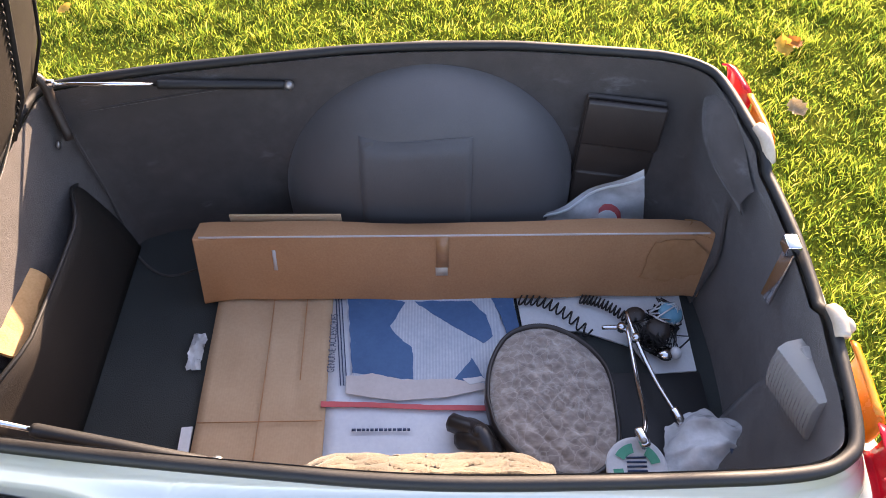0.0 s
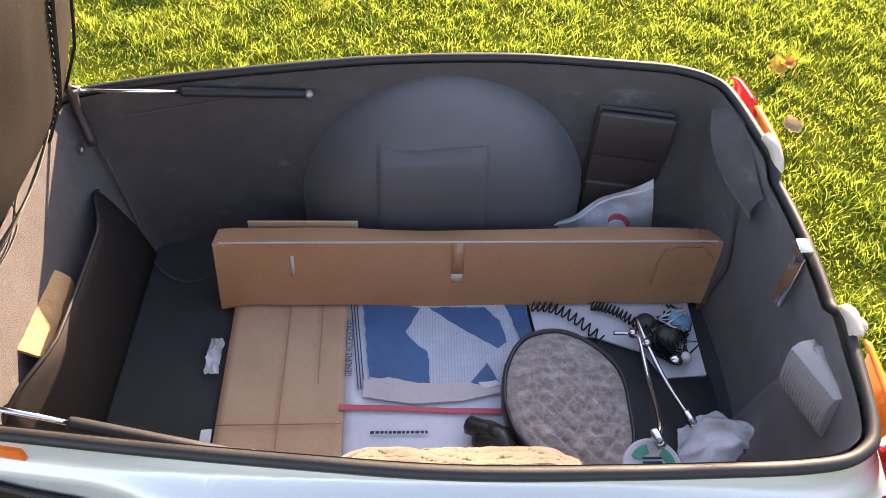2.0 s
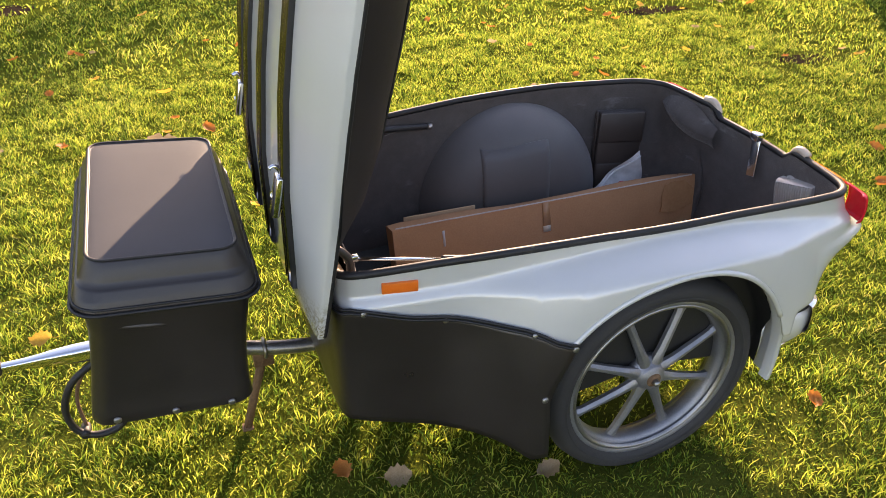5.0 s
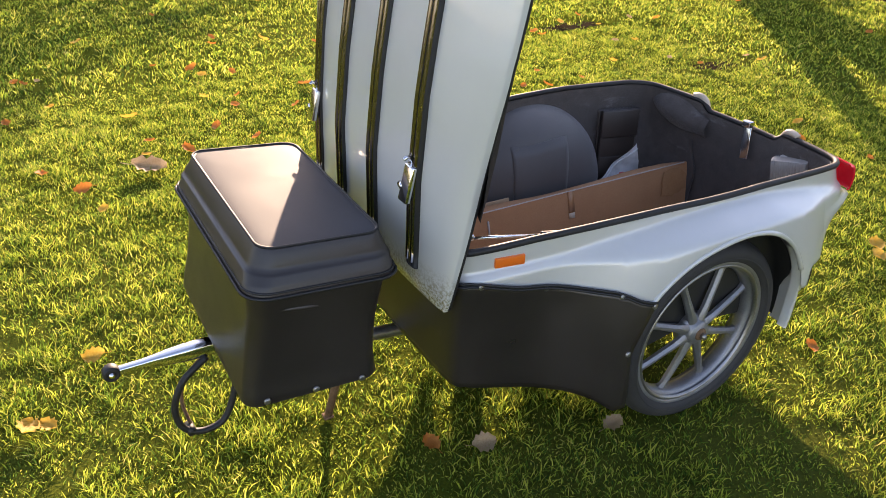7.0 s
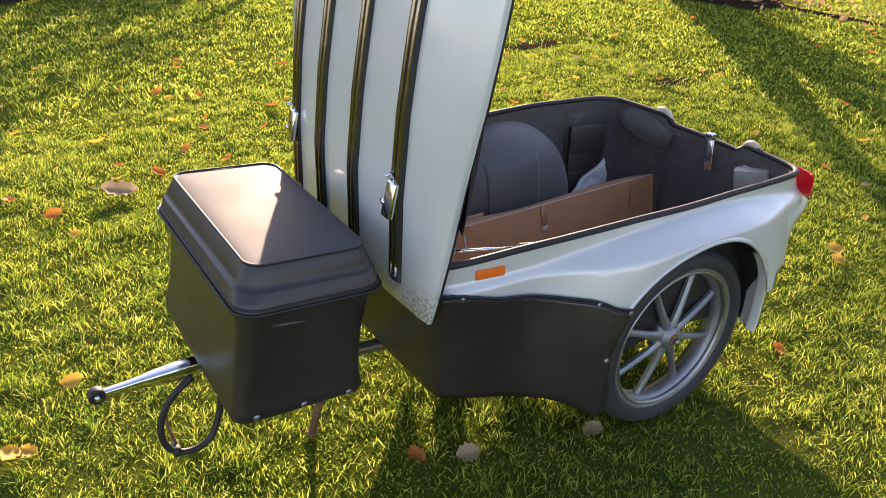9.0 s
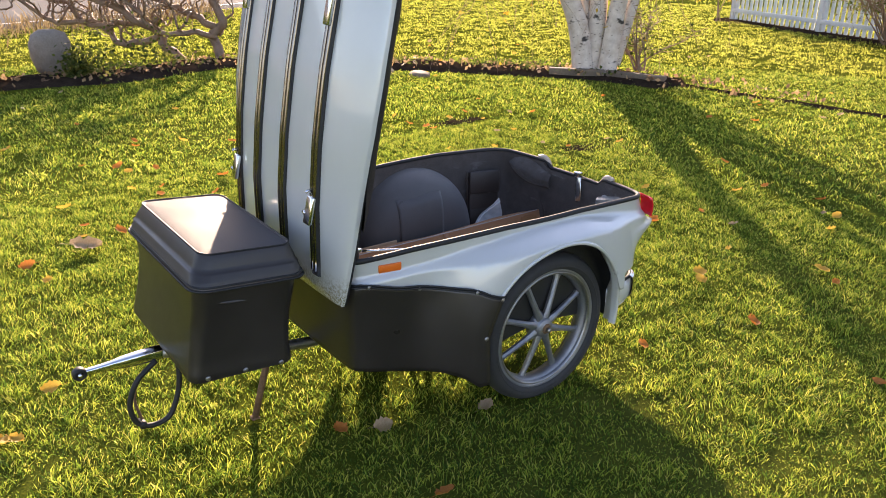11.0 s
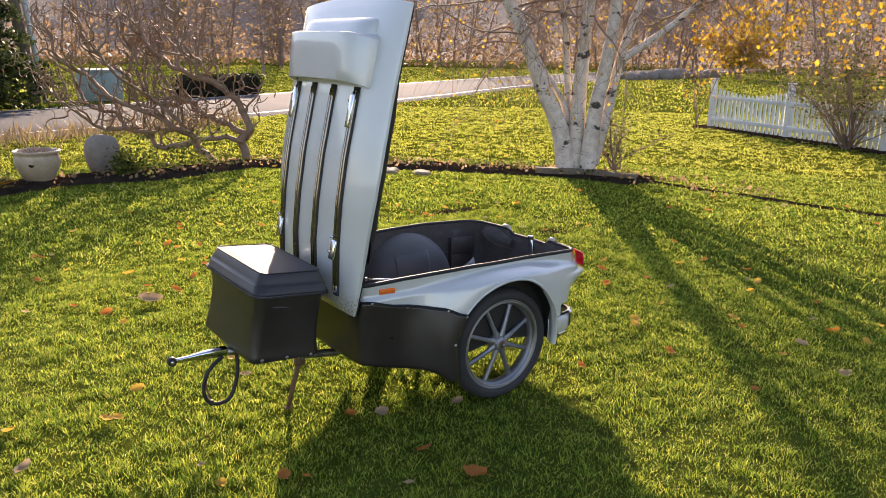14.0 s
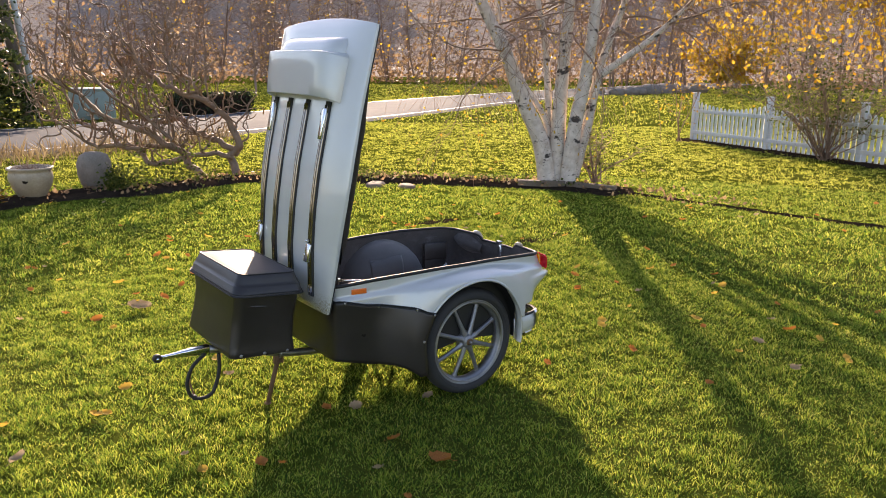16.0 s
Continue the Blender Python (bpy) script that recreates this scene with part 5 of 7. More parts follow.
def build_small_cargo():
    sheet = part("plastic_sheet", slab_mesh([(0.158, 0.20), (0.525, 0.20), (0.522, -0.038), (0.43, -0.045), (0.40, 0.02), (0.30, 0.06), (0.17, 0.07)], 0.298, 0.303), WHITE_SHEET, smooth=False)
    tagged(sheet, "white plastic sheet lying on the tub floor", "plastic sheet")
    cord = []
    for k in range(230):
        t = k / 229
        base = Vector((0.165, 0.135, 0.315)).lerp(Vector((0.31, 0.045, 0.315)), t) + Vector((0, 0.03 * math.sin(math.pi * t), 0))
        a = 2 * math.pi * 11 * t
        cord.append(base + Vector((0.007 * math.cos(a), 0.011 * math.cos(a), 0.008 * math.sin(a))))
    tagged(part("coiled_cord", tube_mesh(cord, 0.0021, 5), TRIM), "black coiled cable on the white sheet", "cable")
    cord = []
    for k in range(150):
        t = k / 149
        base = Vector((0.30, 0.135, 0.318)).lerp(Vector((0.40, 0.075, 0.32)), t) + Vector((0, 0.015 * math.sin(math.pi * t), 0))
        a = 2 * math.pi * 13 * t
        cord.append(base + Vector((0.006 * math.cos(a), 0.009 * math.cos(a), 0.009 * math.sin(a))))
    tagged(part("coiled_cord", tube_mesh(cord, 0.0021, 5), TRIM), "black coiled cable end beside chrome rods", "cable")
    # two chrome mirror stems
    for pts, knob in (([(0.335, 0.055, 0.325), (0.375, 0.05, 0.33), (0.385, 0.035, 0.335), (0.382, -0.08, 0.345), (0.37, -0.195, 0.39), (0.355, -0.235, 0.40)], 0),
                      ([(0.392, 0.09, 0.33), (0.40, 0.02, 0.335), (0.42, -0.08, 0.34), (0.447, -0.165, 0.345)], 1)):
        stem = thing("mirror_stem", pose(*pts[-1]), "bent chrome motorcycle mirror stem", "mirror stem", "mirror stems")
        inv = Matrix.Translation(-Vector(pts[-1]))
        bm = tube_mesh(spline(pts, 5), 0.0048, 10)
        bm.transform(inv)
        part("stem_rod", bm, CHROME, stem)
        bm = box_mesh(-0.009, 0.009, -0.022, 0.018, -0.009, 0.009, 0.005)
        bm.transform(Matrix.Rotation(radians(15), 4, "Z"))
        part("stem_clamp", bm, CHROME, stem)
        part("clamp_bolt", disc_mesh((0, -0.012, 0.009), (0, 0, 1), 0.006, 0.005), STEEL, stem)
        a = Vector(pts[1]) - Vector(pts[-1])
        part("stem_joint", disc_mesh(a, (0, 0, 1), 0.011, 0.012), CHROME, stem)
    # tangled leads
    rng = random.Random(4)
    for k in range(7):
        c = Vector((0.455 + rng.uniform(-0.03, 0.04), 0.06 + rng.uniform(-0.05, 0.05), 0.318))
        r = rng.uniform(0.02, 0.055)
        pts = [c + Vector((r * math.cos(a) * 1.1, r * math.sin(a), 0.012 * math.sin(a * 2 + k) + 0.004 * k)) for a in (rng.random() * 6 + 5.2 * j / 22 for j in range(23))]
        tagged(part("audio_lead", tube_mesh(pts, 0.0019, 6), TRIM if k < 6 else WHITE_SHEET), "thin tangled black lead" if k < 6 else "thin tangled white lead", "cable", "tangled leads")
    head = thing("headset", pose(0.455, 0.055, 0.325), "old headset with black foam pads and a blue cap", "headset")
    part("ear_pad", disc_mesh((0.03, 0.03, 0.006), (0.2, 0, 1), 0.026, 0.016), BLUE_CAP, head, "light blue cap")
    part("ear_pad", disc_mesh((-0.005, -0.012, 0.004), (-0.2, 0, 1), 0.028, 0.018), LEATHER, head, "dark foam pad")
    part("ear_pad", disc_mesh((-0.045, 0.030, 0.002), (-0.2, 0.1, 1), 0.022, 0.009), LEATHER, head, "dark foam pad")
    part("jack_plug", disc_mesh((0.0, -0.072, 0.004), (0, 0.3, 1), 0.016, 0.012), CHROME, head)
    part("plug_ring", disc_mesh((0.022, -0.068, 0.004), (0, 0, 1), 0.012, 0.014), WHITE_SHEET, head)
    # dark strap tray below the stems
    bm = box_mesh(0.335, 0.53, -0.31, -0.04, 0.293, 0.30, 0.003)
    tagged(part("rubber_mat", bm, TRIM), "black rubber mat on the tub floor", "mat")
    # tin with a printed label
    tin = thing("label_tin", pose(0.345, -0.268, 0.315) @ Matrix.Rotation(radians(12), 4, "X"), "round tin with white and green label", "tin")
    bm = lathe_mesh([(0.0, 0.0), (0.054, 0.0), (0.056, 0.003), (0.056, 0.052), (0.054, 0.056), (0.05, 0.054), (0.0, 0.055)], 36, axis="z")
    part("tin_body", bm, WHITE_SHEET, tin)
    for a0, a1 in ((0.2, 1.0), (1.7, 2.6), (3.2, 3.9), (4.6, 5.6)):
        rows = [[(r * math.cos(a), r * math.sin(a), 0.0575) for a in np.linspace(a0, a1, 8)] for r in (0.026, 0.044)]
        part("label_patch", grid_mesh(rows), GREEN_PRINT, tin, "green printed label panel")
    for k in range(5):
        part("label_bar", box_mesh(-0.018, 0.018, -0.016 + 0.008 * k, -0.0125 + 0.008 * k, 0.0565, 0.0578, 0), INK, tin)
    # milky plastic bag
    rows = []
    for k in range(19):
        v = k / 18
        row = []
        for i in range(25):
            u = i / 24
            x = 0.425 + 0.18 * u
            y = -0.175 - 0.13 * v + 0.02 * math.sin(u * 5)
            z = 0.325 + 0.075 * math.sin(math.pi * u) ** 0.8 * math.sin(math.pi * (0.12 + 0.8 * v)) + 0.022 * noise.noise((u * 5, v * 5, 1)) + 0.010 * noise.noise((u * 14, v * 14, 2))
            row.append((x - 0.03 * v * (1 - u), y + 0.012 * noise.noise((u * 6, v * 6, 7)), max(0.303, z)))
        rows.append(row)
    bag = thing("plastic_bag", pose(0, 0, 0), "crumpled milky plastic bag in the tub corner", "plastic bag")
    part("bag_film", grid_mesh(rows), FILM, bag)
    rows2 = [[(p[0] * 1.0 + 0.004, p[1] - 0.006, 0.303 + (p[2] - 0.303) * 0.55) for p in row[::2]] for row in rows[::2]]
    part("bag_content", grid_mesh(rows2[2:-1]), WHITE_SHEET, bag, "white content showing through")
    for k in range(3):
        part("bag_print", box_mesh(0.515 + 0.012 * k, 0.521 + 0.012 * k, -0.268, -0.252, 0.385, 0.387, 0), INK, bag)
    # zip bag behind the carton
    zipbag = thing("zip_bag", pose(0, 0, 0), "clear zip bag holding a red and white disc", "plastic bag")

    def film(u, v):
        """A point on the bag: u along its foot, v up to the slanting zip."""
        low = Vector((0.225, 0.30, 0.335)).lerp(Vector((0.47, 0.33, 0.33)), u)
        top = Vector((0.215, 0.325, 0.382)).lerp(Vector((0.425, 0.345, 0.515)), u)
        return low.lerp(top, v) + Vector((0.012 * v * u, 0.010 * math.sin(u * 9 + v * 3) + 0.008 * noise.noise((u * 4, v * 4, 9)), 0))

    part("bag_film", grid_mesh([[film(i / 14, k / 10) for i in range(15)] for k in range(11)]), FILM, zipbag)
    part("zip_strip", tube_mesh([film(i / 10, 0.9) + Vector((0, -0.002, 0)) for i in range(11)], 0.003, 6), WHITE_SHEET, zipbag, "white zip strip")
    part("disc", disc_mesh((0.375, 0.325, 0.375), (0, -1, 0.5), 0.034, 0.004), RED_PRINT, zipbag, "red disc")
    part("disc_face", disc_mesh((0.375, 0.321, 0.372), (0, -1, 0.5), 0.025, 0.004), WHITE_SHEET, zipbag)
    part("paper_insert", grid_mesh([[film(0.45 + 0.5 * i / 6, 0.1 + 0.55 * k / 4) + Vector((0, 0.008, 0)) for i in range(7)] for k in range(5)]), WHITE_SHEET, zipbag, "white paper insert")
    # card and envelope by the near side
    bm = slab_mesh([(-0.035, -0.255), (0.085, -0.215), (0.09, -0.24), (0.02, -0.285), (-0.03, -0.285)], 0.3125, 0.316)
    tagged(part("grey_envelope", bm, PALE_TEAR, smooth=False), "thin grey envelope on the printed carton", "envelope")
    bm = slab_mesh([(-0.515, -0.16), (-0.494, -0.158), (-0.487, -0.30), (-0.51, -0.30)], 0.297, 0.302)
    tagged(part("white_card", bm, WHITE_SHEET, smooth=False), "white card edge under the carton", "card")
    rows = [[(-0.535 + 0.03 * i / 8 + 0.008 * noise.noise((i, k, 0.3)), 0.06 - 0.09 * k / 10, 0.300 + 0.02 * abs(noise.noise((i * 0.9, k * 0.9, 8)))) for i in range(9)] for k in range(11)]
    tagged(part("crumpled_wrapper", grid_mesh(rows), FILM), "crumpled clear wrapper beside the carton", "wrapper")
    # fleece over the near wheel housing
    rows = []
    for k in range(22):
        v = k / 21
        row = []
        for i in range(141):
            x = -0.205 + 0.35 * i / 140
            drop = 0.045 * smooth_step(0.12, 0.2, abs(x + 0.03))
            row.append((x, -0.452 + 0.052 * v, 0.712 - 0.050 * v + 0.005 * noise.noise((x * 40, v * 5, 3)) + 0.0022 * noise.noise((x * 420, v * 24, 6)) - drop))
        rows.append(row)
    fleece = part("fleece_pad", grid_mesh(rows), FLEECE)
    m = fleece.modifiers.new("thickness", "SOLIDIFY")
    m.thickness, m.offset = 0.012, 1
    tagged(fleece, "beige fleece pad draped over the wheel housing", "fleece")
    # torn board in the nose pocket
    rows = []
    for k in range(25):
        v = k / 24
        y = 0.035 - 0.19 * v
        x = -0.777 + 0.016 * v
        row = []
        for dx, z in ((-0.040, 0.572), (-0.027, 0.570), (-0.014, 0.563), (0.000, 0.556), (0.013, 0.549), (0.026, 0.540), (0.026, 0.528), (0.016, 0.50), (0.004, 0.45)):
            torn = 0.012 * noise.noise((dx * 90, v * 1.5, 5)) * (1 if k in (0, 24) else 0.12)
            row.append((x + dx + 0.002 * noise.noise((v * 9, dx * 20, 2)), y + torn, z + 0.003 * noise.noise((v * 7, dx * 60, 8))))
        rows.append(row)
    board = part("torn_board", grid_mesh(rows), WOODY, smooth=False)
    m = board.modifiers.new("thickness", "SOLIDIFY")
    m.thickness = 0.007
    tagged(board, "torn pale cardboard piece in the nose pocket", "cardboard piece")


build_long_carton()
build_flat_carton()
build_quilted_pad()
build_small_cargo()



# ---- materials of the garden ----
def leaf_material(name, stops, glow=0.5, rough=0.5, spec=0.15):
    """Thin leaves or blades: they let some light through; each piece has its own tint."""
    n = Nodes(name)
    rnd = n.add("ShaderNodeNewGeometry").outputs["Random Per Island"]
    col = n.ramp(n.mix(0.2, rnd, n.noise(3.0, 4)), stops)
    n.set(color=col, rough=rough, spec=spec)
    out = n.tree.nodes["Material Output"]
    thin = n.add("ShaderNodeBsdfTranslucent", {"Color": col})
    mixer = n.add("ShaderNodeMixShader", {0: glow})
    n.tree.links.new(n.bsdf.outputs[0], mixer.inputs[1])
    n.tree.links.new(thin.outputs[0], mixer.inputs[2])
    n.tree.links.new(mixer.outputs[0], out.inputs[0])
    return n.mat


def fallen_material(name, dark, light):
    n = Nodes(name)
    rnd = n.add("ShaderNodeObjectInfo").outputs["Random"]
    col = n.mix(rnd, n.ramp(n.noise(40, 5), ((0.3, dark), (0.7, light))), n.ramp(n.noise(25, 4), ((0.3, light), (0.7, dark))))
    n.bump(n.noise(60, 3), 0.5, 0.003)
    n.set(color=col, rough=0.6)
    out = n.tree.nodes["Material Output"]
    thin = n.add("ShaderNodeBsdfTranslucent", {"Color": col})
    mixer = n.add("ShaderNodeMixShader", {0: 0.4})
    n.tree.links.new(n.bsdf.outputs[0], mixer.inputs[1])
    n.tree.links.new(thin.outputs[0], mixer.inputs[2])
    n.tree.links.new(mixer.outputs[0], out.inputs[0])
    return n.mat


GRASS = leaf_material("grass_blades", ((0.10, (0.026, 0.068, 0.015)), (0.36, (0.135, 0.235, 0.027)), (0.62, (0.345, 0.435, 0.050)), (0.84, (0.57, 0.575, 0.088)), (0.97, (0.74, 0.61, 0.23))), 0.64, 0.5, 0.12)
# Far copy of the grass, its ramp brightened and yellowed to paint backlight in.
BACKLIT_TURF = leaf_material("backlit_yellow_turf", ((0.10, (0.22, 0.26, 0.040)), (0.45, (0.40, 0.45, 0.060)), (0.80, (0.60, 0.60, 0.09)), (0.97, (0.78, 0.68, 0.22))), 0.66, 0.5, 0.12)
YELLOW_LEAF = leaf_material("yellow_birch_leaves", ((0.1, (0.45, 0.22, 0.02)), (0.5, (0.62, 0.38, 0.03)), (0.9, (0.70, 0.50, 0.06))), 0.55)
BROWN_LEAF = leaf_material("brown_far_foliage", ((0.1, (0.15, 0.095, 0.058)), (0.5, (0.34, 0.215, 0.12)), (0.9, (0.50, 0.34, 0.18))), 0.5)
GREEN_LEAF = leaf_material("shrub_leaves", ((0.1, (0.03, 0.045, 0.012)), (0.5, (0.10, 0.125, 0.025)), (0.9, (0.20, 0.19, 0.05))), 0.5, 0.65)
DARK_LEAF = leaf_material("conifer_needles", ((0.1, (0.008, 0.014, 0.007)), (0.5, (0.02, 0.032, 0.012)), (0.9, (0.05, 0.06, 0.02))), 0.25)
FIR_LEAF = leaf_material("green_fir_needles", ((0.1, (0.012, 0.022, 0.008)), (0.5, (0.035, 0.055, 0.015)), (0.9, (0.10, 0.12, 0.03))), 0.3)
ORANGE_FALLEN = fallen_material("orange_fallen_leaf", (0.42, 0.11, 0.02), (0.62, 0.25, 0.04))
YELLOW_FALLEN = fallen_material("yellow_fallen_leaf", (0.55, 0.30, 0.03), (0.70, 0.46, 0.08))
TAN_FALLEN = fallen_material("tan_fallen_leaf", (0.30, 0.19, 0.10), (0.50, 0.38, 0.24))
TWIG = two_scale("grey_brown_twigs", (0.14, 0.088, 0.064), (0.34, 0.22, 0.155), 0.7, fine=120, coarse=9, bump=0.4)
HAZEL = two_scale("hazel_bark", (0.13, 0.078, 0.05), (0.32, 0.205, 0.125), 0.7, fine=90, coarse=7, bump=0.5)
MULCH = two_scale("dark_mulch", (0.012, 0.009, 0.007), (0.055, 0.038, 0.026), 1.0, fine=70, coarse=5, bump=0.9, spec=0.0)
ASPHALT = two_scale("pale_worn_asphalt", (0.060, 0.064, 0.072), (0.105, 0.110, 0.118), 0.95, fine=60, coarse=0.6, bump=0.3, spec=0.08)
STONE = two_scale("pale_garden_stone", (0.15, 0.12, 0.095), (0.30, 0.25, 0.20), 0.85, fine=60, coarse=7, bump=0.5)
CERAMIC = two_scale("cream_glazed_pot", (0.34, 0.25, 0.16), (0.52, 0.41, 0.28), 0.4, fine=40, coarse=8, bump=0.25)
FENCE_PAINT = two_scale("white_fence_paint", (0.58, 0.60, 0.62), (0.78, 0.79, 0.80), 0.55, fine=90, coarse=5, bump=0.25)
GREEN_STEEL = two_scale("green_painted_steel", (0.20, 0.27, 0.24), (0.30, 0.37, 0.33), 0.5, fine=80, coarse=3, bump=0.1)
POLE_WOOD = two_scale("grey_pole_wood", (0.14, 0.11, 0.09), (0.28, 0.23, 0.19), 0.8, fine=60, coarse=3, bump=0.4, stretch=(1, 1, 0.1))
EDGING = two_scale("weathered_edging_board", (0.10, 0.075, 0.05), (0.22, 0.16, 0.11), 0.85, fine=60, coarse=5, bump=0.4)


def birch_material():
    n = Nodes("white_birch_bark")
    base = n.ramp(n.noise(9, 5), ((0.3, (0.46, 0.37, 0.29)), (0.7, (0.72, 0.63, 0.54))))
    flecks = n.ramp(n.noise(15, 2, 0.5, stretch=(1.0, 1.0, 4.0)), ((0.67, (0, 0, 0)), (0.70, (1, 1, 1))))
    scars = n.ramp(n.noise(3.2, 4, 0.6, stretch=(1.0, 1.0, 1.6)), ((0.58, (0, 0, 0)), (0.63, (1, 1, 1))))
    both = n.mix(1.0, flecks, scars, "LIGHTEN")
    n.bump(n.noise(60, 4), 0.4, 0.004)
    return n.set(color=n.mix(both, base, (0.05, 0.038, 0.03)), rough=0.75)


BIRCH = birch_material()


# ---- grass and fallen leaves ----
def blades(name, xy, height, width, label, per=1, spread=0.0):
    """Grass as bent blades, in one mesh; per blades grow from each tuft."""
    rng = np.random.default_rng(len(xy))
    out_dir = None
    if per > 1:
        tuft = rng.uniform(0.75, 1.2, len(xy))
        xy = np.repeat(xy, per, 0)
        tuft = np.repeat(tuft, per)
        out_dir = rng.uniform(0, 2 * np.pi, len(xy))
        xy = xy + np.stack([np.cos(out_dir), np.sin(out_dir)], 1) * (spread * np.sqrt(rng.random(len(xy))))[:, None]
    n = len(xy)
    a = rng.uniform(0, 2 * np.pi, n)
    h = height * rng.uniform(0.45, 1.25, n)
    clump = np.array([0.6 * noise.noise((x * 1.7, y * 1.7, 4)) + 0.8 * noise.noise((x * 5, y * 5, 9)) + 1.2 * noise.noise((x * 14, y * 14, 2)) for x, y in xy])
    h *= np.clip(1 + 0.9 * clump, 0.5, 2.1)
    lean = h * rng.uniform(0.15, 1.0, n)
    b = rng.uniform(0, 2 * np.pi, n)
    if out_dir is not None:
        b = out_dir + rng.normal(0, 1.6, n)
        h *= tuft
        lean = h * rng.uniform(0.2, 1.3, n)
    w = width * rng.uniform(0.6, 1.3, n)
    side = np.stack([np.cos(a), np.sin(a)], 1) * w[:, None] / 2
    bend = np.stack([np.cos(b), np.sin(b)], 1) * lean[:, None]
    z0 = np.array([ground_height(x, y) for x, y in xy]) - 0.004
    v = np.zeros((n, 4, 3))
    v[:, 0, :2] = xy
    v[:, 1, :2], v[:, 2, :2] = xy + side + bend * 0.35, xy - side + bend * 0.35
    v[:, 3, :2] = xy + bend
    v[:, 0, 2] = z0
    v[:, 1:3, 2] = (z0 + h * 0.6)[:, None]
    v[:, 3, 2] = z0 + h
    k = np.arange(n)[:, None] * 4
    loops = (k + np.array([0, 1, 2, 2, 1, 3])).ravel()
    me = bpy.data.meshes.new(name)
    me.vertices.add(n * 4)
    me.vertices.foreach_set("co", v.ravel().astype(np.float32))
    me.loops.add(len(loops))
    me.loops.foreach_set("vertex_index", loops.astype(np.int32))
    me.polygons.add(n * 2)
    me.polygons.foreach_set("loop_start", (np.arange(n * 2) * 3).astype(np.int32))
    me.update()
    me.validate()
    me.materials.append(GRASS)
    ob = new(name, me)
    return tagged(ob, label, "grass", kind="stuff")


BARE = [(2.7, 3.55, 0.55, 0.16), (2.98, 2.18, 0.35, 0.16), (-2.2, 5.2, 0.5, 0.3)]


def scatter(rng, count, near, far, spread=0.62):
    """Points in a fan over the lawn, closer together towards the trailer's near side."""
    c = np.array((-2.6, -3.7))
    ang = math.atan2(0.805, 0.593) + rng.uniform(-spread, spread, count)
    r = np.sqrt(rng.uniform(near ** 2, far ** 2, count))
    p = c + np.stack([np.cos(ang), np.sin(ang)], 1) * r[:, None]
    return p


def thin_out(p, rng):
    keep = np.ones(len(p), bool)
    for x, y, rx, ry in BARE:
        keep &= (((p[:, 0] - x) / rx) ** 2 + ((p[:, 1] - y) / ry) ** 2 > 1) | (rng.random(len(p)) < 0.25)
    return p[keep]


def behind_bed(p):
    """1 where a point lies in the planted bed."""
    return np.array([bed_weight(x, y) > 0.3 for x, y in p])


BED_LINE = [(-6.0, 5.6), (-3.2, 6.6), (-0.9, 7.75), (0.6, 7.65), (2.0, 8.0), (3.1, 7.3), (4.1, 6.6), (5.0, 5.6), (5.8, 4.75), (6.15, 3.75), (6.5, 1.8), (6.8, 0.2), (7.4, -1.4)]


def bed_weight(x, y):
    best = 9.0
    for (ax, ay), (bx, by) in zip(BED_LINE[:-1], BED_LINE[1:]):
        dx, dy = bx - ax, by - ay
        t = min(1, max(0, ((x - ax) * dx + (y - ay) * dy) / (dx * dx + dy * dy)))
        best = min(best, math.hypot(x - ax - t * dx, y - ay - t * dy))
    half = 0.42 if y > 3.6 else 0.03
    return smooth_step(half + 0.12, half - 0.05, best)


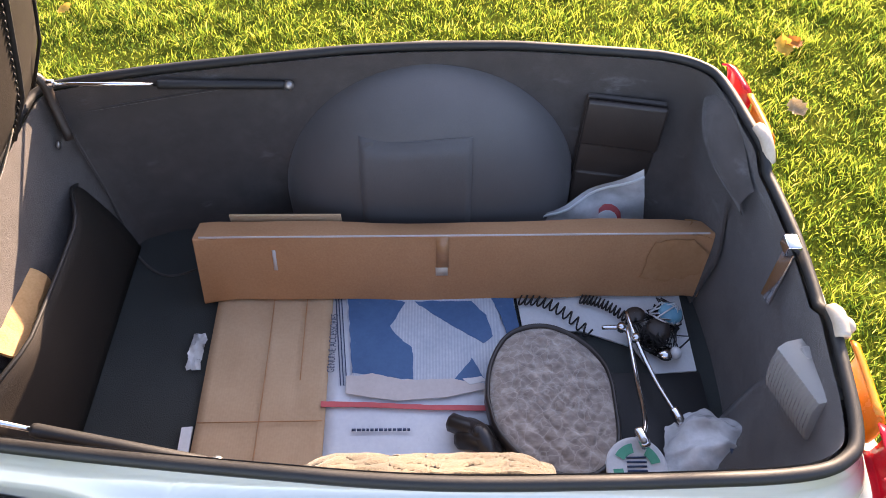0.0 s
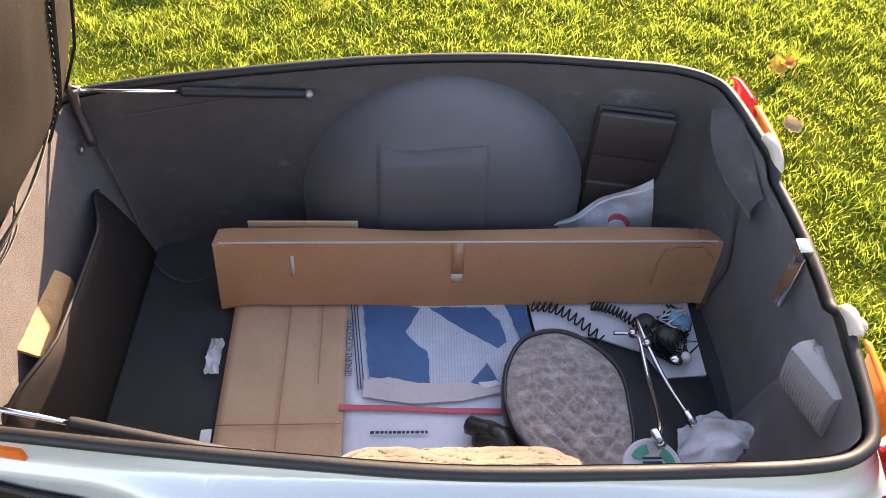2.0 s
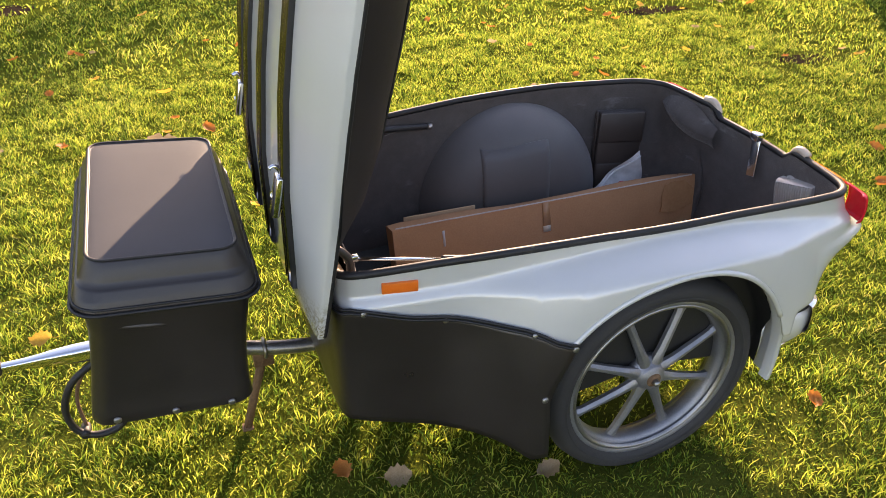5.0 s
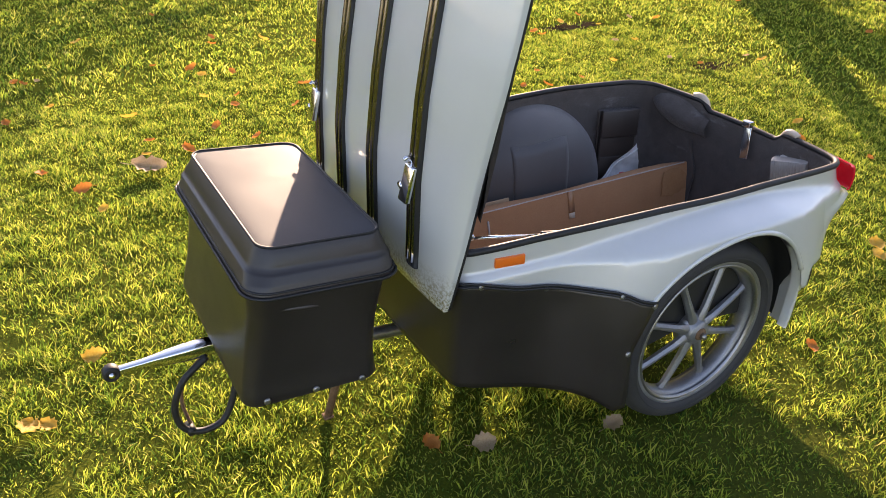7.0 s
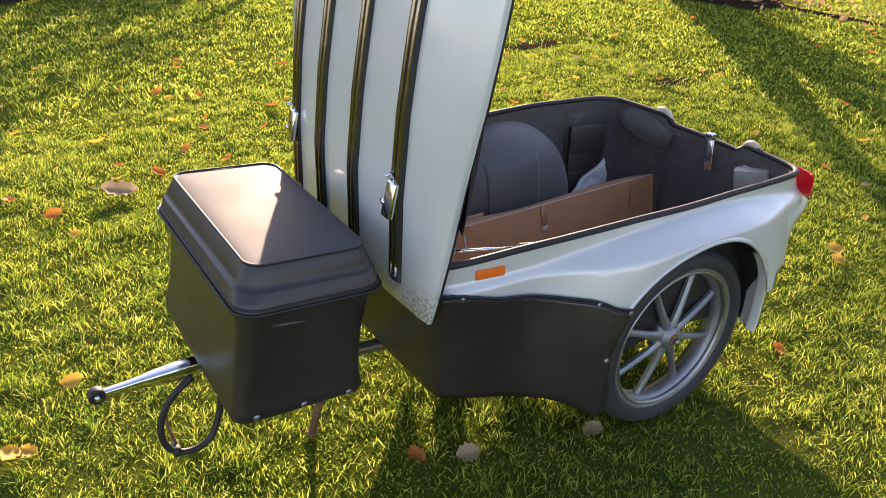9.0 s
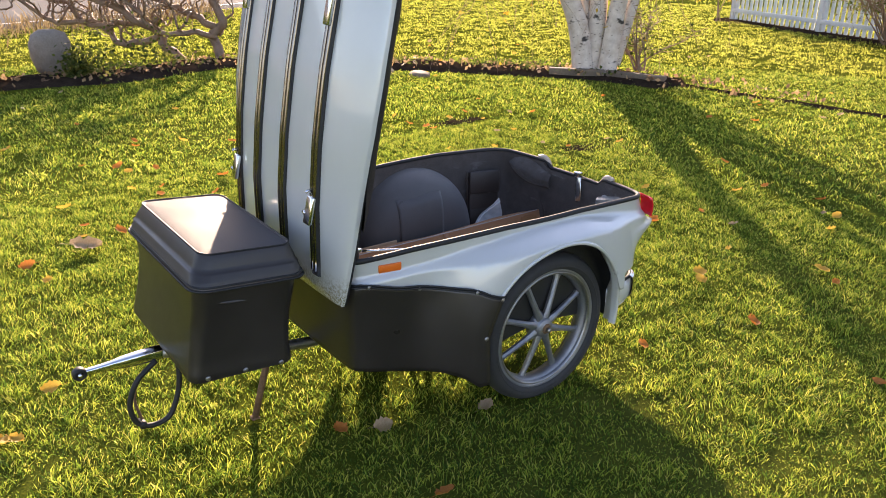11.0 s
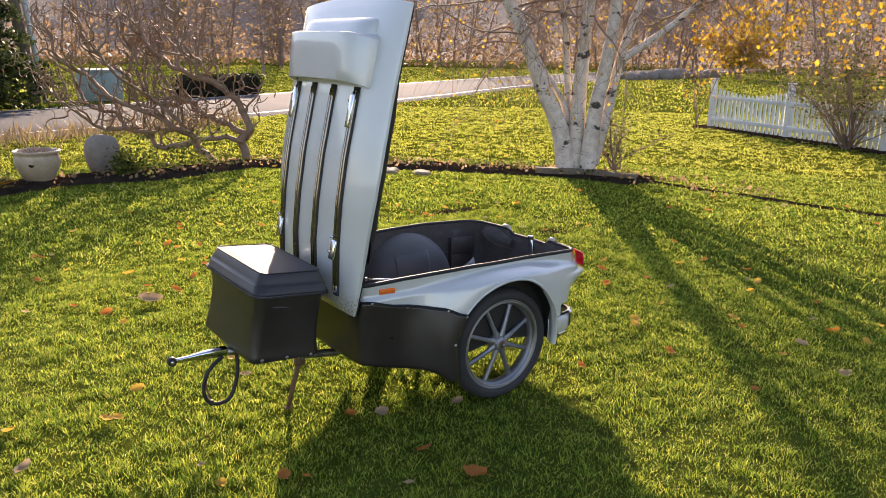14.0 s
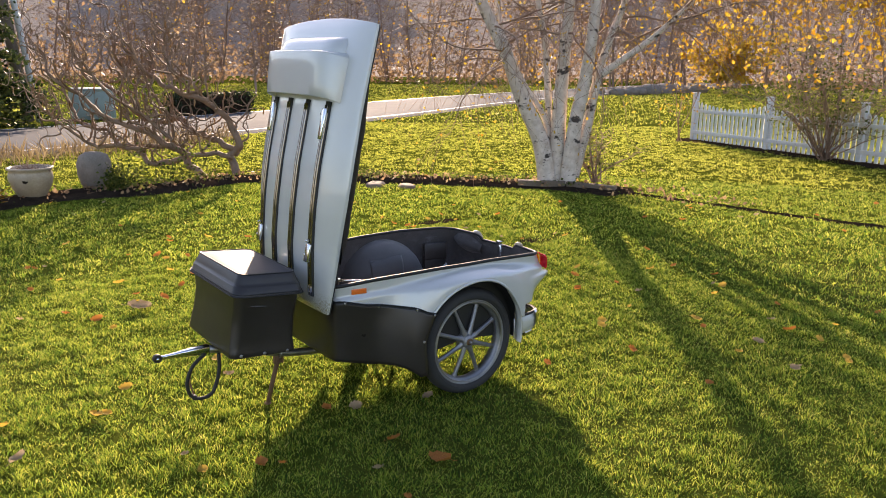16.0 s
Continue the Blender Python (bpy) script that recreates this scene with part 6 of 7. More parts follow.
def build_lawn():
    rng = np.random.default_rng(7)
    near = rng.uniform((-2.9, -2.4), (3.2, 3.4), (47000, 2))
    inside = (np.abs(near[:, 0] + 0.1) < 0.62) & (np.abs(near[:, 1]) < 0.33)
    near = near[~(inside & (rng.random(len(near)) < 0.15))]
    blades("lawn_grass", thin_out(near, rng), 0.027, 0.0041, "short sunlit green lawn grass", 10, 0.045)
    outer = rng.uniform((-8, -8), (6.5, 6.5), (8000, 2))
    outer = outer[~((outer[:, 0] > -2.9) & (outer[:, 0] < 3.2) & (outer[:, 1] > -2.4) & (outer[:, 1] < 3.4))]
    blades("lawn_grass", outer[~behind_bed(outer)], 0.034, 0.018, "short lawn grass round about", 5, 0.08)
    mid = scatter(rng, 42000, 4.5, 13.0)
    mid = mid[~((mid[:, 0] > -2.9) & (mid[:, 0] < 3.2) & (mid[:, 1] > -2.4) & (mid[:, 1] < 3.4))]
    mid = thin_out(mid, rng)
    mid = mid[~behind_bed(mid)]
    blades("lawn_grass", mid, 0.030, 0.0062, "short green lawn grass farther off", 7, 0.06)
    # bare earth where the turf is worn
    for x, y, rx, ry in BARE:
        ring = ragged([(x + 0.55 * rx * math.cos(a), y + 0.6 * ry * math.sin(a)) for a in (2 * math.pi * k / 14 for k in range(14))], 0.07, 0.04)
        z = ground_height(x, y)
        tagged(part("soil_patch", slab_mesh(ring, z - 0.03, z + 0.003), MULCH, smooth=False), "bare patch of dark earth in the lawn", "soil", kind="structure")
    far = scatter(rng, 26000, 13.0, 24.0)
    far = far[~behind_bed(far)]
    far = far[[not on_road(x, y) for x, y in far]]
    # far blades take the turf that carries the backlight in its colour
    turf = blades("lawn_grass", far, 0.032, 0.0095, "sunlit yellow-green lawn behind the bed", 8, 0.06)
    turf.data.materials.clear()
    turf.data.materials.append(BACKLIT_TURF)

    beyond = scatter(rng, 34000, 24.0, 62.0)
    beyond = beyond[[not on_road(x, y) for x, y in beyond]]
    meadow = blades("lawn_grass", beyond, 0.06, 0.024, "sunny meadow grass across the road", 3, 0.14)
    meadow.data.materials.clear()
    meadow.data.materials.append(BACKLIT_TURF)


ROAD_LINE = [(-40, 6.5), (-14, 12.4), (-0.5, 16.0), (6.0, 18.6), (12.5, 21.6), (21.0, 26.0), (34.0, 31.0), (60, 39.0)]


def on_road(x, y):
    yc = interp(ROAD_LINE, x)
    return abs(y - yc) < 2.9


def build_road():
    pts = spline([(x, y, 0) for x, y in ROAD_LINE], 8)
    rows = []
    for i, p in enumerate(pts):
        d = (pts[min(i + 1, len(pts) - 1)] - pts[max(i - 1, 0)]).normalized()
        nrm = Vector((-d.y, d.x, 0))
        rows.append([p + nrm * o + Vector((0, 0, z)) for o, z in ((-2.9, -0.02), (-2.75, 0.035), (-1.4, 0.05), (0, 0.06), (1.4, 0.05), (2.75, 0.035), (2.9, -0.02))])
    tagged(part("road", grid_mesh(rows), ASPHALT), "pale worn asphalt lane behind the lawn", "road", kind="structure")
    for o in (-2.45, 2.45):
        edge = []
        for i, p in enumerate(pts):
            d = (pts[min(i + 1, len(pts) - 1)] - pts[max(i - 1, 0)]).normalized()
            nrm = Vector((-d.y, d.x, 0))
            edge.append([p + nrm * (o - 0.06) + Vector((0, 0, 0.048)), p + nrm * (o + 0.06) + Vector((0, 0, 0.048))])
        tagged(part("road_line", grid_mesh(edge), FENCE_PAINT), "worn white edge line on the road", "road marking", kind="structure")
    # tufts of dry grass along the verge
    rng = np.random.default_rng(12)
    p = np.stack([rng.uniform(-14, 4.5, 5000), np.zeros(5000)], 1)
    p[:, 1] = [interp(ROAD_LINE, x) - 3.1 - abs(rng.normal(0, 0.7)) for x in p[:, 0]]
    ob = blades("verge_grass", p, 0.26, 0.02, "dry tan grass along the road verge")
    ob.data.materials.clear()
    ob.data.materials.append(DRY_GRASS)


DRY_GRASS = leaf_material("dry_verge_grass", ((0.1, (0.16, 0.11, 0.05)), (0.5, (0.28, 0.20, 0.10)), (0.9, (0.40, 0.31, 0.17))), 0.4)


def leaf_mesh(kind):
    """One curled leaf on its back: a lobed blade with a stalk."""
    rng = random.Random(kind)
    rows = []
    for i in range(9):
        t = i / 8
        w = 0.5 * math.sin(math.pi * min(1, t * 0.94 + 0.03)) ** 0.7 * (1 + (0.18 if kind % 2 else 0.08) * math.cos(i * math.pi))
        row = []
        for s in (-1, -0.5, 0, 0.5, 1):
            z = 0.16 * abs(s) ** 1.5 * rng.uniform(0.6, 1.3) + 0.10 * (t - 0.5) ** 2 * 4 + 0.03 * rng.random()
            row.append((t - 0.5, s * w * 0.8, z))
        rows.append(row)
    bm = grid_mesh(rows)
    add_mesh(bm, tube_mesh([(-0.5, 0, 0.1), (-0.68, 0.04, 0.08), (-0.8, 0.02, 0.12)], 0.012, 4))
    return bm


def build_fallen_leaves():
    rng = random.Random(21)
    kinds = []
    for k in range(5):
        for mat in (ORANGE_FALLEN, YELLOW_FALLEN, TAN_FALLEN):
            me = bpy.data.meshes.new("fallen_leaf")
            bm = leaf_mesh(k)
            bm.to_mesh(me)
            bm.free()
            me.materials.append(mat)
            me.shade_smooth()
            kinds.append((me, mat))
    words = {ORANGE_FALLEN.name: "orange curled fallen leaf on the lawn", YELLOW_FALLEN.name: "yellow fallen birch leaf on the lawn", TAN_FALLEN.name: "pale tan dry leaf on the lawn"}

    def drop(x, y, size, which):
        me, mat = rng.choice([k for k in kinds if k[1] is which])
        ob = new("fallen_leaf", me)
        ob.matrix_world = pose(x, y, ground_height(x, y) + 0.03, rng.uniform(-25, 25), rng.uniform(-25, 25), rng.uniform(0, 360)) @ Matrix.Diagonal((size, size, size, 1))
        tagged(ob, words[mat.name], "leaf", "fallen leaves")

    for x, y, size, which in ((-0.817, -0.274, 0.065, ORANGE_FALLEN), (-0.68, -0.346, 0.075, TAN_FALLEN), (-0.284, -0.467, 0.07, TAN_FALLEN), (0.601, -0.495, 0.065, ORANGE_FALLEN),
                              (-1.086, 2.85, 0.09, YELLOW_FALLEN), (-0.904, 2.24, 0.08, ORANGE_FALLEN), (-1.138, 2.08, 0.17, TAN_FALLEN), (-2.256, 0.476, 0.075, YELLOW_FALLEN),
                              (-0.651, -1.08, 0.11, ORANGE_FALLEN), (-1.62, 0.62, 0.075, YELLOW_FALLEN), (-1.85, 0.35, 0.08, YELLOW_FALLEN), (-0.93, -0.98, 0.07, TAN_FALLEN)):
        drop(x, y, size, which)
    for k in range(215):
        if k < 135:
            x, y = rng.uniform(-2.6, 3.5), rng.uniform(-1.6, 4.2)
        else:
            x, y = rng.uniform(-4.5, 8.5), rng.uniform(0.0, 8.5)
        if abs(x) < 0.9 and abs(y) < 0.6 or -1.5 < x < -0.8 and abs(y) < 0.4:
            continue
        drop(x, y, rng.uniform(0.045, 0.085), rng.choice((ORANGE_FALLEN, YELLOW_FALLEN, TAN_FALLEN, ORANGE_FALLEN, YELLOW_FALLEN)))


# ---- trees ----
VIEW_R, VIEW_D = Vector((0.811, -0.585, 0)), Vector((0.585, 0.811, 0))


def crooked(start, heading, length, wander, steps, rng, droop=0.0, curl=0.0):
    """A wandering line of points."""
    p, d = Vector(start), Vector(heading).normalized()
    out = [p.copy()]
    twist = Vector((rng.uniform(-1, 1), rng.uniform(-1, 1), rng.uniform(-1, 1)))
    for k in range(steps):
        d = d + Vector((rng.gauss(0, wander), rng.gauss(0, wander), rng.gauss(0, wander) - droop))
        if curl:
            d = d + d.cross(twist) * curl * math.sin(k * 0.9 + twist.x * 5)
        d.normalize()
        p = p + d * (length / steps)
        out.append(p.copy())
    return out


def taper(points, r0, r1, sides=6):
    n = len(points)
    return tube_mesh(points, r0, sides, cap=False, radii=[r0 + (r1 - r0) * (i / (n - 1)) for i in range(n)])


class Soup:
    """Gathers many small faces for one mesh."""

    def __init__(self):
        self.v, self.f = [], []

    def tube(self, pts, r0, r1, sides=4):
        n, base, side = len(pts), len(self.v), None
        for i, p in enumerate(pts):
            d = (pts[min(i + 1, n - 1)] - pts[max(i - 1, 0)])
            d = d.normalized() if d.length > 1e-9 else Vector((0, 0, 1))
            if side is None:
                side = d.orthogonal().normalized()
            side = side - d * side.dot(d)
            side = side.normalized() if side.length > 1e-6 else d.orthogonal().normalized()
            up = d.cross(side)
            r = r0 + (r1 - r0) * i / (n - 1)
            for k in range(sides):
                a = 2 * math.pi * k / sides
                self.v.append(tuple(p + (side * math.cos(a) + up * math.sin(a)) * r))
        for i in range(n - 1):
            for k in range(sides):
                a, b = base + i * sides + k, base + i * sides + (k + 1) % sides
                self.f.append((a, b, b + sides, a + sides))

    def leaf(self, p, size, rng):
        a = Vector((rng.gauss(0, 1), rng.gauss(0, 1), rng.gauss(0, 0.7))).normalized()
        b = a.orthogonal().normalized()
        b = (b * math.cos(rng.random() * 6) + a.cross(b) * math.sin(rng.random() * 6)).normalized()
        base = len(self.v)
        c = Vector(p)
        self.v += [tuple(c - a * size * 0.5), tuple(c + b * size * 0.34), tuple(c + a * size * 0.5), tuple(c - b * size * 0.34)]
        self.f.append((base, base + 1, base + 2, base + 3))

    def make(self, name, material, parent=None, label="", smooth=True):
        me = bpy.data.meshes.new(name)
        me.from_pydata(self.v, [], self.f)
        me.materials.append(material)
        if smooth:
            me.shade_smooth()
        ob = new(name, me)
        if parent is not None:
            ob.parent = parent
        if label:
            ob["label"] = label
        return ob


BIRCH_BASE = Vector((5.80, 4.70, 0.04))


def birch_point(px, h, depth=0.0):
    return BIRCH_BASE + VIEW_R * px + VIEW_D * depth + Vector((0, 0, h))


def build_birch():
    rng = random.Random(5)
    tree = thing("birch_tree", Matrix.Translation(BIRCH_BASE), "white-barked birch clump with sparse yellow leaves", "tree")
    inv = Matrix.Translation(-BIRCH_BASE)
    stems = [
        ([(-0.13, -0.1), (-0.27, 0.62), (-0.56, 1.25), (-0.84, 1.95), (-1.15, 2.55), (-1.5, 3.3), (-1.8, 4.2)], 0.140, 0.06, 0.0),
        ([(-0.10, 0.2), (-0.18, 0.9), (-0.48, 1.38), (-0.70, 1.78), (-0.88, 2.25), (-0.98, 2.8), (-1.05, 3.6)], 0.055, 0.025, 0.12),
        ([(0.0, -0.1), (0.0, 0.85), (0.04, 1.7), (0.10, 2.55), (0.15, 3.4), (0.20, 4.4)], 0.130, 0.05, 0.05),
        ([(-0.10, 0.35), (-0.15, 1.27), (-0.22, 2.05), (-0.34, 2.65), (-0.45, 3.3), (-0.55, 4.0)], 0.060, 0.03, 0.22),
        ([(0.13, -0.1), (0.22, 0.85), (0.37, 1.7), (0.46, 2.55), (0.52, 3.4), (0.6, 4.5)], 0.120, 0.05, -0.1),
        ([(0.24, 0.1), (0.42, 0.85), (0.55, 1.55), (0.72, 2.15), (0.90, 2.6), (1.1, 3.3), (1.35, 4.0)], 0.085, 0.03, 0.0),
        ([(0.55, 1.60), (0.90, 1.84), (1.32, 2.14), (1.72, 2.5), (2.2, 2.95), (3.0, 3.6)], 0.055, 0.02, 0.0),
    ]
    tips = []
    for pts, r0, r1, dep in stems:
        line = spline([birch_point(a, h, dep + 0.05 * i) for i, (a, h) in enumerate(pts)], 5)
        n = len(line)
        radii = [(r0 + (r1 - r0) * (i / (n - 1))) * (1 + 0.12 * math.exp(-i / 3.0) + 0.05 * noise.noise((i * 0.4, r0 * 50, 0))) for i in range(n)]
        bm = tube_mesh(line, r0, 14, cap=False, radii=radii)
        bm.transform(inv)
        part("trunk", bm, BIRCH, tree, "white peeling birch trunk")
        for p in line[len(line) // 2::3]:
            tips.append(p)
    twigs, leaves = Soup(), Soup()
    for p in tips:
        for k in range(2):
            d = Vector((rng.gauss(0, 1), rng.gauss(0, 1), rng.uniform(0.0, 0.6)))
            line = crooked(p, d, rng.uniform(1.2, 2.4), 0.16, 9, rng, droop=0.06)
            limb = Soup()
            limb.tube([q - BIRCH_BASE for q in line], 0.016, 0.005, 5)
            limb.make("limb", TWIG, tree)
            for q in line[2:]:
                for j in range(2):
                    t = crooked(q, (rng.gauss(0, 1), rng.gauss(0, 1), -0.3), rng.uniform(0.6, 1.7), 0.12, 7, rng, droop=0.22)
                    twigs.tube([a - BIRCH_BASE for a in t], 0.004, 0.0015, 3)
                    for a in t[2:]:
                        if rng.random() < 0.22:
                            leaves.leaf(a - BIRCH_BASE + Vector((rng.gauss(0, 0.03), rng.gauss(0, 0.03), -0.03)), rng.uniform(0.035, 0.065), rng)
    # long limbs that reach out sideways, hung with golden leaves
    for k in range(13):
        root = birch_point(rng.uniform(1.0, 2.6), rng.uniform(3.1, 3.9), rng.uniform(-0.3, 0.4))
        line = crooked(root, VIEW_R + VIEW_D * rng.uniform(-0.35, 0.45) + Vector((0, 0, rng.uniform(-0.05, 0.14))), rng.uniform(2.2, 4.3), 0.07, 12, rng, droop=0.012)
        limb = Soup()
        limb.tube([q - BIRCH_BASE for q in line], 0.024, 0.007, 5)
        limb.make("limb", TWIG, tree)
        for i, q in enumerate(line[2:]):
            for j in range(4):
                t = crooked(q, (rng.gauss(0, 0.7), rng.gauss(0, 0.7), -0.3), rng.uniform(0.6, 1.9), 0.10, 9, rng, droop=0.2)
                twigs.tube([a - BIRCH_BASE for a in t], 0.0045, 0.0018, 3)
                for a in t[1:]:
                    if rng.random() < 0.18 + 0.045 * i:
                        leaves.leaf(a - BIRCH_BASE + Vector((rng.gauss(0, 0.04), rng.gauss(0, 0.04), -0.03)), rng.uniform(0.06, 0.115), rng)
    tagged(twigs.make("fine_growth", TWIG, tree, "fine hanging twig growth"), kind="stuff")
    leaves.make("crown", YELLOW_LEAF, tree, "sparse yellow autumn leaves", smooth=False)
    return tree


def build_hazel():
    rng = random.Random(31)
    base = Vector((2.10, 8.25, 0.02))
    tree = thing("corkscrew_hazel", Matrix.Translation(base), "bare corkscrew hazel with twisted branches", "shrub")
    twigs, cat = Soup(), Soup()
    # each stem: sideways and height in metres, thickness at both ends, lean in depth
    stems = [
        ([(0.02, -0.05), (-0.03, 0.30), (0.07, 0.46), (-0.05, 0.72), (-0.20, 0.98), (-0.50, 1.22), (-0.75, 1.30), (-1.1, 1.48), (-1.45, 1.75), (-1.55, 2.05)], 0.062, 0.016, 0.0),
        ([(-0.02, 0.32), (-0.18, 0.50), (-0.45, 0.60), (-0.70, 0.72), (-0.94, 0.88), (-1.25, 0.80), (-1.60, 0.95), (-2.0, 1.32), (-2.4, 1.5), (-2.55, 1.95)], 0.045, 0.013, 0.05),
        ([(-0.04, 0.28), (-0.30, 0.36), (-0.55, 0.33), (-0.80, 0.42), (-1.05, 0.66), (-1.35, 1.0), (-1.7, 1.25), (-1.95, 1.7)], 0.036, 0.011, -0.08),
        ([(-0.55, -0.05), (-0.75, 0.17), (-0.82, 0.34), (-1.09, 0.48), (-1.32, 0.68), (-1.66, 0.77), (-2.1, 0.96), (-2.4, 1.2), (-2.78, 1.55), (-2.85, 1.85)], 0.058, 0.013, 0.0),
        ([(-0.80, 0.30), (-1.10, 0.20), (-1.40, 0.19), (-1.70, 0.42), (-2.1, 0.43), (-2.4, 0.44), (-2.7, 0.66), (-2.95, 0.80), (-3.2, 1.02)], 0.045, 0.011, 0.06),
        ([(-1.05, 0.46), (-1.4, 0.44), (-1.85, 0.40), (-2.2, 0.66), (-2.55, 0.74), (-2.8, 1.0), (-3.0, 1.4)], 0.034, 0.010, 0.12),
        ([(-0.50, 1.20), (-0.62, 1.5), (-0.85, 1.62), (-0.95, 1.95), (-0.88, 2.2)], 0.022, 0.009, 0.0),
        ([(-1.60, 0.95), (-1.75, 1.3), (-1.7, 1.6), (-1.9, 1.85), (-1.85, 2.15)], 0.022, 0.009, 0.1),
        ([(-0.94, 0.88), (-1.1, 1.2), (-1.3, 1.35), (-1.25, 1.7), (-1.35, 2.0)], 0.024, 0.009, 0.05),
    ]
    for pts, r0, r1, dep in stems:
        line = [VIEW_R * (a + 0.03 * rng.gauss(0, 1)) + VIEW_D * (dep * i + 0.06 * rng.gauss(0, 1)) + Vector((0, 0, h)) for i, (a, h) in enumerate(pts)]
        line = spline(line, 5)
        for i, q in enumerate(line):
            q += Vector((noise.noise((i * 0.55, r0 * 90, 1)), noise.noise((i * 0.55, r0 * 90, 5)), noise.noise((i * 0.55, r0 * 90, 9)))) * 0.045 * min(1, i / 4)
        stem = Soup()
        stem.tube(line, r0 * 1.15, r1 * 1.6, 8)
        stem.make("stem", HAZEL, tree, "thick twisted stem")
        for i, q in enumerate(line[7:]):
            if rng.random() < 0.40:
                continue
            d = VIEW_R * rng.gauss(-0.35, 0.6) + VIEW_D * rng.gauss(0, 0.5) + Vector((0, 0, rng.uniform(0.3, 1.3)))
            t = crooked(q, d, rng.uniform(0.4, 1.05), 0.16, 11, rng, droop=-0.05, curl=0.75)
            twigs.tube(t, 0.018, 0.007, 5)
            for k in range(3):
                t2 = crooked(rng.choice(t[2:]), (rng.gauss(0, 0.6), rng.gauss(0, 0.6), rng.uniform(0.2, 1.3)), rng.uniform(0.2, 0.6), 0.2, 9, rng, droop=-0.03, curl=1.0)
                twigs.tube(t2, 0.0085, 0.004, 4)
                if rng.random() < 0.3:
                    e = t2[-1]
                    cat.tube([e, e + Vector((0.01, 0, -0.04)), e + Vector((0, 0.015, -0.10))], 0.016, 0.008, 4)
    tagged(twigs.make("fine_growth", HAZEL, tree, "curled thin twig growth"), kind="stuff")
    cat.make("dry_leaves", BROWN_LEAF, tree, "curled dry leaves at the tips")


def build_bed():
    pts = spline([(x, y, 0) for x, y in BED_LINE], 8)
    rows = []
    for i, p in enumerate(pts):
        d = (pts[min(i + 1, len(pts) - 1)] - pts[max(i - 1, 0)]).normalized()
        nrm = Vector((-d.y, d.x, 0))
        half = 0.42 if p.y > 3.6 else 0.06
        row = []
        for s in np.linspace(-1, 1, 9):
            q = p + nrm * half * float(s)
            row.append((q.x, q.y, ground_height(q.x, q.y) - 0.01 + (0.075 if p.y > 3.6 else 0.035) * (1 - abs(s) ** 3) + 0.03 * noise.noise((q.x * 4, q.y * 4, 0)) * (1 - abs(s))))
        rows.append(row)
    tagged(part("planting_bed", grid_mesh(rows), MULCH), "curved planting bed of dark mulch", "flower bed", kind="structure")
    rng = random.Random(3)
    # low plants and litter in the bed
    soup, litter = Soup(), Soup()
    for k in range(300):
        p = rng.choice(pts[:66])
        if p.x > 1.6 and rng.random() < 0.6:
            continue
        c = p + Vector((rng.gauss(0, 0.22), rng.gauss(0, 0.22), 0.06))
        if min(math.hypot(c.x + 0.93, c.y - 7.72), math.hypot(c.x + 0.05, c.y - 8.1)) < 0.55:
            continue
        big = 2.6 if c.x < 1.6 else 0.35
        for j in range(16):
            soup.leaf(c + Vector((rng.gauss(0, 0.09), rng.gauss(0, 0.09), abs(rng.gauss(0, 0.09)) * big)), rng.uniform(0.03, 0.07), rng)
    for k in range(1100):
        p = rng.choice(pts[:80])
        c = p + Vector((rng.gauss(0, 0.25), rng.gauss(0, 0.25), 0.06 + rng.random() * 0.03))
        litter.leaf(c, rng.uniform(0.04, 0.08), rng)
    tagged(soup.make("ground_cover", GREEN_LEAF, smooth=False), "low green plants growing in the bed", "plants", kind="stuff")
    tagged(litter.make("leaf_litter", BROWN_LEAF, smooth=False), "brown dead leaves lying in the bed", "leaves", kind="stuff")
    # boards that edge the bed below the birch
    for k, (a, b) in enumerate((((5.25, 4.98), (5.72, 4.45)), ((5.74, 4.43), (6.02, 3.72)))):
        a, b = Vector((*a, 0)), Vector((*b, 0))
        bm = box_mesh(-(b - a).length / 2, (b - a).length / 2, -0.05, 0.05, -0.03, 0.10, 0.012)
        d = b - a
        bm.transform(Matrix.Translation((a + b) / 2) @ Matrix.Rotation(math.atan2(d.y, d.x), 4, "Z"))
        tagged(part("edging_board", bm, EDGING), "weathered timber edging below the birch", "edging", "edging boards")
    # flat stones
    for x, y, s, h in ((3.82, 5.86, 0.15, 0.05), (3.5, 6.25, 0.19, 0.06)):
        bm = bmesh.new()
        bmesh.ops.create_icosphere(bm, subdivisions=3, radius=1)
        for v in bm.verts:
            v.co *= 1 + 0.18 * noise.noise(v.co * 1.7 + Vector((x, y, 0)))
            v.co = Vector((v.co.x * s * 1.3, v.co.y * s * 0.8, max(-0.3, min(0.75, v.co.z)) * h))
        ob = part("bed_stone", bm, EDGING)
        ob.matrix_world = pose(x, y, ground_height(x, y) + h * 0.28, 0, 0, random.Random(x).uniform(0, 180))
        tagged(ob, "flat brown stone at the edge of the bed", "stone", "bed stones")


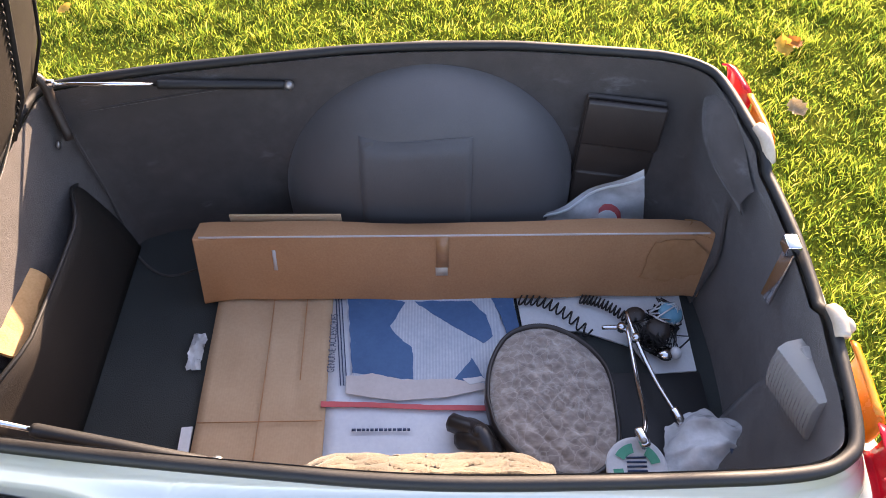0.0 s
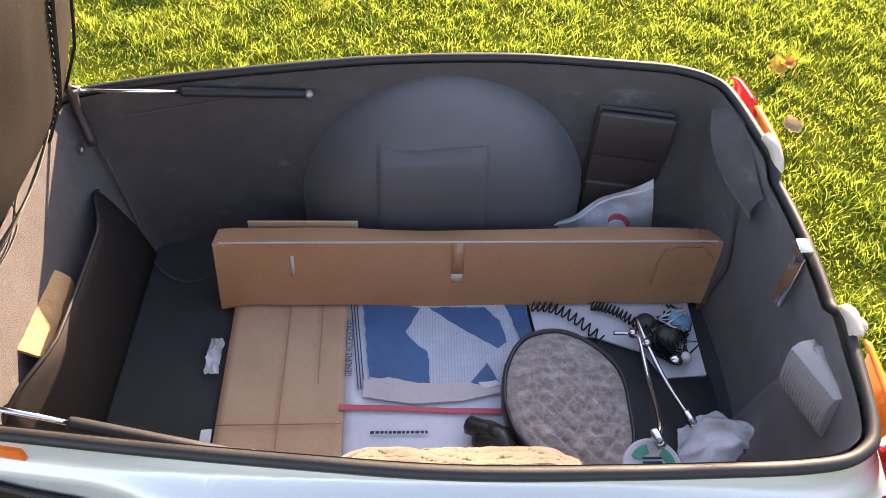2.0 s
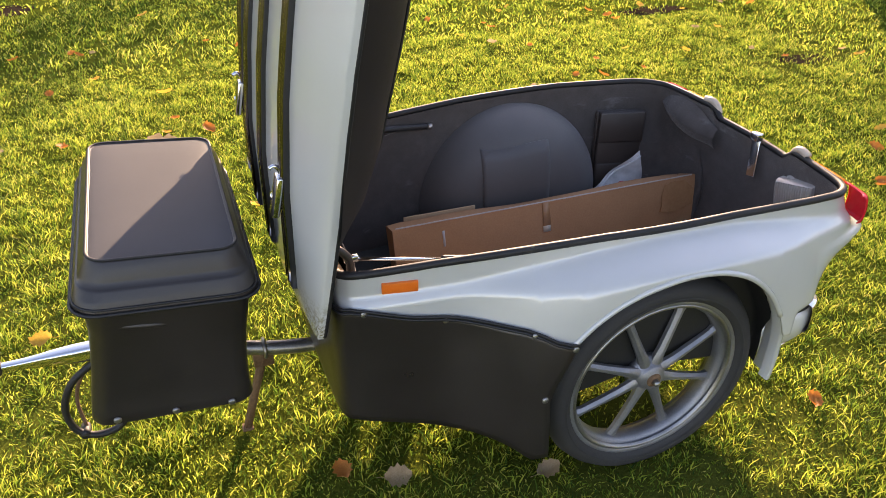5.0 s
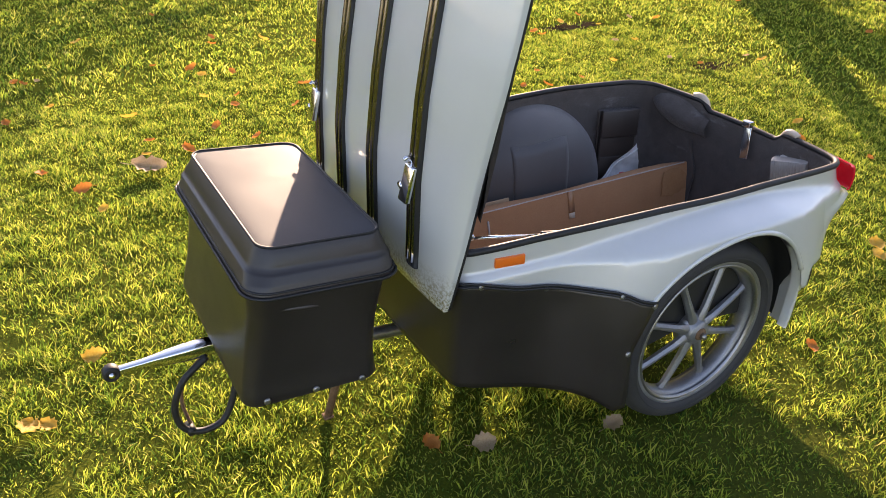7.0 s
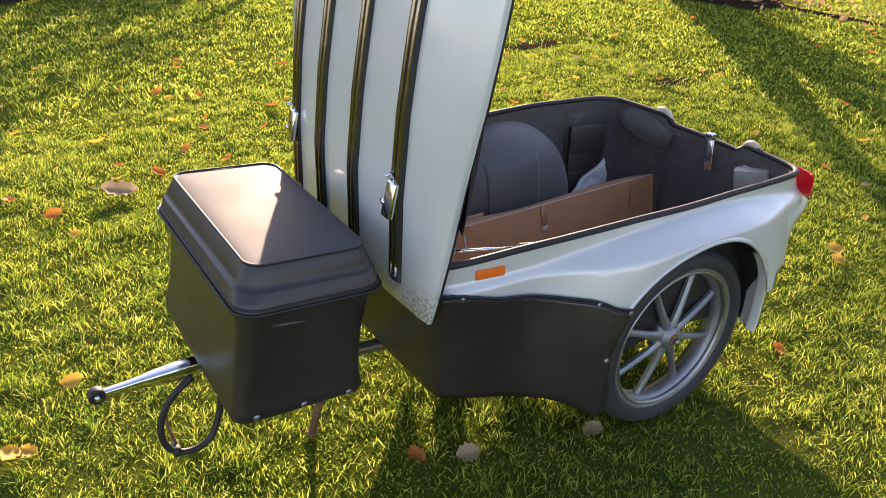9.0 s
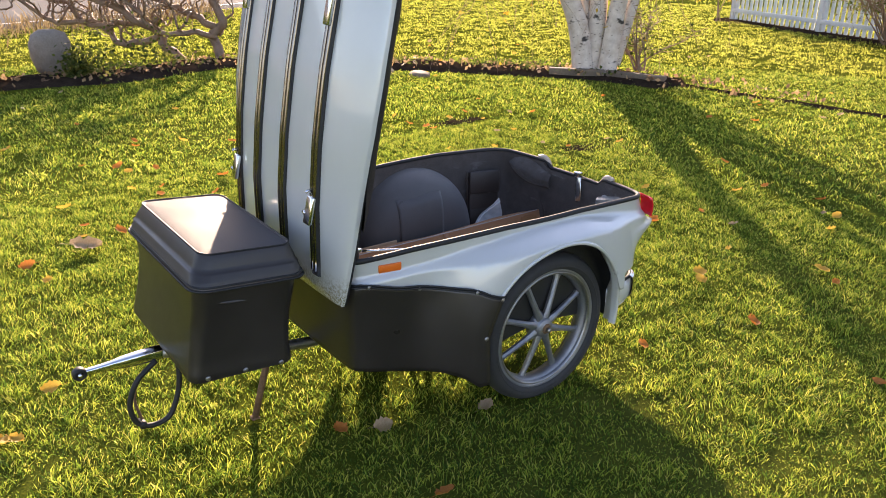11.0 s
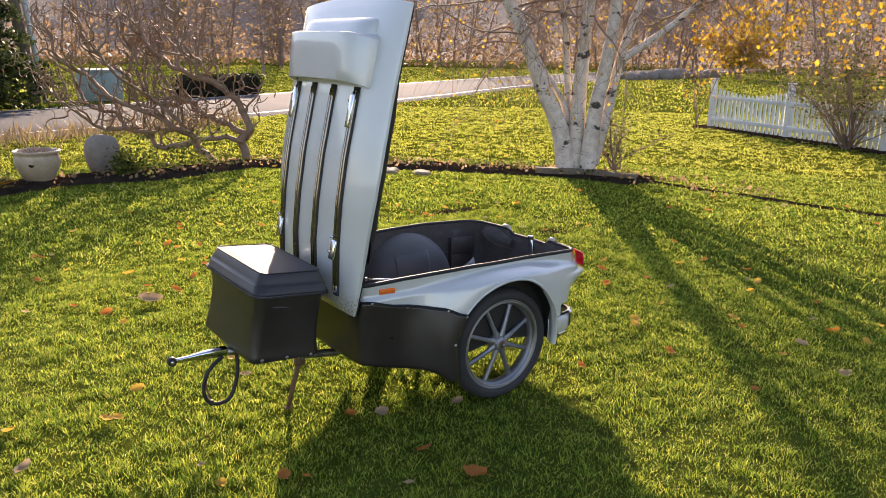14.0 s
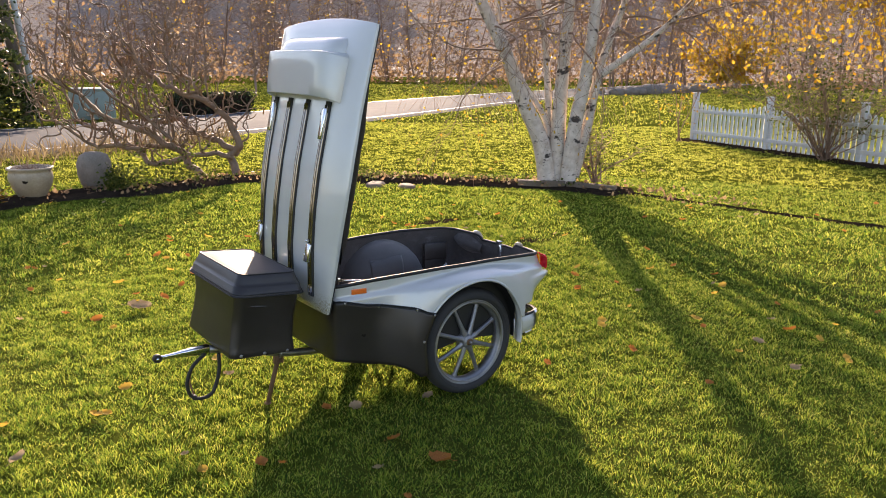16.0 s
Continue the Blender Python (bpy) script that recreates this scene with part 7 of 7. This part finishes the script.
def build_pots():
    pot = thing("garden_pot", pose(-0.93, 7.72, 0.03), "wide cream glazed garden pot with dead plants", "plant pot")
    prof = [(0.0, 0.0), (0.15, 0.0), (0.17, 0.02), (0.24, 0.14), (0.275, 0.26), (0.265, 0.33), (0.25, 0.36), (0.28, 0.375), (0.285, 0.40), (0.265, 0.405), (0.25, 0.39), (0.235, 0.35), (0.0, 0.34)]
    part("pot_body", lathe_mesh(prof, 36, axis="z"), CERAMIC, pot)
    part("pot_hole", disc_mesh((-0.11, -0.245, 0.25), (-0.4, -1, 0.1), 0.035, 0.002), MULCH, pot, "dark hole in the side")
    rng = random.Random(2)
    s = Soup()
    for k in range(60):
        s.tube(crooked((rng.gauss(0, 0.09), rng.gauss(0, 0.09), 0.34), (rng.gauss(0, 0.6), rng.gauss(0, 0.6), 0.5), 0.16, 0.3, 4, rng), 0.006, 0.002, 3)
    s.make("dead_plants", TWIG, pot)
    ob = thing("standing_stone", pose(-0.05, 8.1, 0.03), "pale rounded stone urn standing in the bed", "stone urn")
    prof = [(0.0, 0.0), (0.17, 0.0), (0.20, 0.05), (0.235, 0.2), (0.235, 0.36), (0.19, 0.46), (0.10, 0.51), (0.0, 0.52)]
    bm = lathe_mesh(prof, 28, axis="z")
    for v in bm.verts:
        v.co.y *= 0.6
        v.co += v.co.normalized() * 0.03 * noise.noise(v.co * 3)
    part("stone_body", bm, STONE, ob)
    shrub = Soup()
    for k in range(900):
        shrub.leaf((0.13 + rng.gauss(0, 0.09), -0.28 + rng.gauss(0, 0.08), abs(rng.gauss(0, 0.16))), 0.05, rng)
    lav = thing("small_shrub", pose(-0.0, 7.95, 0.02), "small grey-green shrub against the stone", "shrub")
    shrub.make("leaves", GREEN_LEAF, lav, smooth=False)
    # spiky yellow plant by the pot
    sp = thing("sedge_clump", pose(-1.55, 7.35, 0.02), "yellowing clump of strappy leaves", "plant")
    s = Soup()
    for k in range(50):
        s.tube(crooked((rng.gauss(0, 0.05), rng.gauss(0, 0.05), 0), (rng.gauss(0, 0.6), rng.gauss(0, 0.6), 1), rng.uniform(0.25, 0.5), 0.08, 6, rng, droop=0.14), 0.012, 0.002, 3)
    s.make("blades", YELLOW_LEAF, sp)


def build_fence():
    start, d = Vector((13.60, 7.96, 0)), Vector((-0.217, -0.976, 0)).normalized()
    fence = thing("picket_fence", Matrix.Translation(start), "white painted picket fence with scalloped top", "fence")
    turn = Matrix.Rotation(math.atan2(d.y, d.x), 4, "Z")
    bay = 2.3

    def put(name, bm, along, label=""):
        bm.transform(Matrix.Translation(d * along) @ turn)
        sharp(part(name, bm, FENCE_PAINT, fence, label))

    for k in range(5):
        bm = box_mesh(-0.055, 0.055, -0.055, 0.055, -0.02, 1.12, 0.008)
        cap = box_mesh(-0.075, 0.075, -0.075, 0.075, 1.12, 1.15, 0.01)
        put("post", bm, k * bay, "square white post")
        put("post_cap", cap, k * bay)
    for k in range(4):
        for z in (0.22, 0.72):
            put("rail", box_mesh(0.05, bay - 0.05, -0.085, -0.045, z - 0.04, z + 0.04, 0.004), k * bay)
    for k in range(4):
        for j in range(17):
            t = (j + 1) / 18
            h = 0.98 - 0.16 * math.sin(math.pi * t)
            bm = bmesh.new()
            w = 0.036
            prof = [(-w, 0.04), (w, 0.04), (w, h - 0.05), (0.018, h - 0.012), (0, h), (-0.018, h - 0.012), (-w, h - 0.05)]
            a = [bm.verts.new((x, -0.044, z)) for x, z in prof]
            b = [bm.verts.new((x, -0.026, z)) for x, z in prof]
            bm.faces.new(a)
            bm.faces.new(b[::-1])
            for i in range(7):
                bm.faces.new((a[i], b[i], b[(i + 1) % 7], a[(i + 1) % 7]))
            put("picket", bm, k * bay + bay * t)
    # dark soil under it
    rows = [[start + d * a + Vector((-d.y, d.x, 0)) * o + Vector((0, 0, z)) for o, z in ((-0.35, -0.01), (-0.15, 0.03), (0.2, 0.03), (0.4, -0.01))] for a in np.linspace(-0.3, 9.5, 20)]
    tagged(part("fence_soil", grid_mesh(rows), MULCH), "strip of dark soil along the fence", "soil", kind="structure")


def bush(name, place, size, count, twig_count, material, label, leaf=0.06, seed=1, wide=1.0):
    rng = random.Random(seed)
    ob = thing(name, Matrix.Translation(place), label, "shrub")
    twigs, leaves = Soup(), Soup()
    tips = []
    for k in range(twig_count):
        line = crooked((rng.gauss(0, 0.05), rng.gauss(0, 0.05), 0), (rng.gauss(0, 0.5 * wide), rng.gauss(0, 0.5 * wide), 1), size * rng.uniform(0.6, 1.1), 0.12, 9, rng, droop=-0.01)
        stem = Soup()
        stem.tube(line, 0.014, 0.004, 4)
        stem.make("stem", TWIG, ob)
        for q in line[3:]:
            for j in range(3):
                t = crooked(q, (rng.gauss(0, 1), rng.gauss(0, 1), 0.4), size * 0.2, 0.2, 5, rng)
                twigs.tube(t, 0.005, 0.002, 3)
                tips += t[2:]
    for k in range(count):
        leaves.leaf(rng.choice(tips) + Vector((rng.gauss(0, 0.04), rng.gauss(0, 0.04), rng.gauss(0, 0.04))), leaf * rng.uniform(0.6, 1.3), rng)
    tagged(twigs.make("fine_growth", TWIG, ob), kind="stuff")
    leaves.make("leaves", material, ob, smooth=False)
    return ob


def build_far():
    rng = random.Random(17)
    # wooded rise that closes the view
    rows = []
    for k in range(7):
        row = []
        for i in range(97):
            a = radians(-70 + 200 * i / 96)
            r = 88 + 14 * k
            h = (0, 2, 7.5, 14, 20, 25, 29)[k] * (0.75 + 0.35 * noise.noise((i * 0.13, 0, 2))) + (1.5 * noise.noise((i * 0.9, k, 7)) if k else 0)
            row.append((r * math.cos(a) - 2, r * math.sin(a) - 3, h - 0.3))
        rows.append(row)
    tagged(part("far_hill", grid_mesh(rows), WOODLAND), "distant brown wooded hillside", "hill", kind="structure")
    # bare woods along the far side of the road
    trunks, branches, foliage, gold = Soup(), Soup(), Soup(), Soup()
    for k in range(165):
        a = radians(rng.uniform(8, 103))
        r = rng.uniform(60, 80)
        if rng.random() < 0.10:
            r = rng.uniform(40, 58)
        c = Vector((r * math.cos(a) - 2.6, r * math.sin(a) - 3.7, 0))
        h = rng.uniform(6.5, 14)
        if radians(40) < a < radians(75):
            h = min(h, r * 0.13)
        line = crooked(c, (rng.gauss(0, 0.12), rng.gauss(0, 0.12), 1), h, 0.06, 8, rng)
        trunks.tube(line, 0.03 + h * 0.007, 0.02, 5)
        for q in line[1:]:
            for j in range(4):
                b = crooked(q, (rng.gauss(0, 1), rng.gauss(0, 1), rng.uniform(0.1, 1)), h * rng.uniform(0.15, 0.34), 0.2, 5, rng)
                branches.tube(b, 0.028, 0.010, 3)
                for e in b[1:]:
                    for _ in range(1 if r > 58 else 2):
                        t = crooked(e, (rng.gauss(0, 1), rng.gauss(0, 1), rng.uniform(-0.2, 0.8)), rng.uniform(0.4, 1.1), 0.2, 3, rng)
                        branches.tube(t, 0.012, 0.006, 3)
                    if rng.random() < 0.8:
                        (gold if rng.random() < 0.25 else foliage).leaf(e + Vector((rng.gauss(0, 0.4), rng.gauss(0, 0.4), rng.gauss(0, 0.4))), rng.uniform(0.10, 0.24), rng)
    for k in range(15000):
        a = radians(rng.uniform(8, 103))
        r = rng.uniform(62, 84)
        foliage.leaf((r * math.cos(a) - 2.6, r * math.sin(a) - 3.7, abs(rng.gauss(0, 2.6)) * (0.4 + abs(noise.noise((a * 9, r * 0.1, 3))) * 2)), rng.uniform(0.2, 0.5), rng)
    tagged(trunks.make("far_trunks", TWIG), "bare trunks of the far woods", "woods", kind="stuff")
    tagged(branches.make("far_branches", TWIG), "bare branches of the far woods", "woods", kind="stuff")
    tagged(foliage.make("far_foliage", BROWN_LEAF, smooth=False), "brown undergrowth and leaves of the far woods", "woods", kind="stuff")
    tagged(gold.make("far_gold_leaves", YELLOW_LEAF, smooth=False), "last golden leaves in the far woods", "woods", kind="stuff")


def woodland_material():
    n = Nodes("winter_woodland")
    a, b, c = n.noise(0.12, 6, 0.7), n.noise(0.9, 6, 0.75, stretch=(1, 1, 0.35)), n.noise(4.0, 4, 0.7, stretch=(1, 1, 0.3))
    col = n.ramp(n.mix(0.5, n.mix(0.5, a, b), c), ((0.32, (0.20, 0.155, 0.13)), (0.5, (0.38, 0.30, 0.25)), (0.68, (0.52, 0.42, 0.34))))
    n.bump(n.mix(0.5, b, c), 1.0, 1.5)
    return n.set(color=col, rough=1.0)


WOODLAND = woodland_material()


def build_street_things():
    # padmount cabinet across the lane
    cab = thing("utility_cabinet", pose(3.15, 22.3, 0.0, 0, 0, -6), "green steel utility cabinet beside the road", "cabinet")
    sharp(part("cabinet_body", box_mesh(-0.60, 0.60, -0.5, 0.5, 0.0, 0.86, 0.03), GREEN_STEEL, cab))
    sharp(part("cabinet_lid", box_mesh(-0.63, 0.63, -0.54, 0.54, 0.86, 0.93, 0.02), GREEN_STEEL, cab))
    sharp(part("cabinet_door", box_mesh(-0.55, -0.02, -0.52, -0.50, 0.08, 0.82, 0.01), GREEN_STEEL, cab))
    sharp(part("cabinet_door", box_mesh(0.02, 0.55, -0.52, -0.50, 0.08, 0.82, 0.01), GREEN_STEEL, cab))
    # utility pole
    pole = thing("utility_pole", pose(1.40, 22.0, 0.0), "tall grey wooden utility pole", "pole")
    part("shaft", tube_mesh([(-0.10, 0, 0), (-0.52, 0, 4.5), (-1.13, 0, 11)], 0.2, 12, radii=[0.16, 0.15, 0.13]), POLE_WOOD, pole)
    part("conduit", tube_mesh([(0.16, -0.12, 0), (-0.26, -0.12, 4.5), (-0.87, -0.12, 11)], 0.085, 10), FENCE_PAINT, pole, "pale conduit up the pole")
    # low dark hedge
    rng = random.Random(9)
    hedge = thing("clipped_hedge", pose(6.95, 22.5, 0.0, 0, 0, 14), "low dark clipped hedge across the road", "hedge")
    s = Soup()
    for k in range(5200):
        x, y, z = rng.uniform(-1.55, 1.55), rng.uniform(-0.5, 0.5), rng.uniform(0, 0.72)
        if max(abs(x) / 1.55, abs(y) / 0.5, z / 0.72) > 0.72 + 0.25 * rng.random():
            s.leaf((x, y, z), rng.uniform(0.07, 0.13), rng)
    s.make("leaves", DARK_LEAF, hedge, smooth=False)
    sharp(part("core", box_mesh(-1.4, 1.4, -0.4, 0.4, 0.0, 0.62, 0.1), MULCH, hedge))
    # conifer at the side
    fir = thing("conifer", pose(-0.75, 20.3, 0.0), "dark evergreen with drooping boughs", "tree")
    part("trunk", taper([Vector((0, 0, 0)), Vector((0.05, 0, 3)), Vector((0, 0, 7))], 0.16, 0.05, 8), TWIG, fir)
    s, tw = Soup(), Soup()
    for k in range(150):
        h = rng.uniform(0.3, 6)
        reach = 2.6 * (1 - h / 7.5)
        ang = rng.random() * 6.283
        line = crooked((0, 0, h), (math.cos(ang), math.sin(ang), 0.05), reach, 0.06, 7, rng, droop=0.05)
        tw.tube(line, 0.02, 0.006, 4)
        for q in line[1:]:
            for j in range(44):
                s.leaf(q + Vector((rng.gauss(0, 0.16), rng.gauss(0, 0.16), rng.gauss(-0.06, 0.09))), rng.uniform(0.08, 0.17), rng)
    tw.make("boughs", TWIG, fir)
    s.make("needles", FIR_LEAF, fir, smooth=False)
    # pile of grey rubble and low wall far behind the birch
    for k in range(14):
        bm = bmesh.new()
        bmesh.ops.create_icosphere(bm, subdivisions=2, radius=1)
        for v in bm.verts:
            v.co *= 1 + 0.3 * noise.noise(v.co * 1.5 + Vector((k, 0, 0)))
            v.co.z *= 0.55
        ob = part("boulder", bm, STONE)
        sz = rng.uniform(0.35, 0.8)
        ob.matrix_world = pose(32 + k * 0.62, 27.6 + rng.uniform(-0.6, 0.6), sz * 0.25, 0, 0, rng.uniform(0, 180)) @ Matrix.Diagonal((sz, sz, sz, 1))
        tagged(ob, "grey boulder in a far stone row", "boulder", "far boulders")


build_lawn()
build_road()
build_fallen_leaves()
build_bed()
build_birch()
build_hazel()
build_pots()
build_fence()
bush("bare_shrub", (12.5, 4.1, 0.0), 2.6, 2300, 34, GREEN_LEAF, "leggy shrub with sparse leaves before the fence", seed=4)
bush("yellow_sapling", (13.05, 8.0, 0.0), 2.6, 260, 3, YELLOW_LEAF, "thin sapling with a few yellow leaves", seed=6, wide=0.35)
bush("wild_shrub", (6.35, 4.45, 0.05), 0.9, 200, 9, GREEN_LEAF, "small twiggy shrub beside the birch", seed=7)
bush("orange_shrub", (40.0, 25.0, 0.0), 4.2, 2600, 14, YELLOW_LEAF, "far golden shrub across the road", leaf=0.3, seed=8, wide=1.3)
build_far()
build_street_things()
